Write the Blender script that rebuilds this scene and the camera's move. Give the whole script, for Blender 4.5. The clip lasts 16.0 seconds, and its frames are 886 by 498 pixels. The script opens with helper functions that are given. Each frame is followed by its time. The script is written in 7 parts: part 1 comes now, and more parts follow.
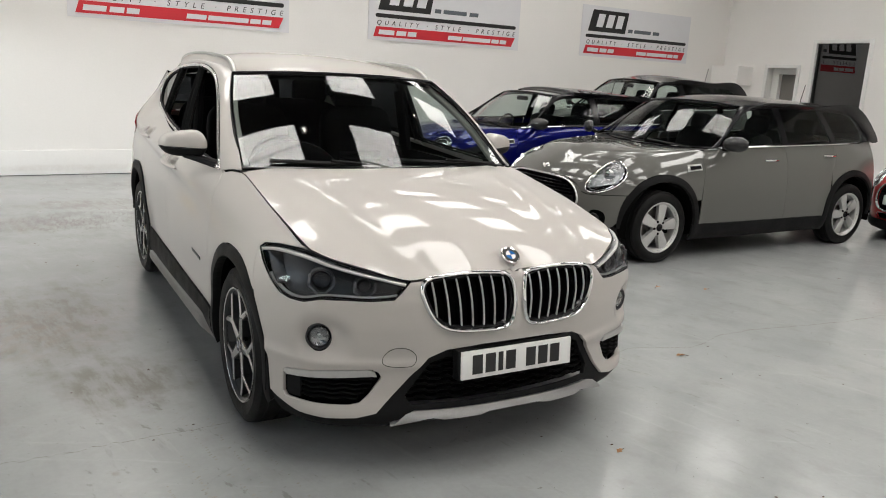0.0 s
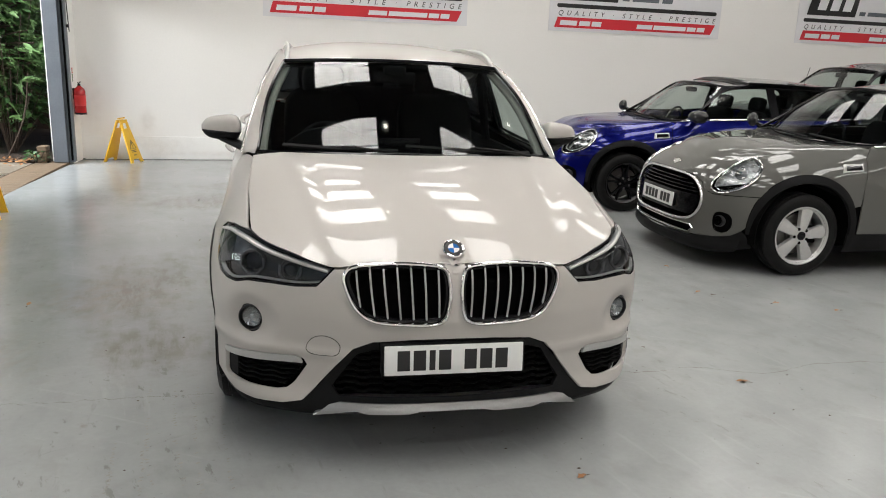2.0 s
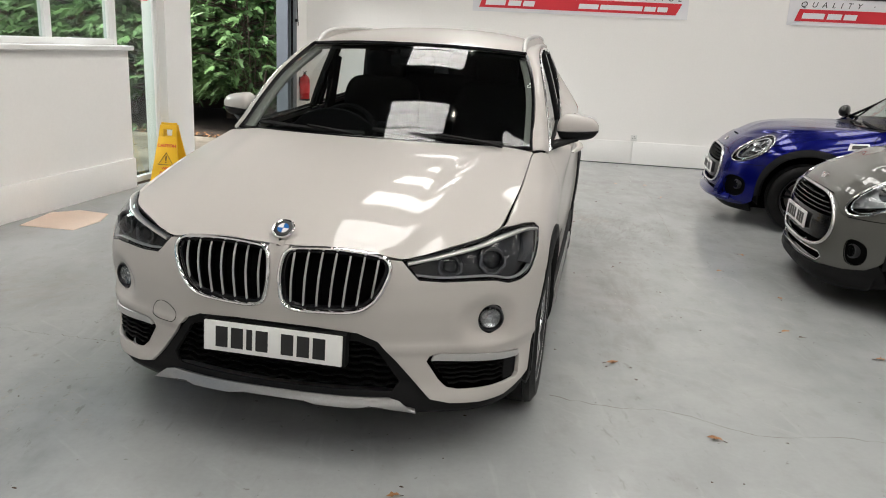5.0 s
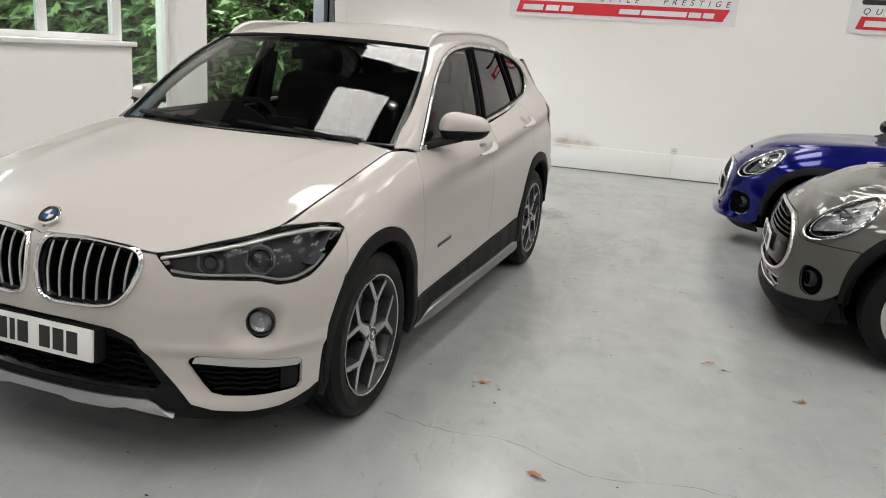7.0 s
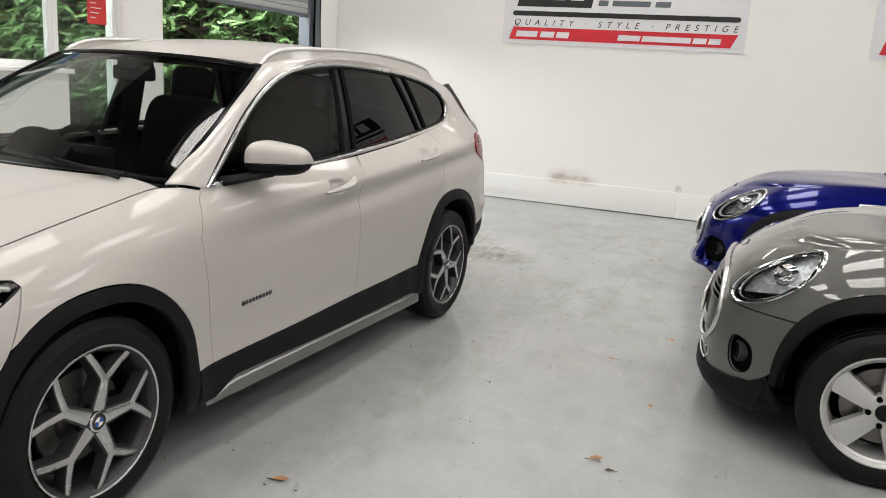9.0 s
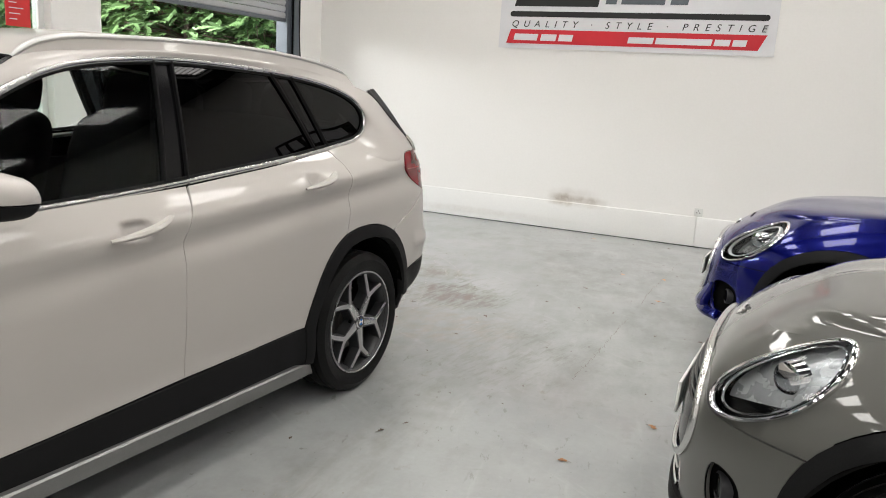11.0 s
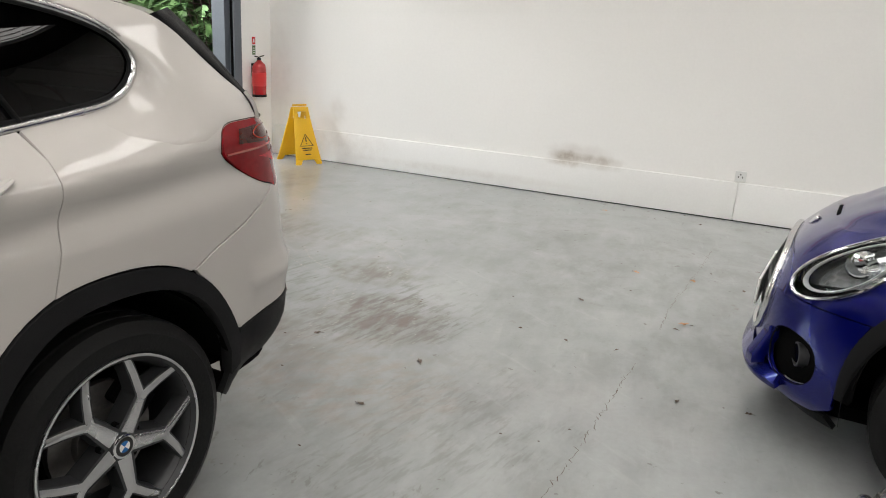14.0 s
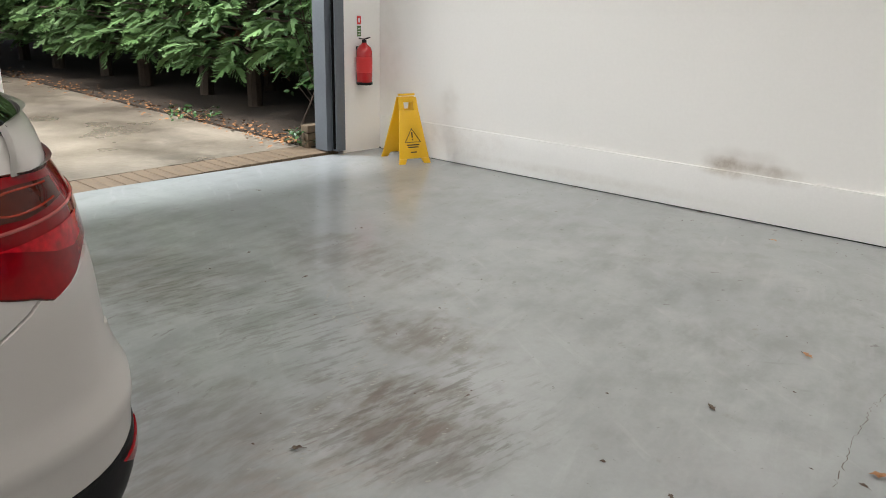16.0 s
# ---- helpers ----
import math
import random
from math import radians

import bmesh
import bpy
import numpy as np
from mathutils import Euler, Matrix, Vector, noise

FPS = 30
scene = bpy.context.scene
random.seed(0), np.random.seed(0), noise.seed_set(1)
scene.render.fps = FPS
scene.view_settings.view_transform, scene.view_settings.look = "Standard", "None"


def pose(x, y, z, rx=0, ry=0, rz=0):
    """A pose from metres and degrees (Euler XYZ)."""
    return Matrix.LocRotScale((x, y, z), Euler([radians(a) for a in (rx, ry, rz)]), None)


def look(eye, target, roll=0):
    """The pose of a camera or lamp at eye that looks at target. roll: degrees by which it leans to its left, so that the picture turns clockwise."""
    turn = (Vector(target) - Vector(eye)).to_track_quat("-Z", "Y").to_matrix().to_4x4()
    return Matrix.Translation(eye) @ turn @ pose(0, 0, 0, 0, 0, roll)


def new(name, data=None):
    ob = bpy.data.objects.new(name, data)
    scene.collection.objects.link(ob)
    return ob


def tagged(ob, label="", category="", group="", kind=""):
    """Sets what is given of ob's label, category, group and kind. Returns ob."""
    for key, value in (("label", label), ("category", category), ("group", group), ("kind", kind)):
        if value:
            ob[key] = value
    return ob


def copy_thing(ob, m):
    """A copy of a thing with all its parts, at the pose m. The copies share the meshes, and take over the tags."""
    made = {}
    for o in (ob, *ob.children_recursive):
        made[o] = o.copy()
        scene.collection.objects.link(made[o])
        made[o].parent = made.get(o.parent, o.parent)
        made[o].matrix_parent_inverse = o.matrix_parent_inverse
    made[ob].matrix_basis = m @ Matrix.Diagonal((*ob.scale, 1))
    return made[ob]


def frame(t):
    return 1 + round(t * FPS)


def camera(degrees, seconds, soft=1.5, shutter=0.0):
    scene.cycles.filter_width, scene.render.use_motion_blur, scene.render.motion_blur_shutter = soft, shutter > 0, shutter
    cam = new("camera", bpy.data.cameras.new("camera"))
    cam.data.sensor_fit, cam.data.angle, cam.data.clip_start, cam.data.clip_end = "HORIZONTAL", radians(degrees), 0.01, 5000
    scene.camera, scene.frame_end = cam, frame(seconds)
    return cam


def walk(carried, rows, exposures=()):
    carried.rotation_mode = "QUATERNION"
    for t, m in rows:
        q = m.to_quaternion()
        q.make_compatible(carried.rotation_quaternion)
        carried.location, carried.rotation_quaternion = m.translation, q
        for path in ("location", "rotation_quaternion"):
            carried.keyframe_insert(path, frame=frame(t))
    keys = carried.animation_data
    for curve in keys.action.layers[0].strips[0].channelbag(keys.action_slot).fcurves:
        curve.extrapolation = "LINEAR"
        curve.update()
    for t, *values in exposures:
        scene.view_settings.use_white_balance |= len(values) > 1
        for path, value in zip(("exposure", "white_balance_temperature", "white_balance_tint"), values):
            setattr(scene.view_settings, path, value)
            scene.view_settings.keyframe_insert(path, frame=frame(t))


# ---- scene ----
cam = camera(60.0, 16.0, 1.0)
PATH = [
    (0, (-1.704, -4.493, 1.535), (-0.733, -2.803, 1.089), 3.1),
    (0.5, (-1.407, -4.615, 1.543), (-0.588, -2.85, 1.081), 2.1),
    (1, (-1.157, -4.688, 1.53), (-0.49, -2.864, 1.051), 2.2),
    (1.5, (-0.881, -4.705, 1.541), (-0.343, -2.839, 1.061), 2.6),
    (2, (-0.59, -4.741, 1.53), (-0.199, -2.84, 1.045), 2.3),
    (2.5, (-0.293, -4.776, 1.552), (-0.064, -2.854, 1.051), 2.3),
    (3, (-0.025, -4.737, 1.512), (0.061, -2.807, 0.997), 2.3),
    (5.5, (1.371, -4.488, 1.502), (0.88, -2.618, 0.99), 3.1),
    (6, (1.669, -4.415, 1.511), (1.07, -2.578, 0.995), 3.2),
    (6.5, (1.884, -4.216, 1.481), (1.24, -2.394, 0.963), 3.5),
    (7, (2.098, -4.008, 1.48), (1.46, -2.181, 0.976), 3.9),
    (7.5, (2.365, -3.799, 1.494), (1.686, -1.981, 1.007), 4.5),
    (8, (2.521, -3.559, 1.473), (1.78, -1.762, 1.002), 4.5),
    (8.5, (2.623, -3.247, 1.478), (1.856, -1.456, 1.027), 4.4),
    (9, (2.759, -2.955, 1.466), (1.965, -1.17, 1.037), 3.8),
    (9.5, (2.86, -2.659, 1.472), (2.029, -0.888, 1.056), 3.5),
    (10, (2.871, -2.321, 1.453), (2.023, -0.555, 1.05), 3.6),
    (12.5, (2.749, -0.748, 1.46), (1.771, 0.941, 1.026), 3.0),
    (13, (2.69, -0.446, 1.459), (1.705, 1.226, 0.978), 2.6),
    (13.5, (2.558, -0.122, 1.454), (1.607, 1.559, 0.933), 2.9),
    (14, (2.447, 0.179, 1.443), (1.518, 1.858, 0.879), 3.0),
    (14.5, (2.356, 0.495, 1.46), (1.398, 2.151, 0.877), 2.6),
    (15, (2.234, 0.817, 1.426), (1.251, 2.449, 0.818), 2.4),
    (15.5, (2.131, 1.144, 1.438), (1.078, 2.72, 0.801), 1.9),
    (16, (2.117, 1.549, 1.44), (0.845, 2.955, 0.803), 1.5),
]
walk(cam, [(t, look(eye, target, roll)) for t, eye, target, roll in PATH], [(0, .0), (3, -.09), (6, -.07), (8, .02), (10, .08), (12.5, -.02), (14, -.08), (15, -.16), (16, -.26)])

# ---- world, daylight and exposure ----
world = bpy.data.worlds.new("overcast_sky")
scene.world = world
world.use_nodes = True
wn = world.node_tree.nodes
sky = wn.new("ShaderNodeTexSky")
sky.sky_type, sky.sun_disc = "NISHITA", False
sky.sun_elevation, sky.sun_rotation, sky.air_density, sky.dust_density = radians(66), radians(167), 1.0, 4.0
world.node_tree.links.new(sky.outputs[0], wn["Background"].inputs[0])
wn["Background"].inputs[1].default_value = 0.15

sun = new("sun", bpy.data.lights.new("sun", "SUN"))
sun.data.energy, sun.data.angle, sun.data.color = 4.8, radians(14), (1.0, 0.96, 0.9)
sun.matrix_world = look((0, 0, 20), (-2.0, 8.5, 0))

# added fill lamp over the driveway, standing in for the sky's light through the roller door
door_sky = new("door_sky_fill", bpy.data.lights.new("door_sky_fill", "AREA"))
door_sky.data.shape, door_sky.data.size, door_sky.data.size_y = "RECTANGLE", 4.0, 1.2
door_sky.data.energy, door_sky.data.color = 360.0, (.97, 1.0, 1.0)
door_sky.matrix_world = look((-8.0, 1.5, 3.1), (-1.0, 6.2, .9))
# a second added fill lamp, for the open strip of sky between the roof edge and the hedge, steeply onto the threshold
drive_sky = new("driveway_sky_fill", bpy.data.lights.new("driveway_sky_fill", "AREA"))
drive_sky.data.shape, drive_sky.data.size, drive_sky.data.size_y = "RECTANGLE", 3.0, .9
drive_sky.data.energy, drive_sky.data.color = 700.0, (.93, .98, 1.0)
drive_sky.matrix_world = look((-4.6, 5.0, 5.6), (-2.6, 5.0, 0))

# rooflights: columns of daylight between the roof beams; middle x, width
CEILING = 5.2
COLUMNS = [(-.53, 1.17), (1.78, 1.0), (4.2, 1.1), (6.6, 1.1), (9.4, 1.1)]
BRIGHT = dict(zip(COLUMNS, (1.6, 1.22, 1.08, 1.1, 1.1)))     # relative lamp strength of each column, tuned, strongest in the west
ROWS_Y = [(-7.1, -6.0), (-5.0, -3.9), (-2.9, -1.75), (-.72, .45), (1.55, 2.65), (3.7, 4.8), (5.7, 6.5)]
for cx, cw in COLUMNS:
    lamp = new("rooflight_daylight", bpy.data.lights.new("rooflight_daylight", "AREA"))
    lamp.data.shape, lamp.data.size, lamp.data.size_y = "RECTANGLE", cw, 13.8
    lamp.data.energy, lamp.data.color = 350.0 * cw * BRIGHT[cx, cw], (1.0, 0.966, 0.92)
    lamp.matrix_world = pose(cx, -.3, CEILING + .16)


# ---- materials ----
def mat(name, color, rough=0.5, metal=0.0, vary=0.08, scale=3.0, fine=60.0, bump=0.0, coat=0.0, coat_rough=0.03, stain=None, stain_scale=1.2, rough_vary=0.08, spec=0.5, glow=0.0):
    m = bpy.data.materials.new(name)
    m.use_nodes = True
    t = m.node_tree
    b = t.nodes["Principled BSDF"]
    co = t.nodes.new("ShaderNodeTexCoord")
    broad, grain = t.nodes.new("ShaderNodeTexNoise"), t.nodes.new("ShaderNodeTexNoise")
    broad.inputs["Scale"].default_value, broad.inputs["Detail"].default_value = scale, 5
    grain.inputs["Scale"].default_value, grain.inputs["Detail"].default_value = fine, 3
    for n in (broad, grain):
        t.links.new(co.outputs["Object"], n.inputs["Vector"])
    add = t.nodes.new("ShaderNodeMath")
    add.operation = "ADD"
    t.links.new(broad.outputs["Fac"], add.inputs[0])
    t.links.new(grain.outputs["Fac"], add.inputs[1])
    ramp = t.nodes.new("ShaderNodeMapRange")
    ramp.inputs["From Min"].default_value, ramp.inputs["From Max"].default_value = 0.6, 1.4
    ramp.inputs["To Min"].default_value, ramp.inputs["To Max"].default_value = 1 - vary, 1 + vary
    t.links.new(add.outputs[0], ramp.inputs["Value"])
    mul = t.nodes.new("ShaderNodeVectorMath")
    mul.operation = "SCALE"
    mul.inputs[0].default_value = color
    t.links.new(ramp.outputs[0], mul.inputs["Scale"])
    out = mul.outputs[0]
    if stain:
        patches = t.nodes.new("ShaderNodeTexNoise")
        patches.inputs["Scale"].default_value, patches.inputs["Detail"].default_value = stain_scale, 7
        t.links.new(co.outputs["Object"], patches.inputs["Vector"])
        sr = t.nodes.new("ShaderNodeMapRange")
        sr.interpolation_type = "SMOOTHSTEP"
        sr.inputs["From Min"].default_value, sr.inputs["From Max"].default_value = 0.42, 0.78
        t.links.new(patches.outputs["Fac"], sr.inputs["Value"])
        mix = t.nodes.new("ShaderNodeMix")
        mix.data_type = "RGBA"
        t.links.new(sr.outputs[0], mix.inputs["Factor"])
        t.links.new(out, mix.inputs["A"])
        mix.inputs["B"].default_value = (*stain, 1)
        out = mix.outputs["Result"]
    t.links.new(out, b.inputs["Base Color"])
    rr = t.nodes.new("ShaderNodeMapRange")
    rr.inputs["From Min"].default_value, rr.inputs["From Max"].default_value = 0.3, 0.7
    rr.inputs["To Min"].default_value, rr.inputs["To Max"].default_value = max(0, rough - rough_vary), min(1, rough + rough_vary)
    t.links.new(broad.outputs["Fac"], rr.inputs["Value"])
    t.links.new(rr.outputs[0], b.inputs["Roughness"])
    b.inputs["Metallic"].default_value = metal
    b.inputs["Specular IOR Level"].default_value = spec
    b.inputs["Coat Weight"].default_value, b.inputs["Coat Roughness"].default_value = coat, coat_rough
    if glow:
        b.inputs["Emission Color"].default_value, b.inputs["Emission Strength"].default_value = (*color, 1), glow
    if bump:
        bp = t.nodes.new("ShaderNodeBump")
        bp.inputs["Strength"].default_value, bp.inputs["Distance"].default_value = 1.0, bump
        t.links.new(add.outputs[0], bp.inputs["Height"])
        t.links.new(bp.outputs[0], b.inputs["Normal"])
    return m


def glass(name, tint, ior=1.45, rough=0.0, gain=1.0):
    """Thin clear pane: tinted see-through with a mirror-like gloss."""
    m = bpy.data.materials.new(name)
    m.use_nodes = True
    t = m.node_tree
    t.nodes.remove(t.nodes["Principled BSDF"])
    a, g, f, x = (t.nodes.new("ShaderNode" + k) for k in ("BsdfTransparent", "BsdfGlossy", "LayerWeight", "MixShader"))
    a.inputs[0].default_value, g.inputs["Roughness"].default_value, f.inputs["Blend"].default_value = (*tint, 1), rough, .5
    f0 = gain * ((ior - 1) / (ior + 1)) ** 2
    p, k = t.nodes.new("ShaderNodeMath"), t.nodes.new("ShaderNodeMath")
    p.operation, k.operation, k.use_clamp = "POWER", "MULTIPLY_ADD", True
    p.inputs[1].default_value, k.inputs[1].default_value, k.inputs[2].default_value = 5.0, 1 - f0, f0
    t.links.new(f.outputs["Facing"], p.inputs[0])
    t.links.new(p.outputs[0], k.inputs[0])
    t.links.new(k.outputs[0], x.inputs[0])
    t.links.new(a.outputs[0], x.inputs[1])
    t.links.new(g.outputs[0], x.inputs[2])
    t.links.new(x.outputs[0], t.nodes["Material Output"].inputs[0])
    return m


PAINT_WHITE = mat("pearl_white_paint", (.468, .443, .416), .40, vary=.015, coat=.6, coat_rough=.03, rough_vary=.03, fine=300, spec=.12)
PAINT_GREY = mat("grey_solid_paint", (.098, .098, .090), .4, vary=.02, coat=1.0, coat_rough=.02, rough_vary=.03, fine=300, spec=.12)
PAINT_BLUE = mat("deep_blue_paint", (.002, .0042, .115), .22, metal=.5, vary=.06, coat=.6, coat_rough=.02, rough_vary=.03, fine=400, spec=.12)
PAINT_RED = mat("red_paint", (.42, .012, .014), .4, vary=.03, coat=1.0, rough_vary=.03, spec=.12)
PAINT_BLACK = mat("black_paint", (.010, .010, .011), .3, vary=.05, coat=1.0, rough_vary=.03, spec=.12)
GLOSS_BLACK = mat("gloss_black_plastic", (.005, .005, .006), .14, vary=.05, rough_vary=.02, spec=.22)
PLASTIC = mat("grained_black_plastic", (.011, .011, .0115), .55, vary=.18, scale=8, fine=240, bump=.0004, spec=.09)
MESH_BLACK = mat("black_intake_mesh", (.005, .005, .005), .6, vary=.2, spec=.06)
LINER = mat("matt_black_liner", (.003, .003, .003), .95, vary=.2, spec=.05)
RUBBER = mat("tyre_rubber", (.009, .009, .009), .5, vary=.3, scale=12, fine=120, bump=.0009, spec=.14)
ALLOY = mat("machined_alloy", (.58, .58, .58), .28, metal=.9, vary=.05, fine=200)
ALLOY_DARK = mat("dark_grey_alloy", (.036, .037, .039), .35, metal=.3, vary=.12)
ALLOY_SILVER = mat("silver_painted_alloy", (.52, .52, .51), .36, metal=.45, vary=.05, coat=.5)
BRIGHT_TRIM = mat("bright_plated_trim", (.66, .66, .65), .22, metal=1.0, vary=.04)
STEEL = mat("brake_disc_steel", (.20, .19, .18), .42, metal=.85, vary=.15, fine=90)
CHROME = mat("chrome", (.78, .78, .78), .08, metal=1.0, vary=.03, rough_vary=.04)
SATIN = mat("satin_silver_trim", (.52, .52, .51), .38, metal=.75, vary=.05, fine=150)
SKID = mat("brushed_skid_plate", (.34, .34, .34), .36, metal=.95, vary=.08, fine=150)
STEP = mat("brushed_step_trim", (.25, .25, .247), .36, metal=.85, vary=.06, fine=150)
CABIN = mat("black_cabin_cloth", (.007, .007, .008), .9, vary=.2, scale=9, fine=180, bump=.0002, spec=.1)
CABIN_GREY = mat("pale_grey_pillar_trim", (.26, .255, .24), .75, vary=.05)
PLATE_WHITE = mat("white_number_plate", (.78, .78, .76), .3, vary=.02)
INK = mat("black_lettering", (.012, .012, .012), .5, vary=.05)
RED_LENS = mat("red_tail_lens", (.19, .0016, .004), .06, vary=.2, scale=14, spec=.22)
GLOW_RED = mat("orange_red_light_guide", (.26, .022, .008), .25, vary=.1)
LINE_RED = mat("pale_red_lens_rib", (.36, .07, .065), .2, vary=.1)
RED_DEEP = mat("bright_red_lens", (.40, .004, .010), .1, vary=.5, scale=30, spec=.3)
DARK_LENS = mat("smoked_red_lens", (.05, .006, .002), .08, vary=.3, scale=16, spec=.3)
BADGE_BLUE = mat("badge_blue", (.02, .13, .38), .2, vary=.03, coat=.6)
BADGE_WHITE = mat("badge_white", (.75, .75, .75), .25, vary=.03, coat=.6)
REFLECTOR = mat("lamp_reflector", (.62, .62, .61), .26, metal=.4, vary=.1, scale=18)
GLASS = glass("clear_windscreen", (.70, .75, .73), 1.5, gain=1.2)
GLASS_DARK = glass("privacy_glass", (.022, .024, .027), 1.5, gain=.65)
GLASS_SIDE = glass("tinted_side_glass", (.78, .85, .82), 1.5, gain=.65)
LENS = glass("lamp_cover", (.70, .72, .74), 1.45, gain=.75)
FOG_BOWL = mat("pale_fog_reflector", (.50, .50, .49), .14, metal=.9, vary=.45, scale=40)
LAMP_GREY = mat("smoked_lamp_interior", (.045, .046, .05), .42, metal=.3, vary=.25, scale=14)
DRL = mat("grey_light_guide", (.13, .135, .145), .3, vary=.08)
FILM_GLASS = glass("mirror_film_glass", (.10, .10, .10), 1.5, gain=3.0)
LEAF_GREY = mat("grey_brown_door_paint", (.20, .19, .175), .5, vary=.05)
PANE = glass("window_pane", (.84, .90, .87), 1.45)

WALL = mat("white_wall_paint", (.86, .845, .82), .75, vary=.02, scale=.7, fine=40, bump=.0004)
SKIRT = mat("white_board_paint", (.86, .85, .83), .55, vary=.025, scale=1.2, fine=60)
FRAME = mat("white_window_frame", (.78, .78, .76), .4, vary=.02)
CEIL = mat("dark_roof_lining", (.075, .075, .077), .8, vary=.05)
GREY_STEEL = mat("grey_painted_steel", (.115, .13, .15), .45, vary=.12, scale=5, fine=50)
SHUTTER = mat("grey_shutter_slats", (.42, .43, .44), .45, vary=.06)
CONCRETE = mat("wet_concrete", (.20, .17, .135), .42, vary=.2, scale=1.1, fine=18, bump=.004, stain=(.085, .07, .056), stain_scale=.6, rough_vary=.25)
BRICK = mat("brown_brick", (.15, .105, .066), .7, vary=.3, scale=6, fine=40, bump=.003)
SOIL = mat("leaf_litter_soil", (.035, .024, .016), .9, vary=.5, scale=8, fine=50, bump=.02)
LEAF = mat("conifer_green", (.092, .175, .055), .6, vary=.5, scale=1.6, fine=14)
LEAF_BROWN = mat("browned_conifer", (.16, .075, .035), .7, vary=.4, scale=3, fine=14)
IVY = mat("broad_leaf_green", (.03, .085, .02), .4, vary=.4, scale=4, fine=20)
BARK = mat("conifer_bark", (.055, .038, .027), .9, vary=.4, scale=10, fine=60, bump=.01)
YELLOW = mat("yellow_sign_plastic", (.80, .46, .012), .35, vary=.05, scale=6)
SIGN_RED = mat("sign_red", (.62, .03, .03), .45, vary=.04)
BANNER = mat("white_banner_vinyl", (.74, .74, .76), .4, vary=.015)
BANNER_RED = mat("red_banner_print", (.62, .020, .035), .4, vary=.03)
EXT_RED = mat("extinguisher_red", (.45, .015, .018), .22, vary=.04, coat=.5)
CARD = mat("pale_pink_cardboard", (.70, .55, .45), .8, vary=.08, scale=5)
DEAD_LEAF = mat("fallen_leaf_brown", (.28, .13, .05), .7, vary=.4, scale=40, fine=200)
DARK_LEAF = mat("dark_fallen_leaf", (.07, .045, .03), .8, vary=.4, scale=40, fine=200)
TREAD_DIRT = mat("tread_dirt", (.22, .21, .195), .6, vary=.3, scale=20)
SOCKET = mat("white_socket_plastic", (.72, .72, .70), .35, vary=.02)


def blot(m, spots, color, streak=(9, 2.2, 1), turn=.35, noise_scale=1.3, wash=.3, ragged=.9, lo=.36, hi=.68):
    """Streaky patches of colour at given places of a material, dirt and some painted shade: (x, y, z, rx, ry, rz,
    amount) each.
    """
    t = m.node_tree
    b = t.nodes["Principled BSDF"]
    co = next(n for n in t.nodes if n.type == "TEX_COORD")
    src = b.inputs["Base Color"].links[0].from_socket
    for cx, cy, cz, rx, ry, rz, amount in spots:
        mp, st = t.nodes.new("ShaderNodeMapping"), t.nodes.new("ShaderNodeMapping")
        mp.vector_type = "TEXTURE"
        mp.inputs["Location"].default_value, mp.inputs["Scale"].default_value = (cx, cy, cz), (rx, ry, rz)
        ln = t.nodes.new("ShaderNodeVectorMath")
        ln.operation = "LENGTH"
        near, nr = t.nodes.new("ShaderNodeMapRange"), t.nodes.new("ShaderNodeMapRange")
        near.interpolation_type = nr.interpolation_type = "SMOOTHSTEP"
        near.inputs["From Min"].default_value, near.inputs["From Max"].default_value = 1.2, .25
        st.vector_type = "TEXTURE"
        st.inputs["Scale"].default_value, st.inputs["Rotation"].default_value = [1 / v for v in streak], (0, 0, turn)
        nz = t.nodes.new("ShaderNodeTexNoise")
        nz.inputs["Scale"].default_value, nz.inputs["Detail"].default_value, nz.inputs["Roughness"].default_value = noise_scale, 9, .66
        nr.inputs["From Min"].default_value, nr.inputs["From Max"].default_value = lo, hi
        nr.inputs["To Min"].default_value = wash
        rag, rm, ra = t.nodes.new("ShaderNodeTexNoise"), t.nodes.new("ShaderNodeMath"), t.nodes.new("ShaderNodeMath")
        rag.inputs["Scale"].default_value, rag.inputs["Detail"].default_value = 2.2 / max(.25, min(rx, ry if ry < 5 else rx)), 4
        rm.operation, ra.operation = "MULTIPLY_ADD", "ADD"
        rm.inputs[1].default_value, rm.inputs[2].default_value = 2 * ragged, -ragged
        for p, q in ((co.outputs["Object"], rag.inputs["Vector"]), (rag.outputs["Fac"], rm.inputs[0]), (rm.outputs[0], ra.inputs[1])):
            t.links.new(p, q)
        mu = t.nodes.new("ShaderNodeMath")
        am = t.nodes.new("ShaderNodeMath")
        mu.operation = am.operation = "MULTIPLY"
        am.inputs[1].default_value = amount
        mx = t.nodes.new("ShaderNodeMix")
        mx.data_type = "RGBA"
        mx.inputs["B"].default_value = (*color, 1)
        for p, q in ((co.outputs["Object"], mp.inputs["Vector"]), (mp.outputs[0], ln.inputs[0]), (ln.outputs["Value"], ra.inputs[0]), (ra.outputs[0], near.inputs["Value"]), (co.outputs["Object"], st.inputs["Vector"]), (st.outputs[0], nz.inputs["Vector"]),
                     (nz.outputs["Fac"], nr.inputs["Value"]), (near.outputs[0], mu.inputs[0]), (nr.outputs[0], mu.inputs[1]), (mu.outputs[0], am.inputs[0]), (am.outputs[0], mx.inputs["Factor"]), (src, mx.inputs["A"])):
            t.links.new(p, q)
        src = mx.outputs["Result"]
    t.links.new(src, b.inputs["Base Color"])
    return m


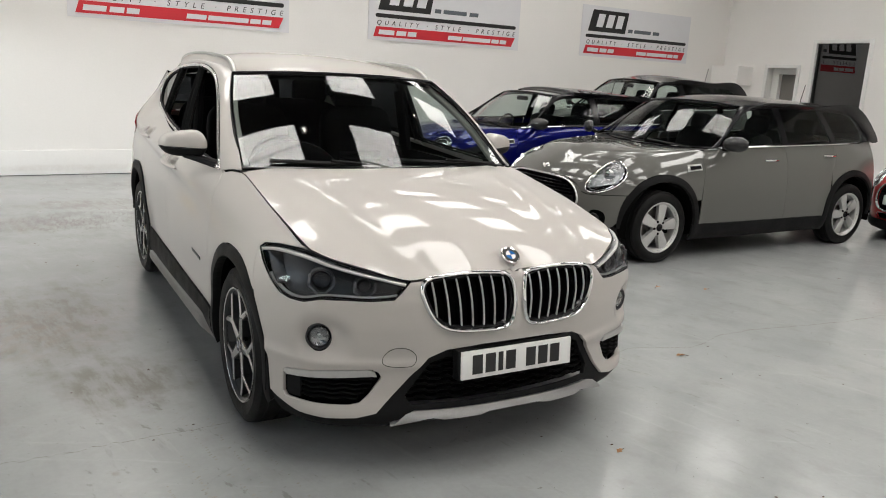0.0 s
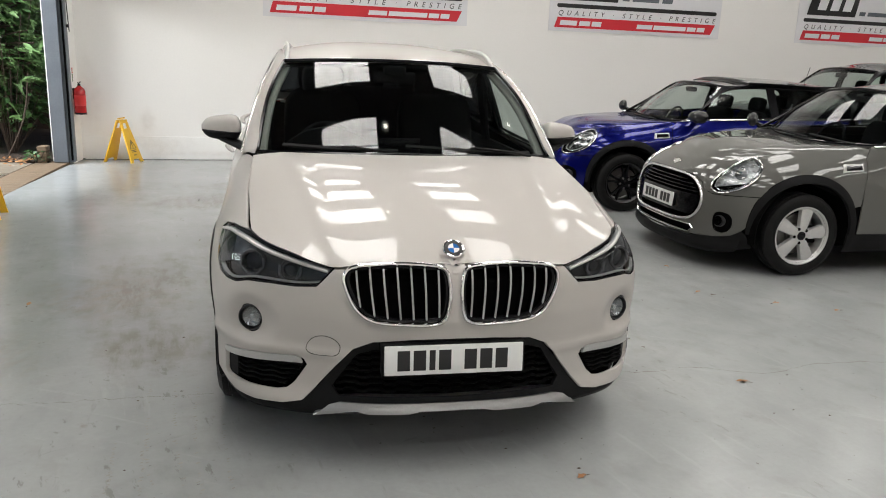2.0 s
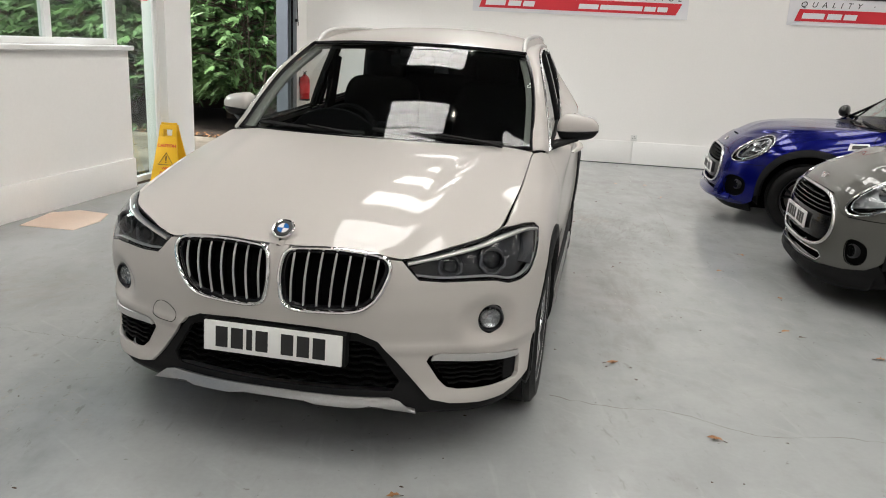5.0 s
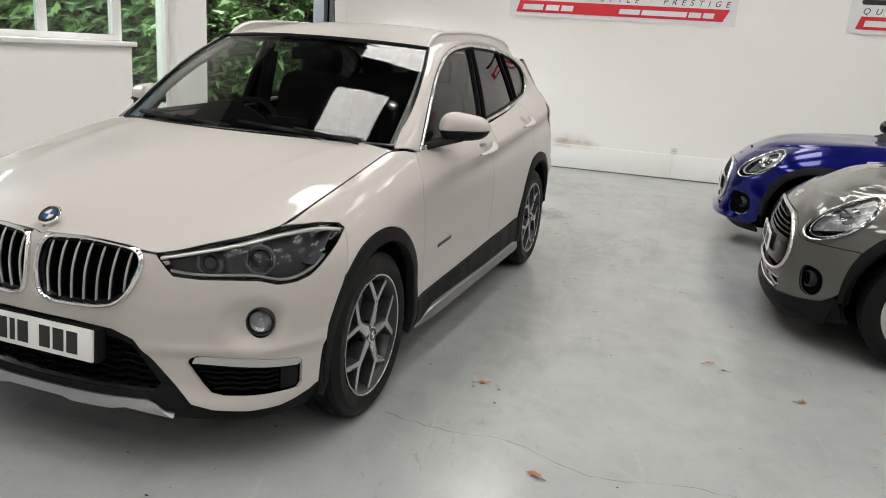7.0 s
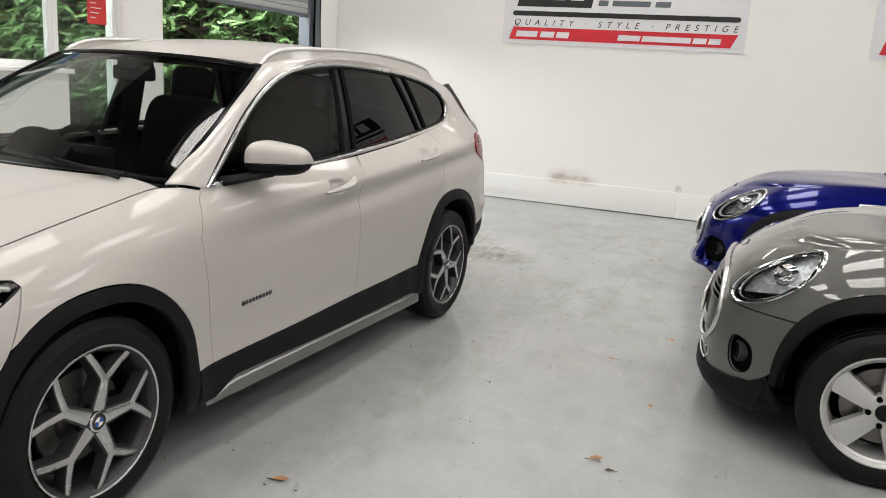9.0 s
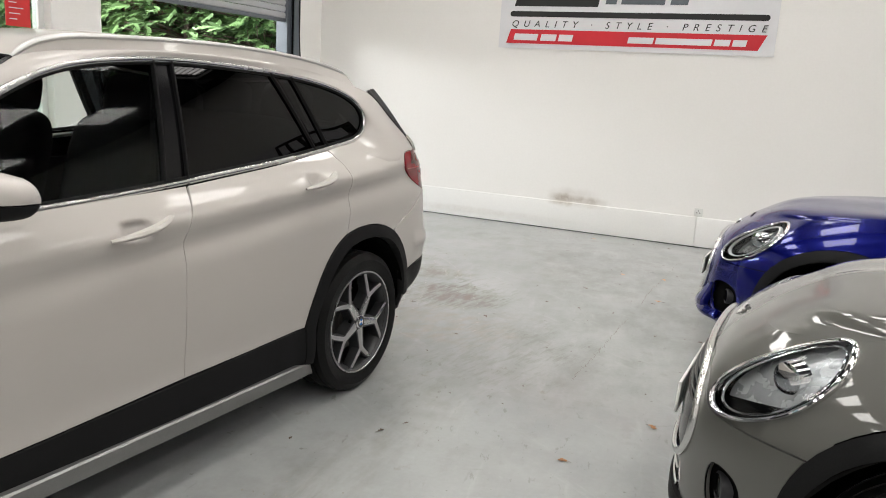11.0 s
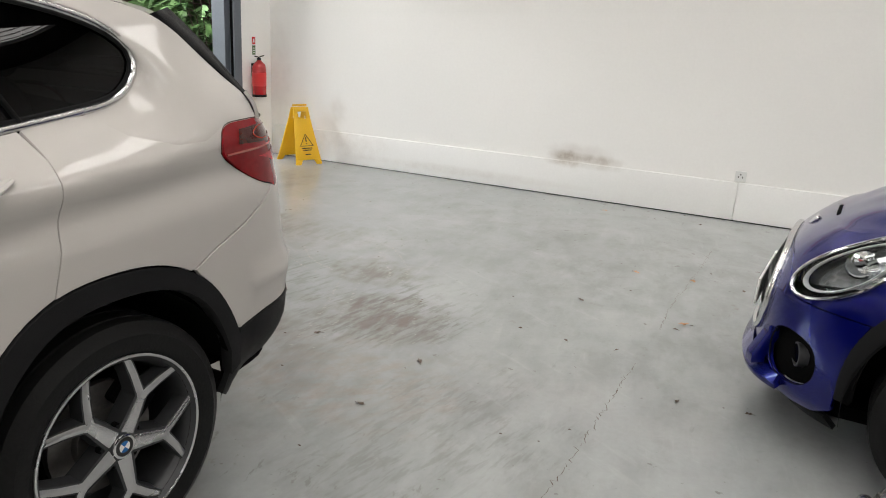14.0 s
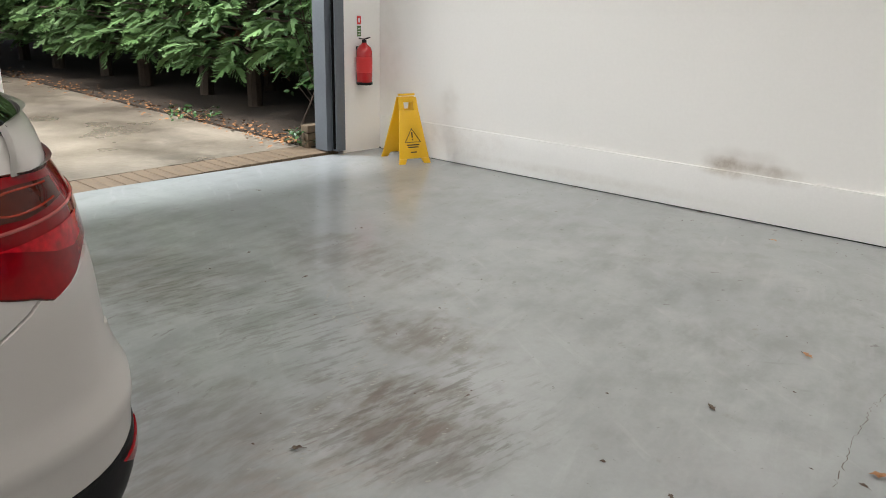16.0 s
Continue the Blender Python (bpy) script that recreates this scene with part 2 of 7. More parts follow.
def floor_paint():
    """Grey floor paint: cloudy wear, broom streaks two ways, pale scratches, dark specks."""
    m = mat("grey_floor_paint", (.335, .345, .345), .17, vary=.05, scale=.8, fine=45, rough_vary=0)
    t = m.node_tree
    b = t.nodes["Principled BSDF"]
    co = next(n for n in t.nodes if n.type == "TEX_COORD")
    src = b.inputs["Base Color"].links[0].from_socket

    def layer(src, color, amount, lo, hi, stretch, turn, scale, detail=6):
        mp, nz, mr, am, mx = (t.nodes.new("ShaderNode" + k) for k in ("Mapping", "TexNoise", "MapRange", "Math", "Mix"))
        mp.vector_type = "TEXTURE"
        mp.inputs["Scale"].default_value, mp.inputs["Rotation"].default_value = [1 / v for v in stretch], (0, 0, turn)
        nz.inputs["Scale"].default_value, nz.inputs["Detail"].default_value, nz.inputs["Roughness"].default_value = scale, detail, .6
        mr.interpolation_type = "SMOOTHSTEP"
        mr.inputs["From Min"].default_value, mr.inputs["From Max"].default_value = lo, hi
        am.operation, am.inputs[1].default_value = "MULTIPLY", amount
        mx.data_type, mx.inputs["B"].default_value = "RGBA", (*color, 1)
        for p, q in ((co.outputs["Object"], mp.inputs[0]), (mp.outputs[0], nz.inputs["Vector"]), (nz.outputs["Fac"], mr.inputs["Value"]), (mr.outputs[0], am.inputs[0]), (am.outputs[0], mx.inputs["Factor"]), (src, mx.inputs["A"])):
            t.links.new(p, q)
        return mx.outputs["Result"]
    src = layer(src, (.275, .288, .294), .50, .40, .70, (1, 1, 1), 0, .55)
    src = layer(src, (.42, .426, .424), .42, .45, .72, (1, 1, 1), .7, 1.3)
    src = layer(src, (.25, .256, .26), .30, .47, .70, (3, 1.3, 1), .15, 1.4, 8)
    src = layer(src, (.25, .255, .258), .20, .50, .70, (1.4, 3.4, 1), .35, 1.6, 8)
    src = layer(src, (.26, .257, .248), .30, .54, .68, (1.5, 1, 1), .4, 4.5, 9)
    src = layer(src, (.48, .483, .48), .20, .59, .72, (1.6, 14, 1), -.5, 1.0, 6)
    src = layer(src, (.48, .483, .48), .18, .59, .72, (14, 1.6, 1), .25, 1.0, 6)
    src = layer(src, (.16, .155, .145), .24, .64, .73, (14, 2.0, 1), .12, 1.4, 7)
    src = layer(src, (.15, .145, .135), .20, .65, .73, (2.4, 14, 1), .6, 1.2, 7)
    src = layer(src, (.20, .16, .135), .45, .65, .76, (2.2, 1.4, 1), .3, 3.5, 8)
    src = layer(src, (.12, .105, .09), .5, .70, .74, (1, 1, 1), .2, 14.0, 3)
    src = layer(src, (.10, .09, .08), .5, .70, .74, (1, 1.4, 1), .9, 30.0, 3)
    t.links.new(src, b.inputs["Base Color"])
    return m


FLOOR = floor_paint()


# ---- mesh helpers ----
class Geo:
    """Vertices and faces of one mesh."""

    def __init__(self, v=(), f=(), n=None):
        self.v, self.f, self.n = [tuple(map(float, p)) for p in v], [tuple(int(i) for i in q) for q in f], n

    def add(self, other, m=None):
        k = len(self.v)
        self.v += [tuple(m @ Vector(p)) for p in other.v] if m else other.v
        self.f += [tuple(i + k for i in q) for q in other.f]
        return self

    def moved(self, m):
        flip = m.to_3x3().determinant() < 0
        return Geo([tuple(m @ Vector(p)) for p in self.v], [q[::-1] if flip else q for q in self.f])


def part(name, geo, material, parent=None, label="", m=None, sharp=38):
    """One mesh object, under a thing or a part."""
    me = bpy.data.meshes.new(name)
    me.from_pydata(geo.v, [], geo.f)
    if geo.n is None and len(geo.f) < 30000:
        bm = bmesh.new()
        bm.from_mesh(me)
        bmesh.ops.recalc_face_normals(bm, faces=bm.faces)
        bm.to_mesh(me)
        bm.free()
    me.materials.append(material)
    me.polygons.foreach_set("use_smooth", [True] * len(me.polygons))
    me.update()
    if geo.n is not None:
        me.normals_split_custom_set_from_vertices([tuple(n) for n in geo.n])
    else:
        me.set_sharp_from_angle(angle=radians(sharp))
    ob = new(name, me)
    ob.parent = parent
    if m is not None:
        ob.matrix_basis = m
    return tagged(ob, label)


def thing(name, label, category, m=None, group="", kind=""):
    ob = new(name)
    ob.empty_display_size = 0.1
    if m is not None:
        ob.matrix_basis = m
    return tagged(ob, label, category, group, kind)


def from_bm(bm):
    bm.verts.ensure_lookup_table()
    bm.verts.index_update()
    g = Geo([v.co for v in bm.verts], [[v.index for v in f.verts] for f in bm.faces])
    bm.free()
    return g


def box(x0, y0, z0, x1, y1, z1, bevel=0.0, seg=2):
    bm = bmesh.new()
    bmesh.ops.create_cube(bm, size=1)
    bmesh.ops.transform(bm, matrix=Matrix.LocRotScale(((x0 + x1) / 2, (y0 + y1) / 2, (z0 + z1) / 2), None, (x1 - x0, y1 - y0, z1 - z0)), verts=bm.verts)
    if bevel:
        bmesh.ops.bevel(bm, geom=bm.edges[:], offset=bevel, segments=seg, affect="EDGES", profile=.6)
    return from_bm(bm)


def cushion(w, d, h, p=.45):
    """A stuffed block with rounded sides, standing on z = 0."""
    c = lambda q: math.copysign(abs(math.cos(q)) ** p, math.cos(q))
    s = lambda q: math.copysign(abs(math.sin(q)) ** p, math.sin(q))
    return grid([[(w / 2 * c(v) * c(u), d / 2 * c(v) * s(u), h / 2 * (1 + s(v))) for u in np.linspace(0, 2 * np.pi, 28, endpoint=False)] for v in np.linspace(-1.55, 1.55, 17)], False, True)


def prism(outline, depth, bevel=0.0):
    """An outline in x, z, given depth along y (towards +y) with eased edges."""
    bm = bmesh.new()
    f = bm.faces.new([bm.verts.new((x, 0, z)) for x, z in outline])
    r = bmesh.ops.extrude_face_region(bm, geom=[f])
    bmesh.ops.translate(bm, vec=(0, depth, 0), verts=[e for e in r["geom"] if isinstance(e, bmesh.types.BMVert)])
    bmesh.ops.recalc_face_normals(bm, faces=bm.faces)
    if bevel:
        bmesh.ops.bevel(bm, geom=[e for e in bm.edges if e.calc_length() > 3 * bevel], offset=bevel, segments=2, affect="EDGES", profile=.6)
    return from_bm(bm)


def grid(rows, close_u=False, close_v=False, flip=False):
    """Quads over rows of points."""
    r = np.asarray(rows, float)
    n, m = r.shape[:2]
    f = []
    for i in range(n if close_u else n - 1):
        for j in range(m if close_v else m - 1):
            q = (i * m + j, i * m + (j + 1) % m, ((i + 1) % n) * m + (j + 1) % m, ((i + 1) % n) * m + j)
            f.append(q[::-1] if flip else q)
    return Geo(r.reshape(-1, 3), f)


def sweep(path, profile, up=(0, 0, 1), closed=False, taper=None):
    """A profile of (across, up) drawn along a path."""
    p = np.asarray(path, float)
    t = np.gradient(p, axis=0) if not closed else np.roll(p, -1, 0) - np.roll(p, 1, 0)
    t /= np.linalg.norm(t, axis=1)[:, None]
    u = np.broadcast_to(np.asarray(up, float), p.shape)
    a = np.cross(t, u)
    a /= np.linalg.norm(a, axis=1)[:, None] + 1e-9
    w = np.cross(a, t)
    k = np.ones(len(p)) if taper is None else np.asarray(taper, float)
    q = np.asarray(profile, float)
    rows = p[:, None] + (a[:, None] * q[None, :, :1] + w[:, None] * q[None, :, 1:]) * k[:, None, None]
    g = grid(rows, closed, True, True)
    if not closed:
        m = len(q)
        g.f.append(tuple(range(m)))
        g.f.append(tuple(reversed(range((len(p) - 1) * m, len(p) * m))))
    return g


def ring(n, rx, rz=None):
    return [(rx * math.cos(2 * math.pi * i / n), (rz or rx) * math.sin(2 * math.pi * i / n)) for i in range(n)]


def flat(w, h, r=.25):
    """A rounded bar profile."""
    c = min(w, h) * r
    return [(w / 2 - c, -h / 2), (w / 2, -h / 2 + c), (w / 2, h / 2 - c), (w / 2 - c, h / 2), (-w / 2 + c, h / 2), (-w / 2, h / 2 - c), (-w / 2, -h / 2 + c), (-w / 2 + c, -h / 2)]


def tube(path, r, n=8, up=(0, 0, 1), closed=False):
    return sweep(path, ring(n, r), up, closed)


def lathe(profile, n=48):
    """Turned about the x axis: (x, radius) from the inside outwards."""
    a = np.linspace(0, 2 * np.pi, n, endpoint=False)
    rows = [[(x, r * math.cos(t), r * math.sin(t)) for t in a] for x, r in profile]
    return grid(rows, False, True, True)


def facing(p, n, up=(0, 0, 1)):
    """A pose at p whose x axis looks along n and whose z axis is near up."""
    n = Vector(n).normalized()
    y = Vector(up).cross(n).normalized()
    z = n.cross(y)
    m = Matrix((n, y, z)).transposed().to_4x4()
    m.translation = Vector(p)
    return m


def inside(p, poly):
    """Which points lie within a polygon."""
    x, y = p[:, 0], p[:, 1]
    r = np.zeros(len(p), bool)
    q = np.asarray(poly)
    for (x0, y0), (x1, y1) in zip(q, np.roll(q, -1, 0)):
        r ^= ((y0 > y) != (y1 > y)) & (x < (x1 - x0) * (y - y0) / (y1 - y0 + 1e-15) + x0)
    return r


def dense(poly, step):
    q, out = np.asarray(poly, float), []
    for a, b in zip(q, np.roll(q, -1, 0)):
        n = max(1, int(round(np.linalg.norm(b - a) / step)))
        out += [a + (b - a) * i / n for i in range(n)]
    return np.array(out)


def shrink(poly, by):
    """The polygon with its edge moved inwards."""
    q = np.asarray(poly, float)
    area = np.sum(q[:, 0] * np.roll(q[:, 1], -1) - np.roll(q[:, 0], -1) * q[:, 1])
    d = np.roll(q, -1, 0) - np.roll(q, 1, 0)
    d /= np.linalg.norm(d, axis=1)[:, None] + 1e-12
    return q + np.stack([-d[:, 1], d[:, 0]], 1) * by * (1 if area > 0 else -1)


def smooth_poly(points, n=80):
    return smooth_line(points, n, True)


def patch(outline, fn, step=.03, rim=.010, holes=(), side=1, gap=.002):
    """A panel: the part of a surface fn(u, v) within an outline, with a turned-in edge. side=-1 mirrors it in x."""
    from mathutils.geometry import delaunay_2d_cdt
    rings = [shrink(dense(outline, step), gap)] + [shrink(dense(h, step * .8), -gap) for h in holes]
    pts, edges = [], []
    for r in rings:
        k = len(pts)
        pts += list(r)
        edges += [(k + i, k + (i + 1) % len(r)) for i in range(len(r))]
    b = np.array(pts)
    lo, hi = b.min(0), b.max(0)
    gx, gy = np.meshgrid(np.arange(lo[0], hi[0], step), np.arange(lo[1], hi[1], step))
    gy = gy + 0 * gx
    c = np.stack([gx.ravel(), gy.ravel()], 1)
    ok = inside(c, rings[0])
    for h in rings[1:]:
        ok &= ~inside(c, h)
    c = c[ok]
    if len(c):
        far = np.array([np.min(np.sum((b - p) ** 2, 1)) for p in c]) > (.45 * step) ** 2
        pts += list(c[far])
    v, _, tris, *_ = delaunay_2d_cdt([Vector(p) for p in pts], edges, [], 0, 1e-6)
    uv = np.array([tuple(p) for p in v])
    t = np.array([q for q in tris if len(q) == 3])
    mid = uv[t].mean(1)
    ok = inside(mid, rings[0])
    for h in rings[1:]:
        ok &= ~inside(mid, h)
    t = t[ok]
    a, bb, cc = uv[t[:, 0]], uv[t[:, 1]], uv[t[:, 2]]
    neg = (bb[:, 0] - a[:, 0]) * (cc[:, 1] - a[:, 1]) - (bb[:, 1] - a[:, 1]) * (cc[:, 0] - a[:, 0]) < 0
    t[neg] = t[neg][:, ::-1]
    P = fn(uv[:, 0], uv[:, 1])
    e = 1e-3
    N = np.cross(fn(uv[:, 0] + e, uv[:, 1]) - fn(uv[:, 0] - e, uv[:, 1]), fn(uv[:, 0], uv[:, 1] + e) - fn(uv[:, 0], uv[:, 1] - e))
    N /= np.linalg.norm(N, axis=1)[:, None] + 1e-12
    verts, norms, faces = list(P), list(N), [tuple(q) for q in t]
    if rim:
        count = {}
        for q in faces:
            for i in range(3):
                count[(q[i], q[(i + 1) % 3])] = 1
        for (i, j) in [k for k in count if (k[1], k[0]) not in count]:
            d = P[j] - P[i]
            n = np.cross(d, N[i])
            n /= np.linalg.norm(n) + 1e-12
            k = len(verts)
            verts += [P[i], P[j], P[j] - N[j] * rim, P[i] - N[i] * rim]
            norms += [n * .8 + N[i] * .6, n * .8 + N[j] * .6, n, n]
            faces.append((k + 1, k, k + 3, k + 2))
    V, Nn = np.array(verts), np.array(norms)
    Nn /= np.linalg.norm(Nn, axis=1)[:, None]
    if side < 0:
        V, Nn = V * (-1, 1, 1), Nn * (-1, 1, 1)
        faces = [q[::-1] for q in faces]
    return Geo(V, faces, Nn)


def coons(bottom, top, left, right, nu=30, nv=24):
    """A surface within four edge lines (left and right run from bottom to top), as points [v][u]."""
    b, t = smooth_line(bottom, nu), smooth_line(top, nu)
    l, r = smooth_line(left, nv), smooth_line(right, nv)
    u, v = np.linspace(0, 1, nu + 1)[None, :, None], np.linspace(0, 1, nv + 1)[:, None, None]
    return ((1 - v) * b[None] + v * t[None] + (1 - u) * l[:, None] + u * r[:, None]
            - ((1 - u) * (1 - v) * b[0] + u * (1 - v) * b[-1] + (1 - u) * v * t[0] + u * v * t[-1]))


def sheet(rows, rim=.012, flip=False):
    """A grid of points with a turned-in edge."""
    g = grid(rows, flip=flip)
    r = np.asarray(rows)
    du, dv = np.gradient(r, axis=1), np.gradient(r, axis=0)
    n = np.cross(du, dv)
    n /= np.linalg.norm(n, axis=2)[:, :, None] + 1e-12
    if flip:
        n = -n
    g.n = list(n.reshape(-1, 3))
    a, b = r.shape[:2]
    loop = [(0, j) for j in range(b)] + [(i, b - 1) for i in range(1, a)] + [(a - 1, j) for j in range(b - 2, -1, -1)] + [(i, 0) for i in range(a - 2, 0, -1)]
    if rim:
        k = len(g.v)
        for i, j in loop:
            g.v += [tuple(r[i, j]), tuple(r[i, j] - n[i, j] * rim)]
            g.n += [n[i, j], n[i, j]]
        m = len(loop)
        for q in range(m):
            w = (q + 1) % m
            f = (k + 2 * q, k + 2 * w, k + 2 * w + 1, k + 2 * q + 1)
            g.f.append(f)
    return g


def relax(P, free, rounds=400, stiff=True):
    """Lets the free points of a grid settle into a smooth surface."""
    P = np.array(P, float)
    f = np.asarray(free, float)[:, :, None]

    def bend(q):
        e = np.pad(q, ((1, 1), (1, 1), (0, 0)), mode="reflect", reflect_type="odd")
        return q - (e[:-2, 1:-1] + e[2:, 1:-1] + e[1:-1, :-2] + e[1:-1, 2:]) / 4
    for _ in range(rounds):
        d = bend(P)
        P -= f * (.22 * bend(d) if stiff else .5 * d)
    return P


def settle(P, free):
    """The smoothest sheet through the held points of a grid."""
    P = np.array(P, float)
    a, b = P.shape[:2]
    M, k = np.zeros((a * b, a * b)), np.arange(a * b).reshape(a, b)
    for i in range(a):
        for j in range(b):
            w = {}
            for p, q in (((i - 1, j), (i + 1, j)), ((i, j - 1), (i, j + 1))):
                if min(p) >= 0 and q[0] < a and q[1] < b:
                    for c, d in ((k[p], 1), (k[q], 1), (k[i, j], -2)):
                        w[c] = w.get(c, 0) + d
            if w:
                c, d = np.array(list(w)), np.array(list(w.values()), float)
                M[np.ix_(c, c)] += np.outer(d, d)
    f = np.asarray(free).ravel() > 0
    X = P.reshape(-1, 3)
    X[f] = np.linalg.solve(M[np.ix_(f, f)] + 1e-9 * np.eye(f.sum()), -M[np.ix_(f, ~f)] @ X[~f])
    return X.reshape(a, b, 3)


def mirrored(g):
    n = None if g.n is None else [(-x[0], x[1], x[2]) for x in g.n]
    return Geo([(-x, y, z) for x, y, z in g.v], [q[::-1] for q in g.f], n)


# ---- surfaces of the car bodies ----
def lut(knots, soft=0.0):
    """A smooth function through (position, value) knots."""
    k = np.array(knots, float)
    u = np.linspace(k[0, 0], k[-1, 0], 600)
    v = np.interp(u, k[:, 0], k[:, 1])
    if soft > 0:
        n = max(1, int(soft / (u[1] - u[0])))
        g = np.exp(-0.5 * (np.arange(-3 * n, 3 * n + 1) / n) ** 2)
        lo, hi = v[0] - (v[1] - v[0]) * np.arange(3 * n, 0, -1), v[-1] + (v[-1] - v[-2]) * np.arange(1, 3 * n + 1)
        v = np.convolve(np.concatenate([lo, v, hi]), g / g.sum(), "valid")
    return lambda x: np.interp(x, u, v)


def natural(t, v):
    """Second derivatives of a natural cubic spline."""
    n, h = len(t), np.diff(t)
    a, b = np.eye(n), np.zeros(n)
    for i in range(1, n - 1):
        a[i, i - 1], a[i, i], a[i, i + 1] = h[i - 1], 2 * (h[i - 1] + h[i]), h[i]
        b[i] = 6 * ((v[i + 1] - v[i]) / h[i] - (v[i] - v[i - 1]) / h[i - 1])
    return np.linalg.solve(a, b)


def smooth_line(points, n=200, closed=False):
    """A cubic spline through points of any dimension, with n + 1 samples at even steps of length."""
    p = np.array(points, float)
    if closed:
        p = np.concatenate([p[-3:], p, p[:4]])
    t = np.concatenate([[0], np.cumsum(np.linalg.norm(np.diff(p, axis=0), axis=1) ** 0.8)])
    lo, hi = (t[3], t[-4]) if closed else (t[0], t[-1])
    u = np.linspace(lo, hi, 12 * n + 1)
    i = np.clip(np.searchsorted(t, u, "right") - 1, 0, len(t) - 2)
    h, q = (t[1:] - t[:-1])[i], []
    for c in range(p.shape[1]):
        m, v = natural(t, p[:, c]), p[:, c]
        A, B = (t[i + 1] - u) / h, (u - t[i]) / h
        q.append(A * v[i] + B * v[i + 1] + ((A ** 3 - A) * m[i] + (B ** 3 - B) * m[i + 1]) * h * h / 6)
    q = np.array(q).T
    d = np.concatenate([[0], np.cumsum(np.linalg.norm(np.diff(q, axis=0), axis=1))])
    e = np.linspace(0, d[-1], n + 1)
    r = np.array([np.interp(e, d, q[:, c]) for c in range(p.shape[1])]).T
    return r[:-1] if closed else r


class Shell:
    """The skin of a car below its windows: s runs round it in plan from the middle of the nose to the middle of the tail, z up.
    Nose towards -y; the car's left side is +x."""

    def __init__(self, plan, nose, flank, tail, edge_x, edge_z, roll=0.26, crease=None, wheels=(), flare=0.0, arch=0.40):
        self.line = smooth_line(plan, 1500)
        d = np.gradient(self.line, axis=0)
        d /= np.linalg.norm(d, axis=1)[:, None]
        self.n = np.stack([d[:, 1], -d[:, 0]], 1)
        self.s = np.concatenate([[0], np.cumsum(np.linalg.norm(np.diff(self.line, axis=0), axis=1))])
        self.nose, self.flank, self.tail = nose, flank, tail
        self.edge_x, self.edge_z, self.roll = edge_x, edge_z, roll
        self.crease, self.wheels, self.flare, self.arch = crease, wheels, flare, arch

    def s_at(self, y):
        """s of the flank where the plan passes y."""
        k = slice(int(0.12 * len(self.s)), int(0.9 * len(self.s)))
        return np.interp(y, self.line[k, 1], self.s[k])

    def at(self, s, z, out=0.0):
        s, z = np.asarray(s, float), np.asarray(z, float)
        a = np.abs(s)
        x, y = np.interp(a, self.s, self.line[:, 0]), np.interp(a, self.s, self.line[:, 1])
        nx, ny = np.interp(a, self.s, self.n[:, 0]), np.interp(a, self.s, self.n[:, 1])
        wf, ws, wr = np.maximum(0, -ny) ** 2, nx ** 2, np.maximum(0, ny) ** 2
        d = wf * self.nose(z) + ws * self.flank(z) + wr * self.tail(z)
        ze, xe = self.edge_z(y), self.edge_x(y)
        u = np.clip((z - ze + self.roll) / self.roll, 0, 1.3)
        lean = u ** 2.6
        if self.crease:
            k = np.clip(self.crease[1](y) / .024, 0, 1)
            zc = self.crease[0](y)
            lean = lean * (1 - k) + k * np.clip((z - zc + .05) / (ze - zc + .05), 0, 1.4) ** 1.6
        d = d + ws * np.maximum(0, x - xe - self.flank(ze)) * lean
        if self.crease:
            zc, amount = self.crease
            t = z - zc(y)
            d = d + ws * .75 * amount(y) * np.exp(-((t + .085) / .055) ** 2)
            d = d - ws * amount(y) * np.where(t < 0, np.exp(-(np.sqrt(t * t + 6e-5) - .0077) / 0.065), np.exp(-(t / 0.11) ** 2))
        for wy, wz in self.wheels:
            r = np.hypot(y - wy, z - wz)
            d = d - ws * self.flare * np.exp(-((r - self.arch) / 0.07) ** 2)
        d = d - out
        return np.stack([np.where(s < 0, -1, 1) * (x - nx * d), y - ny * d, z + 0 * d], -1)


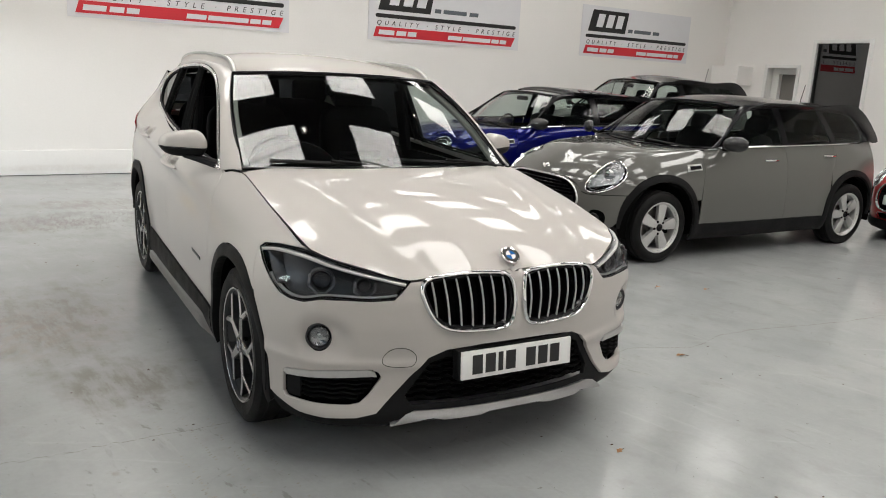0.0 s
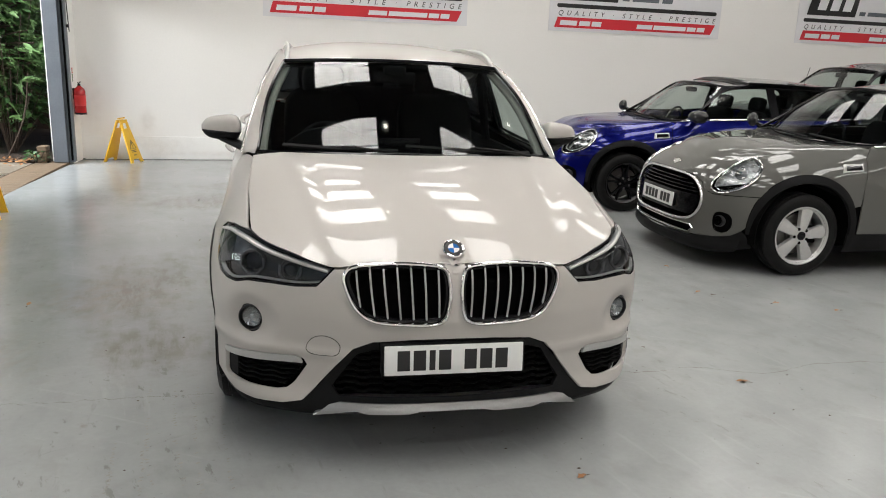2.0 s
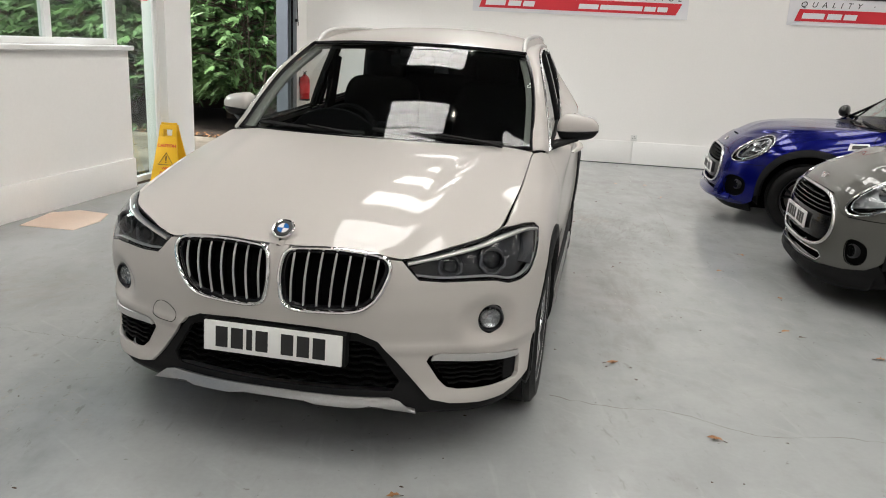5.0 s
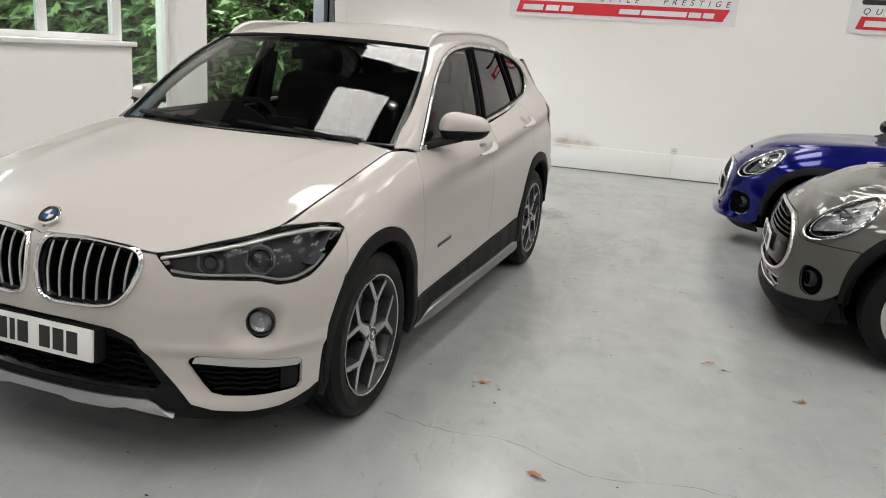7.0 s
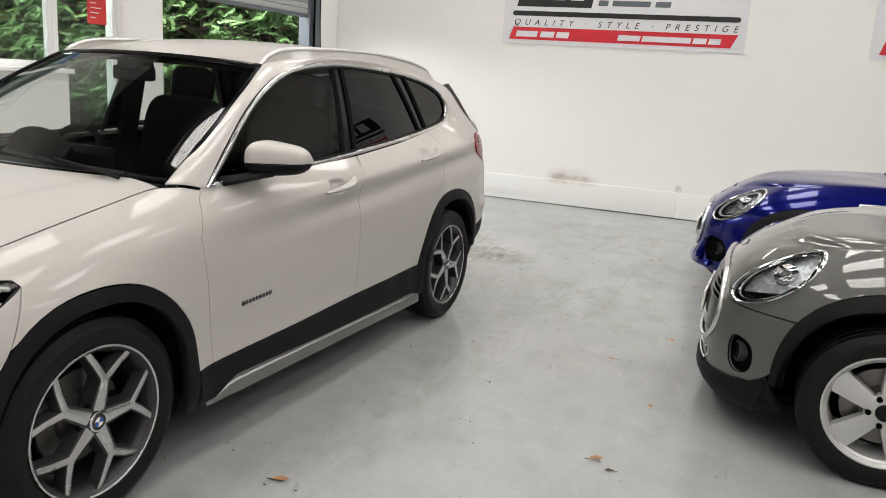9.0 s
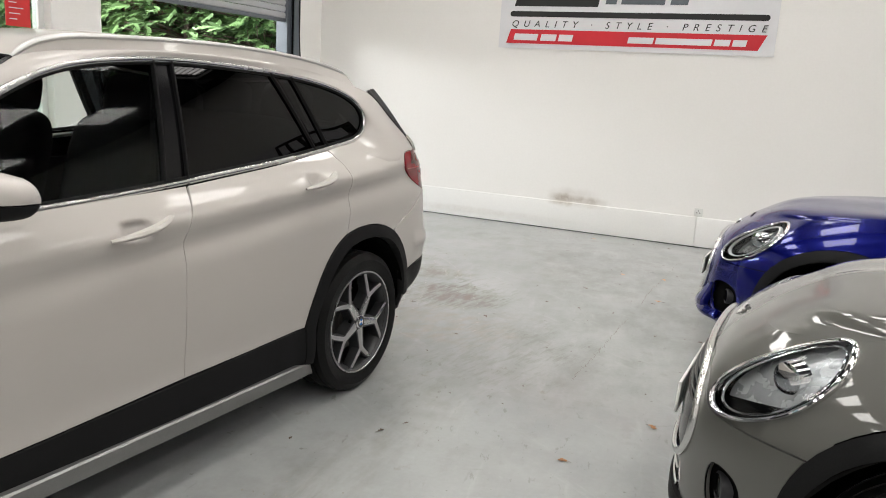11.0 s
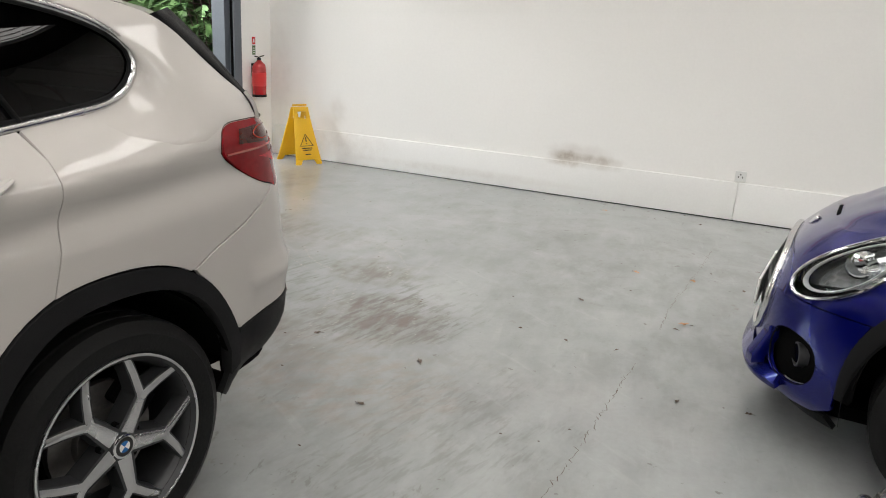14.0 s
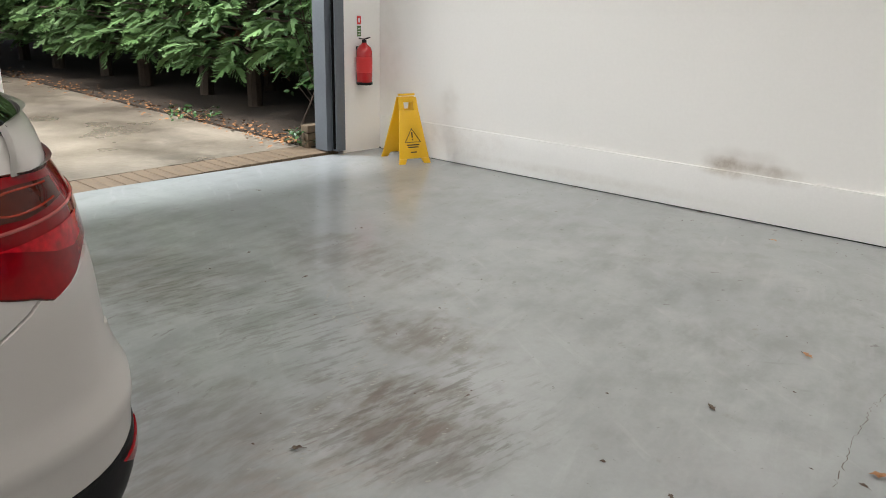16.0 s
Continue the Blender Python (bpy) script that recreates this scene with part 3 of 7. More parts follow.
def suv_shell():
    """Skin of the white car: wheelbase 2.67 m, 1.82 m wide."""
    plan = [(0, -2.150), (.20, -2.138), (.42, -2.095), (.60, -2.025), (.742, -1.953), (.838, -1.845), (.888, -1.68), (.902, -1.5), (.907, -1.2),
            (.905, -.8), (.908, 0), (.907, .8), (.902, 1.3), (.894, 1.6), (.872, 1.85), (.815, 2.04), (.67, 2.165), (.36, 2.235), (0, 2.255)]
    nose = lut([(.10, .16), (.17, .06), (.21, -.012), (.26, -.012), (.32, .012), (.42, .012), (.52, .0), (.60, -.004), (.70, .006), (.765, .022), (.80, .045), (.85, .11), (.90, .21), (1.0, .45)], .012)
    flank = lut([(.10, .11), (.20, .04), (.28, .012), (.36, .012), (.45, .016), (.58, .003), (.68, .0), (.76, .002), (.85, .008), (.92, .013), (1.0, .03), (1.1, .055), (1.3, .10)], .025)
    tail = lut([(.15, .16), (.25, .06), (.35, .02), (.45, .0), (.62, -.005), (.70, .01), (.80, .03), (.92, .035), (1.0, .05), (1.1, .08), (1.2, .13), (1.4, .24)], .02)
    edge_x = lut([(-2.3, .30), (-2.0, .66), (-1.82, .752), (-1.4, .765), (-1.1, .76), (-.94, .755), (-.80, .815), (-.5, .828), (.3, .80), (.8, .77), (1.22, .728), (1.42, .718), (1.55, .735), (1.70, .758), (1.9, .755), (2.3, .56)], .05)
    edge_z = lut([(-2.3, .76), (-2.05, .80), (-1.82, .868), (-1.4, .957), (-1.1, 1.012), (-.94, 1.04), (-.80, 1.026), (-.5, 1.036), (.3, 1.072), (.8, 1.11), (1.25, 1.155), (1.6, 1.20), (2.3, 1.24)], .04)
    crease = (lut([(-2.3, .80), (-.9, .89), (0, .962), (1.0, 1.035), (1.8, 1.09), (2.3, 1.1)], .1), lut([(-2.3, 0), (-.9, .0), (-.4, .015), (.2, .030), (1.3, .032), (1.75, .021), (2.0, 0), (2.3, 0)], .1))
    return Shell(plan, nose, flank, tail, edge_x, edge_z, .26, crease, ((-1.335, .34), (1.335, .34)), .014, .40)


def side_glass_x(y, z):
    """How far out the side windows of the white car stand."""
    xb = lut([(-1.2, .83), (-.80, .818), (-.5, .822), (.3, .795), (.8, .768), (1.25, .725), (1.6, .70), (2.1, .66)], .08)(y)
    h = z - lut([(-1.2, 1.0), (-.80, 1.026), (-.5, 1.036), (.3, 1.072), (.8, 1.11), (1.25, 1.155), (1.6, 1.20), (2.1, 1.24)], .05)(y)
    return xb - .24 * h - .20 * h * np.abs(h)


# ---- the showroom ----
WALL_TURN = math.degrees(math.atan(.055))          # the back wall runs a little askew to the drive-in wall
BACK = pose(-3.40, 6.679, 0, 0, 0, WALL_TURN)      # x along the back wall from the corner, y into it
LENGTH, LEFT = 16.6, -3.40


def slab(x, y, z0, z1):
    """A vertical block from matching x and y corner pairs."""
    return box(x[0], y[0], z0, x[1], y[1], z1)


def structure(name, geo, material, label, category, m=None):
    return tagged(part(name, geo, material, None, label, m), "", category, "", "structure")


# floor slab with its edge at the drive-in door
floor_geo = Geo()
for y0, y1, z0, z1 in ((-8.2, 4.0, 0, 0), (4.0, 7.9, 0, -.0616)):
    k = len(floor_geo.v)
    floor_geo.v += [(x, y, z) for x in (-3.42, 14.2) for y, z in ((y0, z0), (y1, z1), (y1, -.15), (y0, -.15))]
    floor_geo.f += [tuple(k + i for i in q) for q in ((0, 4, 5, 1), (1, 5, 6, 2), (2, 6, 7, 3), (3, 7, 4, 0), (0, 1, 2, 3), (7, 6, 5, 4))]
# brown dirt where cars are driven in, streaked along the way they go; greyer tyre scuffs with some painted shade; rusty
# traces
blot(FLOOR, ((-1.55, .35, 0, .42, .95, 9, .62), (-1.30, -.75, 0, .34, .42, 9, .66), (.42, 3.22, 0, .42, .36, 9, .92), (-.05, 2.55, 0, .75, .55, 9, .55), (.0, 3.80, 0, .34, .26, 9, .7), (-1.0, 4.25, 0, .75, .40, 9, .45), (-1.5, 3.3, 0, .6, .5, 9, .55), (1.30, .3, 0, .22, 1.5, 9, .22)), (.145, .118, .094), (8, 2.0, 1), .14, 1.7, .38, .8, .41, .62)
blot(FLOOR, ((.42, 3.25, 0, .50, .55, 9, .60), (-.45, 3.45, 0, .6, .5, 9, .35), (1.25, 2.3, 0, .5, .8, 9, .25), (-1.35, 3.3, 0, .6, .5, 9, .40)), (.115, .100, .086), (12, 2.0, 1), -.12, 2.6, 0, .9, .48, .60)
# grey scuffs; beside the car and to the north-east shade is painted in too
blot(FLOOR, ((-1.05, -2.75, 0, .55, .95, 9, .55), (.75, -2.9, 0, .40, .8, 9, .30), (-1.9, 3.6, 0, 1.3, 1.0, 9, .50), (-.6, 3.0, 0, 1.2, 1.1, 9, .42), (.8, 2.2, 0, 1.0, 1.0, 9, .36), (-2.0, .8, 0, .8, 2.2, 9, .22), (2.05, -.2, 0, .9, 1.4, 9, .16), (.6, 5.6, 0, 1.8, .7, 9, .28), (-1.0, 5.7, 0, 1.0, .5, 9, .28), (1.22, -.9, 0, .30, 1.3, 9, .18), (1.12, .9, 0, .28, 1.1, 9, .22), (1.7, 3.0, 0, 1.4, 1.7, 9, .36), (2.0, 4.6, 0, 1.5, 1.3, 9, .30), (.4, 4.7, 0, 1.2, .8, 9, .35)), (.17, .172, .168), (3.6, 1.5, 1), .2, 1.5, .25, .9)
# drag marks and dried splashes with crisp edges
blot(FLOOR, ((-.9, 2.9, 0, .9, .8, 9, .5), (.9, 1.7, 0, .7, .9, 9, .4), (1.7, 1.3, 0, .9, .7, 9, .36), (-.4, 4.6, 0, 1.0, .5, 9, .35), (1.3, -1.4, 0, .4, 1.2, 9, .30), (-1.3, -1.9, 0, .8, 1.4, 9, .5)), (.15, .142, .13), (14, 4, 1), .35, 1.5, 0, 1.1, .60, .66)
blot(FLOOR, ((-1.7, .15, 0, .5, .5, 9, .35), (.72, 2.55, 0, .6, .5, 9, .4), (-2.2, -.9, 0, .6, .5, 9, .22)), (.28, .21, .175), (7, 3.0, 1), -.5, 2.4, 0, .9)
# brown stains; the spot at x .87 is the floor sign's shadow, painted
blot(WALL, ((3.40, 0, .325, .17, 1, .065, .80), (3.70, 0, .318, .24, 1, .055, .55), (3.52, 0, .37, .32, 1, .09, .25), (.87, 0, .50, .12, 1, .2, .18), (.12, 0, .8, .2, 1, .7, .15)), (.30, .235, .17), (5, 5, 5), 0, 2.0, .55, .35)
blot(SKIRT, ((3.42, 0, .275, .2, 1, .05, .6), (3.7, 0, .27, .25, 1, .04, .3), (1.0, 0, .2, .6, 1, .2, .2), (2.2, 0, .05, 1.4, 1, .05, .2)), (.40, .33, .26), (5, 5, 5), 0, 2.0, .4, .4)
structure("floor", floor_geo, FLOOR, "grey painted concrete floor with scuffs, brown dirt and some painted shade", "floor")
structure("wall_north", box(0, 0, -.05, LENGTH, .25, CEILING + .1), WALL, "plain white painted back wall with small stains and a painted sign shadow", "wall", BACK)
east = Geo()
for y0, y1, z0, z1 in ((-8.2, 4.24, -.05, CEILING + .1), (4.24, 5.37, 2.5, CEILING + .1), (5.37, 5.66, -.05, CEILING + .1), (5.66, 6.41, 2.02, CEILING + .1), (6.41, 7.9, -.05, CEILING + .1)):
    east.add(box(12.0, y0, z0, 12.2, y1, z1))
structure("wall_east", east, WALL, "white painted end wall with two openings", "wall")
structure("wall_recess", box(13.4, 3.8, -.1, 13.5, 7.2, 3.2), CEIL, "dim grey wall beyond the end openings", "wall")
structure("wall_box", box(11.55, 6.75, 1.62, 11.996, 7.45, 2.0), WALL, "white boxed-in duct on the end wall", "wall")
for nm, y0, y1, z1 in (("door_2", 5.66, 6.41, 2.02), ("door_3", 4.24, 5.37, 2.5)):
    dr = thing(nm, "white framed doorway in the end wall", "door", kind="structure")
    for yy in (y0, y1):
        part("door_frame", box(11.97, yy - .035, -.05, 12.02, yy + .035, z1 + .04, .004), FRAME, dr)
    part("door_frame", box(11.97, y0 + .035, z1 - .03, 12.02, y1 - .035, z1 + .04, .004), FRAME, dr)
    if nm == "door_3":
        part("pane", box(12.08, y0, 0, 12.09, y1, z1 - .03), FILM_GLASS, dr, "dark glass pane")
    else:
        part("door_leaf", box(12.30, y0 + .04, -.04, 12.34, y1 - .16, z1 - .14, .003), LEAF_GREY, dr, "grey brown door leaf")
        part("door_lining", box(12.20, y0 - .1, -.04, 12.36, y0 + .04, z1 + .05), FRAME, dr)
        part("door_lining", box(12.20, y1 - .16, -.04, 12.36, y1 + .1, z1 + .05), FRAME, dr)
        part("door_lining", box(12.20, y0 + .04, z1 - .14, 12.36, y1 - .16, z1 + .05), FRAME, dr)
structure("wall_south", box(-3.7, -8.45, -.05, 13.45, -8.2, CEILING + .1), WALL, "plain white painted wall", "wall")
# boxed-in board along the foot of the back wall, three lengths with joints
for x0, x1 in ((.03, 4.905), (4.911, 10.2), (10.206, LENGTH - .1)):
    structure("baseboard", box(x0, -.022, -.037, x1, -.002, .285, .004), SKIRT, "white painted board at the foot of the wall", "baseboard", BACK)

# drive-in wall: low wall with windows, glass door, post, roller door opening, steel column
structure("wall_west_low", box(-3.62, -8.2, -.05, -3.385, 2.16, 1.30), WALL, "white rendered low wall under the windows", "wall")
structure("baseboard_gap", box(0, -.010, -.07, LENGTH, -.001, -.03), LINER, "dark open joint between the board and the floor", "floor joint", BACK)
structure("window_sill", box(-3.66, -8.2, 1.302, -3.335, 2.19, 1.345, .010, 3), FRAME, "white painted window sill board", "window sill")
structure("baseboard", box(-3.384, -8.2, 0, -3.355, 2.155, .288, .004), SKIRT, "white painted board at the foot of the low wall", "baseboard")
structure("wall_west_post", box(-3.66, 2.84, -.05, -3.40, 3.35, CEILING + .1, .006), WALL, "white boxed post beside the drive-in opening", "wall")
structure("wall_west_corner", box(-3.66, 6.21, -.05, -3.40, 6.70, CEILING + .1), WALL, "short white wall beside the drive-in opening", "wall")
structure("wall_west_head", box(-3.66, -8.2, 2.9, -3.402, 6.21, CEILING + .1), WALL, "white wall over the windows and roller door", "wall")


def window(name, y0, y1, z0, z1, x=-3.52, mullions=(), label="white framed window onto the hedge"):
    w = thing(name, label, "window", kind="structure")
    f, d = .055, .06
    for k, (a, b, c, e) in enumerate(((y0, y1, z0, z0 + f), (y0, y1, z1 - f, z1), (y0, y0 + f, z0 + f, z1 - f), (y1 - f, y1, z0 + f, z1 - f))):
        part("window_frame", box(x - d / 2, a, c, x + d / 2, b, e, .005), FRAME, w)
    edges = [y0 + f, *mullions, y1 - f]
    for ym in mullions:
        part("mullion", box(x - d / 2, ym - .04, z0 + f, x + d / 2, ym + .04, z1 - f, .005), FRAME, w)
    for a, b in zip(edges, edges[1:]):
        p = part("pane", box(x - .003, a + .002, z0 + f, x + .003, b - .002, z1 - f), PANE, w, "clear glass pane")
        p.visible_shadow = False
    return w


window("window_1", -8.2, 2.10, 1.346, 2.9, mullions=(-6.9, -5.9, -4.8, -3.7, -2.6, -1.6, -.6, .37, 1.235))
door = window("door_1", 2.10, 2.84, 0, 2.9, mullions=(), label="white framed full height glass door")
part("notice", box(-3.512, 2.50, 1.775, -3.508, 2.72, 2.02), SIGN_RED, door, "red paper notice with white lines")
for k in range(4):
    part("notice_line", box(-3.5075, 2.53, 1.83 + .045 * k, -3.507, 2.60 + .03 * (k % 3), 1.838 + .045 * k), BANNER, door)

# brick behind the post on the outside, steel column and roller door
col = thing("steel_column", "dark grey painted steel column of the roller door", "column", kind="structure")
part("column", box(-3.60, 6.04, 0, -3.43, 6.15, CEILING), GREY_STEEL, col)
part("guide_rail", box(-3.428, 6.10, 0, -3.36, 6.205, 3.2, .004), GREY_STEEL, col)
part("guide_groove", box(-3.40, 6.088, .02, -3.375, 6.099, 3.2), LINER, col)
part("cable", tube(smooth_line([(-3.345, 6.16, 2.6), (-3.342, 6.165, 2.1), (-3.34, 6.18, 1.85), (-3.338, 6.20, 1.66)], 24), .007), PLASTIC, col, "black hanging cable")
part("cable_clip", box(-3.36, 6.14, 1.71, -3.33, 6.18, 1.75, .004), PLASTIC, col)
shut = thing("roller_shutter", "grey roller shutter drawn most of the way up", "shutter", kind="structure")
for k in range(10):
    z = 2.245 + .075 * k
    part("slat", sweep([(-3.47, 3.36, z), (-3.47, 6.09, z)], [(-.012, -.036), (.004, -.03), (.012, 0), (.004, .03), (-.012, .036)]), SHUTTER, shut)
part("bottom_rail", box(-3.49, 3.36, 2.165, -3.45, 6.09, 2.208, .004), GREY_STEEL, shut, "dark bottom rail")

# ceiling with open rooflights, each crossed by corrugation ribs
cell = Geo()
xs = sorted({-3.7, 14.2, *[v for cx, cw in COLUMNS for v in (cx - cw / 2, cx + cw / 2)]})
ys = sorted({-8.3, 8.0, *[v for r in ROWS_Y for v in r]})
for x0, x1 in zip(xs, xs[1:]):
    light = any(abs((x0 + x1) / 2 - cx) < cw / 2 for cx, cw in COLUMNS)
    if not light:
        cell.add(box(x0, -8.3, CEILING, x1, 8.0, CEILING + .06))
        continue
    for y0, y1 in zip(ys, ys[1:]):
        if any(abs((y0 + y1) / 2 - (a + b) / 2) < .1 for a, b in ROWS_Y):
            for k in range(1, 7):
                y = y0 + (y1 - y0) * k / 7
                cell.add(box(x0, y - .006, CEILING + .03, x1, y + .006, CEILING + .04))
        else:
            cell.add(box(x0, y0, CEILING, x1, y1, CEILING + .06))
structure("ceiling", cell, CEIL, "dark grey roof lining with corrugated rooflights", "ceiling")
# unseen lid added above the rooflight lamps; keeps sky and sun out
structure("roof", box(-3.7, -8.45, CEILING + .32, 14.2, 8.0, CEILING + .4), CEIL, "added unseen lid over the rooflight lamps", "roof")
BULB = mat("lamp_glow", (1.0, .93, .80), .5, glow=30.0)
for lx, ly in ((.15, 2.05), (.2, .25), (.2, -1.6), (.2, -4.2), (3.0, 1.2), (3.0, -3.0), (5.4, -1.0), (5.4, 3.4)):
    cl = thing("ceiling_lamp", "small round white lamp hung under the roof", "lamp", pose(lx, ly, CEILING - .22), group="ceiling lamps")
    part("housing", lathe([(.22, .012), (.08, .014), (.07, .06), (.0, .075), (.0, .062)], 20).moved(pose(0, 0, 0, 0, -90)), FRAME, cl)
    part("bulb", lathe([(.010, .034), (.004, .026), (.0, 0)], 20).moved(pose(0, 0, 0, 0, -90)), BULB, cl, "glowing lamp face")


# ---- banners on the back wall ----
def banner(x):
    """x along the wall; bottom edge 2.0 m up. 2.98 m x 0.92 m."""
    b = thing("wall_banner", "white vinyl banner with black logo block and red strip", "banner", BACK @ pose(x, -.004, 1.995), group="banners on the back wall")
    W, Hh = 2.98, .93
    part("sheet", box(0, -.008, 0, W, 0, Hh), BANNER, b)
    f = lambda pts, dy: prism([(x, z) for x, z in pts], dy)
    part("red_strip", f([(.092, .055), (2.82, .055), (2.895, .21), (.14, .21)], .003).moved(pose(0, -.012, 0)), BANNER_RED, b)
    rod = [(.15 + .03 * math.cos(q), .38 + .03 * math.sin(q)) for q in np.radians(np.arange(90, 271, 20))] + [(2.87 + .03 * math.cos(q), .38 + .03 * math.sin(q)) for q in np.radians(np.arange(-90, 91, 20))]
    part("black_line", f(rod, .003).moved(pose(0, -.012, 0)), INK, b)
    part("logo_block", f([(.165, .465), (1.13, .465), (1.20, .86), (.27, .86)], .003).moved(pose(0, -.012, 0)), INK, b, "black slanted logo block")
    for k in range(3):
        u = .36 + .25 * k
        part("logo_shape", f([(u, .55), (u + .17, .55), (u + .23, .79), (u + .06, .79)], .002).moved(pose(0, -.0145, 0)), BANNER, b)
    for u0, u1 in ((1.21, 1.33), (1.38, 1.84), (1.90, 2.08)):
        part("maker_bar", f([(u0, .495), (u1, .495), (u1 + .01, .56), (u0 + .01, .56)], .002).moved(pose(0, -.011, 0)), GREY_STEEL, b)
    for u0, u1 in ((.18, .46), (.50, .68), (.71, .87)):
        part("phone_bar", f([(u0, .09), (u1, .09), (u1 + .014, .162), (u0 + .014, .162)], .002).moved(pose(0, -.0145, 0)), BANNER, b)
    for u0, u1 in ((1.49, 1.76), (1.785, 2.36), (2.385, 2.54), (2.565, 2.70)):
        part("web_bar", f([(u0, .09), (u1, .09), (u1 + .012, .155), (u0 + .012, .155)], .002).moved(pose(0, -.0145, 0)), BANNER, b)
    cu = bpy.data.curves.new("slogan", "FONT")
    cu.body, cu.size, cu.shear, cu.space_character, cu.extrude = "QUALITY \u00b7 STYLE \u00b7 PRESTIGE", .102, .25, 2.1, .001
    cu.align_x = "CENTER"
    cu.materials.append(INK)
    t = new("slogan", cu)
    t.parent, t.matrix_basis = b, pose(1.51, -.0105, .238, 90)
    bpy.context.view_layer.update()
    k = 2.74 / max(.1, t.dimensions.x)
    t.scale = (k, 1, 1)
    return b


for x in (2.47, 6.76, 11.2):
    banner(x)

# ---- things at the walls ----
sock = thing("wall_socket", "white double power socket above the baseboard", "socket", BACK @ pose(4.92, -.004, .337))
part("plate", box(-.045, -.012, -.045, .045, 0, .045, .004), SOCKET, sock)
for sx in (-.016, .016):
    part("slot", box(sx - .004, -.0135, -.012, sx + .004, -.0122, .002), INK, sock)
part("slot", box(-.004, -.0135, .012, .004, -.0122, .024), INK, sock)

ext = thing("fire_extinguisher", "red fire extinguisher hung on the short wall", "extinguisher", pose(-3.32, 6.41, .60))
prof = [(0, .0), (0, .062), (.01, .072), (.30, .073), (.335, .06), (.36, .03), (.375, .02), (.38, 0)]
part("cylinder", lathe(prof, 32).moved(pose(0, 0, 0, 0, -90)), EXT_RED, ext)
part("valve", box(-.016, -.016, .37, .016, .016, .40, .004), PLASTIC, ext)
part("lever", sweep([(0, -.06, .415), (0, 0, .405), (0, .07, .42)], flat(.016, .010)), PLASTIC, ext, "black squeeze lever")
part("foot_ring", lathe([(-.002, .0), (-.002, .074), (.022, .0755), (.024, .073)], 32).moved(pose(0, 0, 0, 0, -90)), PLASTIC, ext, "black rubber foot ring")
part("label", lathe([(.11, .0735), (.25, .0737)], 32).moved(pose(0, 0, 0, 0, -90)), SIGN_RED, ext)
part("bracket", box(-.082, -.03, .20, -.066, .03, .34), PLASTIC, ext)
plaque = thing("extinguisher_sign", "small red and green sign above the extinguisher", "sign", pose(-3.398, 6.415, 1.02))
part("board", box(0, -.026, 0, .003, .026, .19), BANNER, plaque)
part("red_panel", box(.003, -.023, .112, .0045, .023, .186), SIGN_RED, plaque)
part("pictogram", box(.0045, -.010, .130, .0052, .010, .168), BANNER, plaque)
part("green_panel", box(.003, -.023, .006, .0045, .023, .100), LEAF, plaque)
for k in range(3):
    part("text_bar", box(.0045, -.016, .022 + .024 * k, .0052, .014, .030 + .024 * k), BANNER, plaque)


def floor_sign(m, words, spread=.34, h=.60):
    """Folding yellow A-board; it opens along y and its faces look along -y and +y."""
    s = thing("floor_sign", "yellow plastic folding warning sign standing open on the floor", "sign", m, group="yellow floor signs")
    tilt = math.degrees(math.atan2(spread / 2 - .02, h))
    for k, turn in enumerate((0, 180)):
        leaf = Geo()
        w0, w1 = .145, .085
        bar = lambda pts: prism(pts, .018, .003)
        leaf.add(bar([(-w0, .05), (w0, .05), (w1 + .008, h - .12), (-w1 - .008, h - .12)]))
        leaf.add(bar([(-w1 - .008, h - .12), (-.045, h - .12), (-.045, h - .045), (-w1, h)]))
        leaf.add(bar([(.045, h - .12), (w1 + .008, h - .12), (w1, h), (.045, h - .045)]))
        leaf.add(bar([(-w1, h), (-.045, h - .045), (.045, h - .045), (w1, h)]))
        leaf.add(bar([(-w0 - .01, 0), (-w0 + .05, 0), (-w0 + .075, .05), (-w0, .05)]))
        leaf.add(bar([(w0 - .05, 0), (w0 + .01, 0), (w0, .05), (w0 - .075, .05)]))
        place = pose(0, 0, 0, 0, 0, turn) @ pose(0, -spread / 2, 0, -tilt)
        p = part("leaf", leaf, YELLOW, s, "", place)
        tri = [(0, .315), (-.075, .195), (.075, .195)]
        part("triangle", tube([(x, -.002, z) for x, z in tri], .005, 6, (0, 1, 0), True), INK, p, "black warning triangle")
        part("mark", box(-.006, -.003, .235, .006, 0, .285, .001), INK, p)
        part("mark", box(-.006, -.003, .212, .006, 0, .224, .001), INK, p)
        if words:
            for text, z, size in (("CAUTION", .375, .042), ("WET", .145, .036), ("FLOOR", .10, .036)):
                cu = bpy.data.curves.new("lettering", "FONT")
                cu.body, cu.size, cu.align_x, cu.extrude, cu.offset = text, size, "CENTER", .0008, .0008
                cu.materials.append(SIGN_RED)
                t = new("lettering", cu)
                t.parent, t.matrix_basis = p, pose(0, -.002, z, 90)
        else:
            for k2, (w, z) in enumerate(((.06, .165), (.05, .145), (.03, .10))):
                part("text_bar", box(-w, -.002, z, w, 0, z + .010), INK, p)
    part("hinge", tube([(-.08, 0, h - .01), (.08, 0, h - .01)], .010), YELLOW, s)
    return s


floor_sign(pose(-3.24, 2.58, 0, 0, 0, 8), True, .36, .60)
floor_sign(pose(-2.83, 6.47, -.038, 0, 0, 70), False, .42, .60)

card = thing("cardboard_sheet", "flat torn piece of pink cardboard lying on the floor", "cardboard", pose(-3.06, .76, .004, 0, 0, 12))
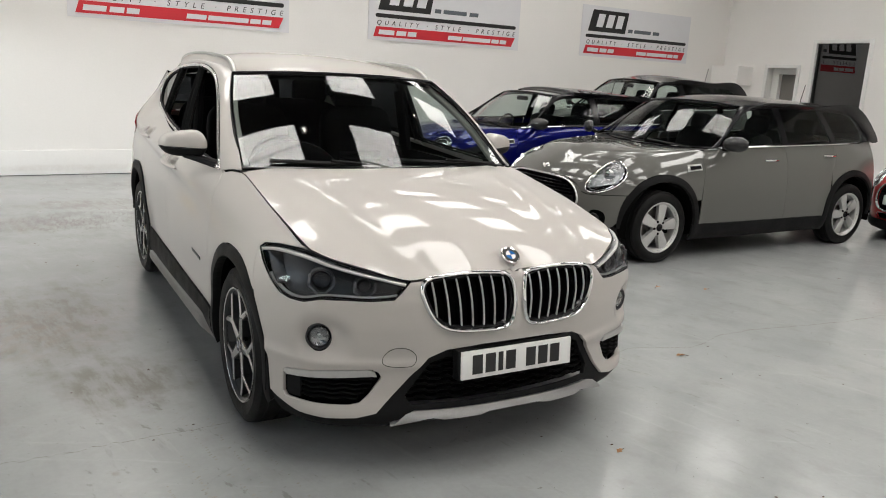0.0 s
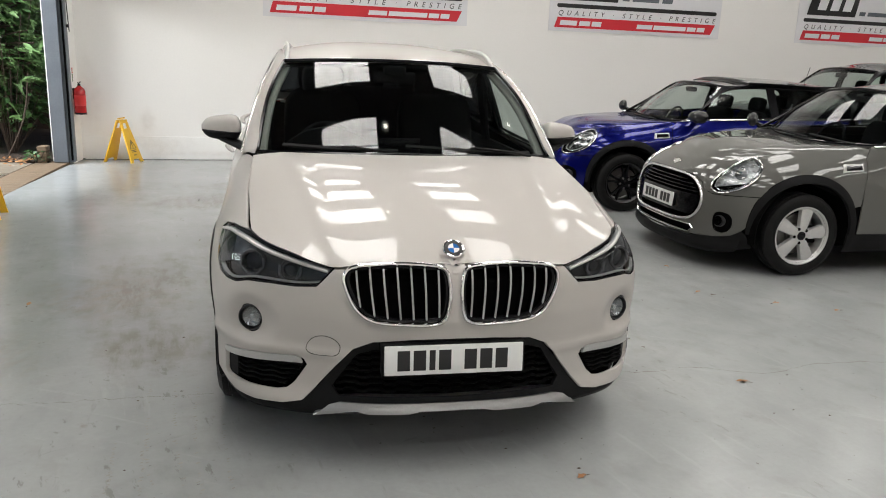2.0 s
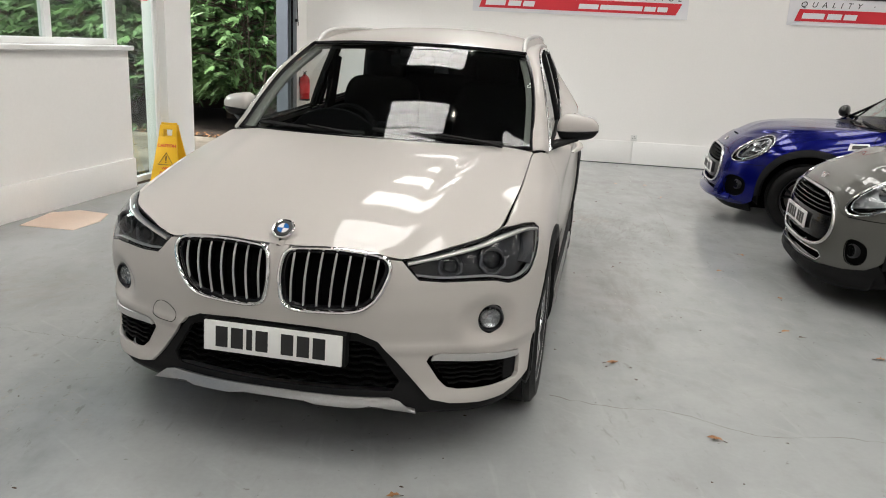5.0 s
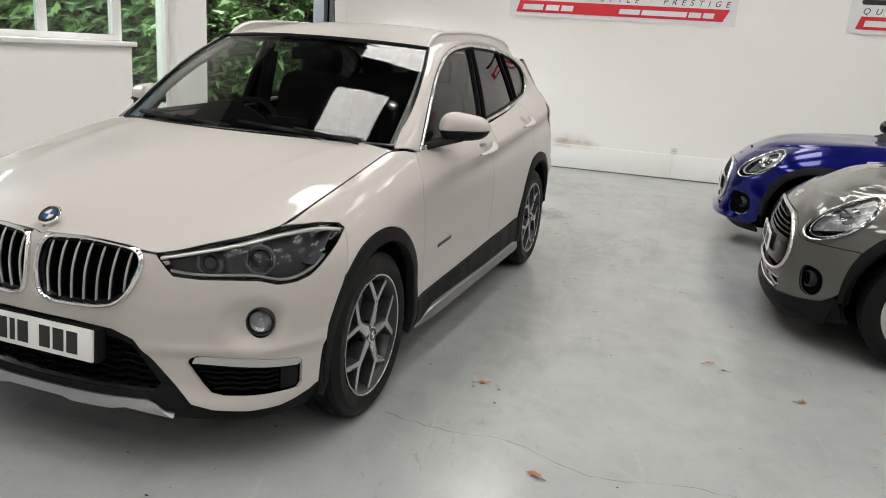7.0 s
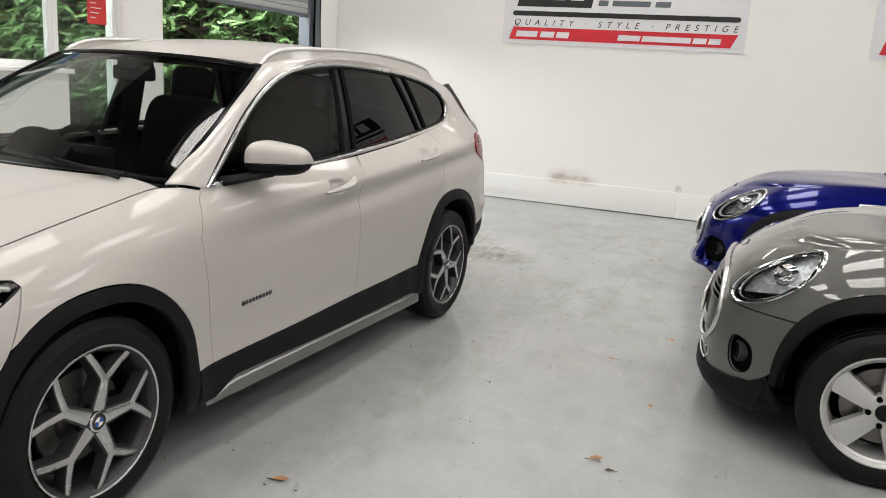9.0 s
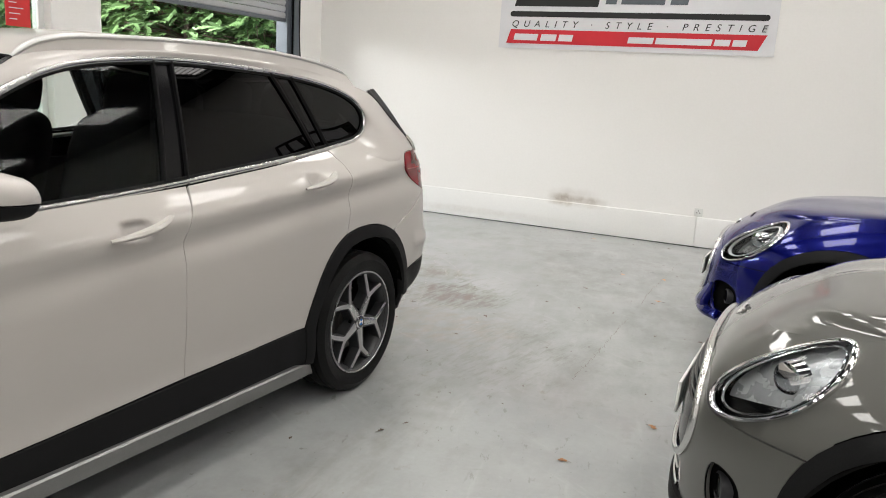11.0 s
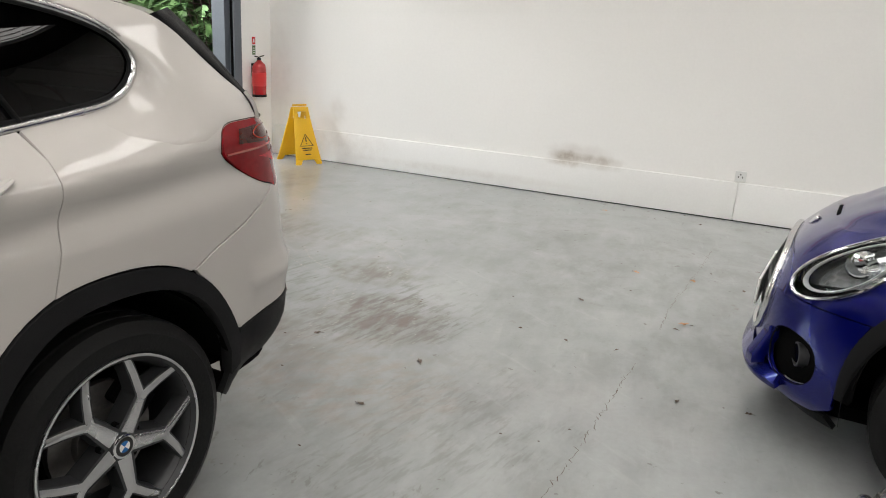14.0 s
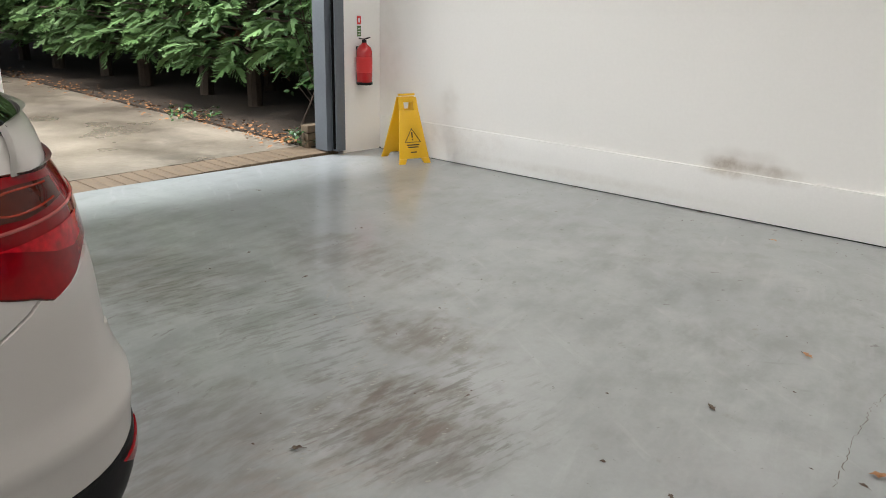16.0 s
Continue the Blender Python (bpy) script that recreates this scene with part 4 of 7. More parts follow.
part("sheet", Geo(*[(lambda g: (g.v, g.f))(prism([(-.24, -.3), (.2, -.36), (.27, -.05), (.22, .22), (-.05, .30), (-.23, .16)], .006).moved(pose(0, 0, 0, -90)))][0]), CARD, card)


# ---- wheels ----
def tyre_geo(r, rim, w):
    h = w / 2
    prof = [(-h * .80, rim - .012), (-h * .98, rim + .02), (-h, (r + rim) / 2), (-h * .95, r - .03), (-h * .82, r - .006), (-h * .6, r), (-h * .58, r - .007), (-h * .52, r - .007), (-h * .5, r),
            (-h * .05, r), (-h * .03, r - .007), (h * .03, r - .007), (h * .05, r), (h * .5, r), (h * .52, r - .007), (h * .58, r - .007), (h * .6, r), (h * .82, r - .006), (h * .95, r - .03), (h, (r + rim) / 2 + .01), (h * .985, rim + .025), (h * .93, rim + .010), (h * .80, rim - .012)]
    return lathe(prof, 72)


def spoke_bar(points, w0, w1, x0, x1, depth, crown=.0):
    """A tapering bar in the wheel's face, from (y, z) points; x0 to x1 is how far out its face stands."""
    p = np.array(points, float)
    t = np.linspace(0, 1, len(p))
    d = np.gradient(p, axis=0)
    d /= np.linalg.norm(d, axis=1)[:, None]
    n = np.stack([-d[:, 1], d[:, 0]], 1)
    rows = []
    for k in range(len(p)):
        w, x = w0 + (w1 - w0) * t[k], x0 + (x1 - x0) * t[k]
        l, r = p[k] + n[k] * w / 2, p[k] - n[k] * w / 2
        li, ri = p[k] + n[k] * (w / 2 + .004), p[k] - n[k] * (w / 2 + .004)
        rows.append([(x - depth, *li), (x - .002, *l), (x + crown, *p[k]), (x - .002, *r), (x - depth, *ri)])
    return grid(rows, False, True)


def wheel(parent, m, r=.341, rim=.246, w=.225, style="y", badge=True):
    """A wheel with its face towards +x."""
    wh = part("wheel", tyre_geo(r, rim, w), RUBBER, parent, "black tyre", m)
    wh.data.name = "tyre"
    h = w / 2
    face = h - .018
    barrel = [(-h * .8, rim - .014), (-h * .6, rim - .03), (h * .3, rim - .032), (h * .72, rim - .022), (h * .86, rim - .004), (h * .93, rim + .004), (h * .94, rim - .004), (h * .86, rim - .012)]
    part("rim", lathe(barrel, 64), ALLOY_DARK if style != "five" else ALLOY_SILVER, wh, "alloy rim barrel")
    lip = [(h * .86, rim - .008), (h * .90, rim - .007), (h * .95, rim - .002), (h * .95, rim + .004), (h * .86, rim + .003)]
    part("rim_lip", lathe(lip, 64), {"y": ALLOY, "five": ALLOY_SILVER, "dark": GLOSS_BLACK}[style], wh)
    part("brake_disc", lathe([(-.01, .05), (-.01, .155), (.012, .155), (.012, .09), (.03, .085), (.03, 0)], 40), STEEL, wh, "steel brake disc")
    part("caliper", box(-.03, .085, -.07, .035, .165, .07, .012), LINER, wh, "dark brake caliper")
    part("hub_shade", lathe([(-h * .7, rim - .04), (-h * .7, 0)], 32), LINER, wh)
    if style == "y":
        for k in range(5):
            a = 2 * math.pi * k / 5 + .31
            rot = pose(0, 0, 0, math.degrees(a))
            arm = [(.03, 0), (.085, 0), (.148, 0)]
            part("spoke", spoke_bar(arm, .036, .018, face + .004, face + .010, .004).moved(rot), ALLOY, wh)
            part("spoke_flank", spoke_bar(arm, .062, .038, face + .001, face + .007, .055).moved(rot), ALLOY_DARK, wh, "dark grey spoke flank")
            for sgn in (1, -1):
                br = [(.138, sgn * .005), (.150, sgn * .014), (.185, sgn * .046), (.224, sgn * .088)]
                part("spoke", spoke_bar(br, .015, .010, face + .010, face + .002, .004).moved(rot), ALLOY, wh)
                part("spoke_flank", spoke_bar(br, .032, .026, face + .007, face - .001, .045).moved(rot), ALLOY_DARK, wh, "dark grey spoke flank")
            part("bolt", lathe([(face - .02, .011), (face - .006, .011), (face - .006, .006), (face - .014, .005), (face - .014, 0)], 12).moved(pose(0, 0, 0, math.degrees(a) + 36) @ pose(0, .056, 0)), LINER, wh)
        part("hub", lathe([(face - .03, .056), (face - .004, .050), (face + .004, .036), (face + .004, 0)], 32), ALLOY_DARK, wh)
    else:
        body = ALLOY_SILVER if style == "five" else GLOSS_BLACK
        for k in range(5):
            rot = pose(0, 0, 0, 72 * k + (8 if style == "five" else 20))
            if style == "five":
                part("spoke", spoke_bar([(.045, 0), (.09, 0), (.15, 0), (rim - .012, 0)], .055, .105, face + .004, face - .010, .035, .006).moved(rot), body, wh)
            else:
                for sgn in (1, -1):
                    part("spoke", spoke_bar([(.04, sgn * .014), (.12, sgn * .018), (rim - .012, sgn * .045)], .022, .018, face + .004, face - .006, .03).moved(rot), body, wh)
            part("bolt", lathe([(face - .01, .012), (face + .004, .012), (face + .006, .006), (face + .002, 0)], 12).moved(pose(0, 0, 0, 72 * k + 44) @ pose(0, .056, 0)), LINER if style == "five" else STEEL, wh)
        part("hub", lathe([(face - .03, .075), (face - .004, .072), (face + .002, .040), (face + .002, 0)], 32), body, wh)
    cap = part("centre_cap", lathe([(face - .002, .034), (face + .008, .033), (face + .010, .029), (face + .009, 0)], 32), CHROME if badge else GLOSS_BLACK, wh, "round centre cap")
    if badge:
        for q, mt in ((0, BADGE_BLUE), (1, BADGE_WHITE), (2, BADGE_BLUE), (3, BADGE_WHITE)):
            part("badge_quarter", quarter_disc(.016, q, face + .0105), mt, cap)
        part("badge_ring", lathe([(face + .0095, .027), (face + .0108, .026), (face + .0108, .0165), (face + .0095, .016)], 32), INK, cap)
    return wh


def quarter_disc(r, q, x):
    a = [math.pi / 2 * q + math.pi / 2 * i / 8 for i in range(9)]
    return Geo([(x, 0, 0)] + [(x, r * math.cos(t), r * math.sin(t)) for t in a], [(0, i, i + 1) for i in range(1, 9)])


# ---- the white car ----
def arc(cs, cz, r, a0, a1, n=20, rz=None):
    return [(cs + r * math.cos(radians(a0 + (a1 - a0) * i / n)), cz + (rz or r) * math.sin(radians(a0 + (a1 - a0) * i / n))) for i in range(n + 1)]


def suv():
    car = thing("suv_car", "pearl white compact SUV with twin kidney grilles", "car")
    S = suv_shell()
    skin = lambda s, z: S.at(s, z)
    at = lambda out: (lambda s, z: S.at(s, z, out))
    sy = lambda y: float(S.s_at(y))
    sF, sR = sy(-1.335), sy(1.335)
    both = ((1, ""), (-1, ""))

    # lines shared by neighbouring panels, in (s, z)
    run = lambda c, pts: [tuple(p) for p in smooth_line([(c + d, z) for d, z in pts], 30)]
    arch_f = run(sF, [(-.420, .300), (-.412, .37), (-.385, .48), (-.315, .635), (-.185, .742), (-.01, .782), (.17, .757), (.325, .650), (.415, .505), (.440, .366)])   # front to back over the wheel
    arch_r = run(sR, [(-.450, .425), (-.405, .552), (-.335, .672), (-.20, .782), (.0, .818), (.17, .795), (.315, .705), (.415, .545), (.435, .50)])
    inward = lambda c, line, by: [(c + (s - c) * (1 - by / math.hypot(s - c, z - .345)), .345 + (z - .345) * (1 - by / math.hypot(s - c, z - .345))) for s, z in line[::-1]]
    low = [(1.015, .300), (.985, .282), (.93, .262), (.87, .248), (.756, .242), (.64, .246), (.565, .264), (.516, .318), (.444, .402), (.372, .482), (.30, .512), (.15, .524), (0, .527)]
    lamp_low = [(.452, .776), (.485, .738), (.512, .711), (.60, .704), (.70, .707), (.79, .705), (.855, .689), (.92, .692), (.98, .705), (1.07, .748), (1.16, .792), (1.222, .826)]
    lamp_top = [(1.222, .826), (1.205, .842), (1.12, .853), (.99, .858), (.93, .856), (.79, .838), (.70, .825), (.58, .800), (.452, .776)]
    kidney = smooth_poly([(.013, .745), (.028, .783), (.075, .796), (.150, .800), (.235, .800), (.330, .793), (.398, .774), (.408, .750), (.398, .712), (.366, .650), (.315, .606), (.24, .589), (.14, .585), (.066, .587), (.028, .605), (.013, .650), (.009, .70)], 90)
    kidney[:, 0] = .021 + (kidney[:, 0] - .009) * (.410 - .021) / .399
    fog = arc(.797, .552, .052, 0, 354, 35, .054)
    intake = [(.552, .404), (.562, .424), (.588, .436), (.75, .430), (.935, .412), (.952, .40), (.950, .315), (.935, .298), (.81, .296), (.672, .298), (.63, .306), (.60, .332)]
    mirror_line = lambda pts: [(-s, z) for s, z in pts][::-1]

    # front bumper, one panel from arch to arch
    half = [(0, .797), (.41, .779)] + lamp_low + [(1.150, .672)]
    a0 = [p for p in arch_f if p[0] < 1.150 and p[1] < .672 and p[0] < sF][::-1]
    half += a0 + low
    half = [p for i, p in enumerate(half) if i == 0 or np.hypot(p[0] - half[i - 1][0], p[1] - half[i - 1][1]) > 1e-4]
    whole = half[1:-1][::-1] + [(0, .797)] + mirror_line(half[1:-1])[::-1]
    whole = mirror_line(half[1:-1]) and ([(-s, z) for s, z in half[1:-1]][::-1] + [(0, .797)] + half[1:-1] + [(0, .527)])
    cut = [kidney, [(-s, z) for s, z in kidney], fog, [(-s, z) for s, z in fog], intake, [(-s, z) for s, z in intake]]

    def bumper_skin(s, z):
        p = S.at(s, z)
        a = np.abs(s)
        dish = .034 * np.exp(-(((a - .772) / .098) ** 2 + ((z - .552) / .078) ** 2) ** 2)
        ridge = .010 * np.exp(-((z - .455 - .02 * (a - .6)) / .022) ** 2) * (a > .3)
        return S.at(s, z, -dish + ridge)
    bumper = part("front_bumper", patch(whole, bumper_skin, .019, .018, cut), PAINT_WHITE, car)
    tow = smooth_poly([(.42, .488), (.44, .515), (.485, .527), (.535, .505), (.548, .468), (.525, .455), (.47, .452), (.43, .460)], 48)
    part("tow_eye_cover", tube(bumper_skin(-tow[:, 0], tow[:, 1]) - np.array([0, .0006, 0]), .0012, 6, (0, 1, 0), True), LINER, bumper, "outline of the round tow eye cover")

    # black lower bumper, mesh and skid plate
    floor_line = [(0, .238), (.36, .228), (.60, .195), (.80, .20), (1.0, .215), (1.025, .25)]
    lowhalf = low[::-1] + [(1.030, .300)] + floor_line[::-1]
    lw = [p for p in lowhalf if p[0] > 0]
    black = [(-s, z) for s, z in lw][::-1] + [(0, .527)] + lw + [(0, .238)]
    hole = [(-.36, .455), (-.30, .475), (.30, .475), (.36, .455), (.455, .325), (.43, .295), (-.43, .295), (-.455, .325)]
    part("lower_bumper", patch(black, at(-.012), .03, .02, [hole]), PLASTIC, car, "black grained plastic lower bumper")
    part("intake_back", patch([(-.5, .28), (.5, .28), (.4, .49), (-.4, .49)], at(-.07), .05, 0), LINER, car)
    for k in range(7):
        z = .308 + .026 * k
        w = .45 - max(0, z - .325) * .62
        q = np.linspace(-w, w, 60)
        part("intake_slat", sweep(S.at(q, z + .004 * np.sign(np.sin(q * 60)), -.035), flat(.02, .006), (0, 0, 1)), MESH_BLACK, car)
    skid = [(.0, .284), (.28, .281), (.42, .281), (.455, .272), (.515, .222), (.47, .232), (.39, .247), (.35, .251), (.31, .243), (.16, .245), (.12, .254), (0, .256)]
    sk = [p for p in skid if p[0] > 0]
    part("skid_plate", patch([(-s, z) for s, z in sk][::-1] + [(0, .284)] + sk + [(0, .256)], lambda s, z: S.at(s, z, .014 + .012 * np.clip((.275 - z) / .03, 0, 1)), .02, .03), SKID, car, "satin silver skid plate under the bumper")

    # number plate with bars for its characters
    pl = part("number_plate", box(-.26, -.006, -.0555, .26, .006, .0555, .004), PLATE_WHITE, car, "white front number plate", pose(0, -2.166, .456, -4))
    x = -.213
    for k in range(7):
        w = .022 if k == 2 else .046
        part("character_bar", box(x, -.0075, -.038, x + w, -.0062, .038), INK, pl)
        x += w + (.050 if k == 3 else .013)
    part("plate_holder", box(-.27, .006, -.06, .27, .05, .06, .006), PLASTIC, car, "", pose(0, -2.166, .456, -4))

    # kidney grilles
    for sd, _ in both:
        gr = part("grille", patch(kidney, at(-.055), .04, 0, side=sd), LINER, car, "black kidney grille with chrome surround")
        line = S.at(kidney[:, 0], kidney[:, 1], .004) * (sd, 1, 1)
        part("chrome_surround", sweep(line, ring(10, .0085, .013), (0, -1, .15), True), CHROME, gr, "chrome grille surround")
        inner = shrink(kidney, .011)
        part("black_surround", tube(S.at(inner[:, 0], inner[:, 1], -.012) * (sd, 1, 1), .010, 6, (0, -1, 0), True), GLOSS_BLACK, gr)
        poly = shrink(kidney, .012)
        for k in range(7):
            s0 = .062 + .049 * k
            zz = np.linspace(.57, .81, 90)
            lean = s0 + (.003 + .0022 * k) * (zz - .70) / .1
            ok = inside(np.stack([lean, zz], 1), poly)
            if ok.sum() < 4:
                continue
            p = S.at(lean[ok], zz[ok], -.010 + .010 * np.sin(np.linspace(.25, 2.9, ok.sum()))) * (sd, 1, 1)
            part("slat", sweep(p[::3], flat(.0070, .008, .3), (0, -1, 0)), SATIN, gr)
            part("slat_side", sweep(p[::3] + np.array([0, .020, 0]), flat(.010, .034, .2), (0, -1, 0)), GLOSS_BLACK, gr)

    part("nose_bridge", patch([(-.014, .770), (.014, .770), (.024, .816), (-.024, .816)], at(.002), .012, .01), PAINT_WHITE, car)
    part("nose_filler", patch([(-.024, .60), (.024, .60), (.024, .765), (.06, .828), (-.06, .828), (-.024, .765)], at(-.004), .03, 0), PAINT_WHITE, car)
    # roundel on the nose
    bp, bn = Vector((0, -2.062, .846)), Vector((0, -.62, .78))
    bd = part("badge", lathe([(-.004, .041), (.004, .041), (.007, .038), (.006, .034), (.005, .034), (.005, 0)], 40), CHROME, car, "round blue and white badge", facing(bp, bn))
    part("badge_ring", lathe([(.0055, .034), (.0062, .033), (.0062, .021), (.0055, .021)], 40), INK, bd)
    for q, mt in ((0, BADGE_BLUE), (1, BADGE_WHITE), (2, BADGE_BLUE), (3, BADGE_WHITE)):
        part("badge_quarter", quarter_disc(.021, q, .0066), mt, bd)

    # headlamps, fog lamps, side intakes
    lamp = lamp_low + lamp_top[1:-1]
    lp = dense(lamp, .02)
    for sd, _ in both:
        hl = part("headlamp", patch(lamp, at(-.045), .035, 0, side=sd), LAMP_GREY, car, "swept smoked headlamp with twin projectors")
        part("lamp_cover", patch(lamp, at(.001), .03, .01, side=sd, gap=.003), LENS, hl, "clear lamp cover")
        part("lamp_frame", tube(S.at(lp[:, 0], lp[:, 1], -.006) * (sd, 1, 1), .0035, 6, (0, -1, .3), True), GLOSS_BLACK, hl)
        brow = smooth_line([(.47, .772), (.58, .793), (.70, .816), (.80, .832), (.95, .846), (1.12, .843), (1.19, .832)], 40)
        part("brow_strip", sweep(S.at(brow[:, 0], brow[:, 1] - .007, -.006) * (sd, 1, 1), flat(.026, .010), (0, 0, 1)), SATIN, hl, "silver strip along the top of the lamp")
        foot = smooth_line([(.50, .725), (.60, .716), (.79, .716), (.86, .702), (.97, .715), (1.07, .757)], 40)
        part("foot_strip", sweep(S.at(foot[:, 0], foot[:, 1], -.014) * (sd, 1, 1), flat(.014, .006), (0, 0, 1)), SATIN, hl)
        for cs, cz, rr in ((.625, .752, .036), (.80, .765, .043)):
            c = S.at(cs, cz, -.030) * (sd, 1, 1)
            n = S.at(cs, cz, 1) * (sd, 1, 1) - S.at(cs, cz, 0) * (sd, 1, 1)
            n = n * .75 + np.array([0, -.5, 0])
            pr = part("projector", lathe([(-.01, rr + .006), (.012, rr + .004), (.012, rr - .004), (-.005, rr - .010), (.004, rr * .5), (.007, 0)], 28), LAMP_GREY, hl, "round projector lens", facing(c, n))
            hexa = [(.014, (rr + .006) * math.cos(a), (rr + .006) * math.sin(a)) for a in np.radians([150, 200, 250, 290, 340, 20])]
            part("light_ring", tube(hexa, .0045, 6, (1, 0, 0)), DRL, pr, "pale running light ring")
        side = smooth_line([(.99, .735), (1.05, .772), (1.12, .815), (1.16, .828)], 12)
        part("side_reflector", sweep(S.at(side[:, 0], side[:, 1], -.024) * (sd, 1, 1), flat(.05, .008), (0, 0, 1)), LAMP_GREY, hl)
        c, n = bumper_skin(np.array(.797), np.array(.552)), S.at(.797, .552, 1) - S.at(.797, .552, 0)
        n = n * .7 + np.array([0, -.6, 0])
        fl = part("fog_lamp", lathe([(-.03, .046), (.0, .051), (.006, .050), (.008, .047), (.002, .0455), (-.02, .0455), (-.03, .0)], 36), LAMP_GREY, car, "round fog lamp in a black ring", facing(c * (sd, 1, 1), n * (sd, 1, 1)))
        part("fog_reflector", lathe([(-.002, .037), (-.010, .030), (-.014, .018), (-.016, 0)], 28), FOG_BOWL, fl)
        part("fog_glass", lathe([(.004, .043), (.007, .025), (.008, 0)], 28), LENS, fl)
        part("fog_bulb", lathe([(-.024, .012), (-.008, .010), (-.006, 0)], 16), CHROME, fl)
        it = part("side_intake", patch(intake, at(-.035), .04, 0, side=sd), LINER, car, "black side intake with horizontal slats")
        for k in range(5):
            z = .318 + .019 * k
            q = np.linspace(.56, .865, 60)
            q = q[inside(np.stack([q, np.full(60, z)], 1), shrink(np.array(intake), .012))]
            part("slat", sweep(S.at(q, z + .003 * np.sin(q * 75), -.018) * (sd, 1, 1), flat(.022, .006), (0, 0, 1)), MESH_BLACK, it)
        part("blank", patch([(.872, .402), (.945, .394), (.944, .315), (.93, .303), (.872, .303)], at(-.012), .03, .01, side=sd), PLASTIC, it)
        trim = [(.566, .408), (.575, .428), (.60, .437), (.76, .431), (.94, .413), (.948, .398), (.93, .388), (.78, .398), (.62, .406)]
        part("trim_strip", patch(trim, lambda s, z: S.at(s, z, .006), .02, .012, side=sd), SATIN, it, "satin silver strip over the intake")

    # bonnet between the nose line, the wing tops and the windscreen
    fz = smooth_line([(0, .800), (.20, .803), (.40, .787), (.452, .781), (.58, .806), (.70, .831), (.79, .845), (.905, .861)], 60)
    front = S.at(fz[:, 0], fz[:, 1], -.002)
    front = np.concatenate([(front * (-1, 1, 1))[::-1], front[1:]])
    yy = np.linspace(front[-1, 1], -.945, 40)
    edge = np.stack([S.edge_x(yy) - .0012, yy, S.edge_z(yy) + .001], 1)
    edge += (front[-1] - edge[0]) * np.linspace(1, 0, 40)[:, None] ** 2
    rear = [(-edge[-1, 0], edge[-1, 1], edge[-1, 2]), (-.62, -.93, 1.052), (-.3, -.985, 1.060), (0, -1.0, 1.062), (.3, -.985, 1.060), (.62, -.93, 1.052), tuple(edge[-1])]
    P = coons(front, rear, edge * (-1, 1, 1), edge, 72, 44)
    u, v = np.linspace(-1, 1, 73)[None, :], np.linspace(0, 1, 45)[:, None]
    crown = np.interp(v, np.linspace(0, 1, 45), smooth_line([(0, 0), (.1, .030), (.2, .046), (.3, .053), (.45, .052), (.6, .041), (.8, .020), (1, 0)], 44)[:, 1])
    P[:, :, 2] += crown * (1 - .55 * np.abs(u) ** 2.2) * (1 - np.abs(u) ** 8)
    mid = np.ones(P.shape[:2])
    mid[0], mid[-1], mid[:, 0], mid[:, -1] = 0, 0, 0, 0
    P = relax(P, mid, 60, False)
    P = relax(P, mid, 60)
    for sgn in (-1, 1):
        c = sgn * (.50 + .26 * v)
        P[:, :, 2] += .009 * np.exp(-((u - c) / .07) ** 2) * np.sin(np.pi * np.clip(v * 1.05, 0, 1)) ** .6
    part("bonnet", sheet(P, .014), PAINT_WHITE, car)
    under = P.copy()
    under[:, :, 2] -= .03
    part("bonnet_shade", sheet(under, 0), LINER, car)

    # wings, doors, rear quarters
    ez = lambda y: float(S.edge_z(y))
    gap1 = [(sy(-.795), 1.018), (1.955, .985), (1.905, .86), (1.925, .70), (1.935, .60), (1.968, .372)]
    gap2 = [(3.072, 1.085), (3.02, .98), (2.996, .90), (2.985, .74), (2.985, .408)]
    gap3 = [(sy(1.238), 1.158), (sy(1.243), 1.10), (sy(1.235), 1.02), (sy(1.21), .90), (sy(1.175), .80)]
    sill = lambda s: .366 + (s - 1.87) * .0335
    wing = [(1.222, .826), (1.205, .845), (1.12, .858), (.99, .862), (.915, .861)]
    wing = [(.915, .864)] + [(float(S.s_at(y)), ez(y)) for y in np.linspace(-1.80, -.95, 14)] + [(sy(-.86), 1.033), gap1[0]] + gap1[1:]
    a1 = [p for p in arch_f if p[0] > sF and p[1] < .50][::-1]
    a2 = [p for p in arch_f if p[0] >= 1.150 and p not in a1][::-1]
    wing += [(arch_f[-1][0], sill(1.88))] + a1 + a2 + [(1.150, .672), (1.222, .826), (1.205, .845), (1.12, .857), (.99, .862)]
    belt = lambda ya, yb: [(sy(y), ez(y) + .004) for y in np.linspace(ya, yb, 14)]
    fdoor = gap1[::-1] + belt(-.78, .30) + gap2[1:] + [(2.5, sill(2.5))]
    rdoor = gap2[::-1][:-1] + belt(.31, 1.23) + gap3[1:] + [p for p in arch_r if p[0] < sy(1.175) and p[1] > .43][::-1] + [(sR - .452, sill(3.66)), (3.3, sill(3.3))]
    quarter = gap3[::-1] + [gap3[0]] + [(sy(1.26), 1.166), (sy(1.34), 1.174), (sy(1.42), 1.181), (sy(1.48), 1.132), (sy(1.6), 1.100), (sy(1.70), 1.100), (4.52, 1.112), (4.56, 1.128), (4.62, 1.142), (4.72, 1.142), (4.72, 1.137), (4.64, 1.138), (4.575, 1.128), (4.548, 1.10), (4.532, 1.058), (4.56, 1.03), (4.71, .95), (4.765, .935), (4.74, .918), (4.60, .852), (4.46, .803), (4.37, .763)]
    top_r = [p for p in arch_r if p[0] > sy(1.175) and p[0] < 4.365][::-1]
    quarter += top_r
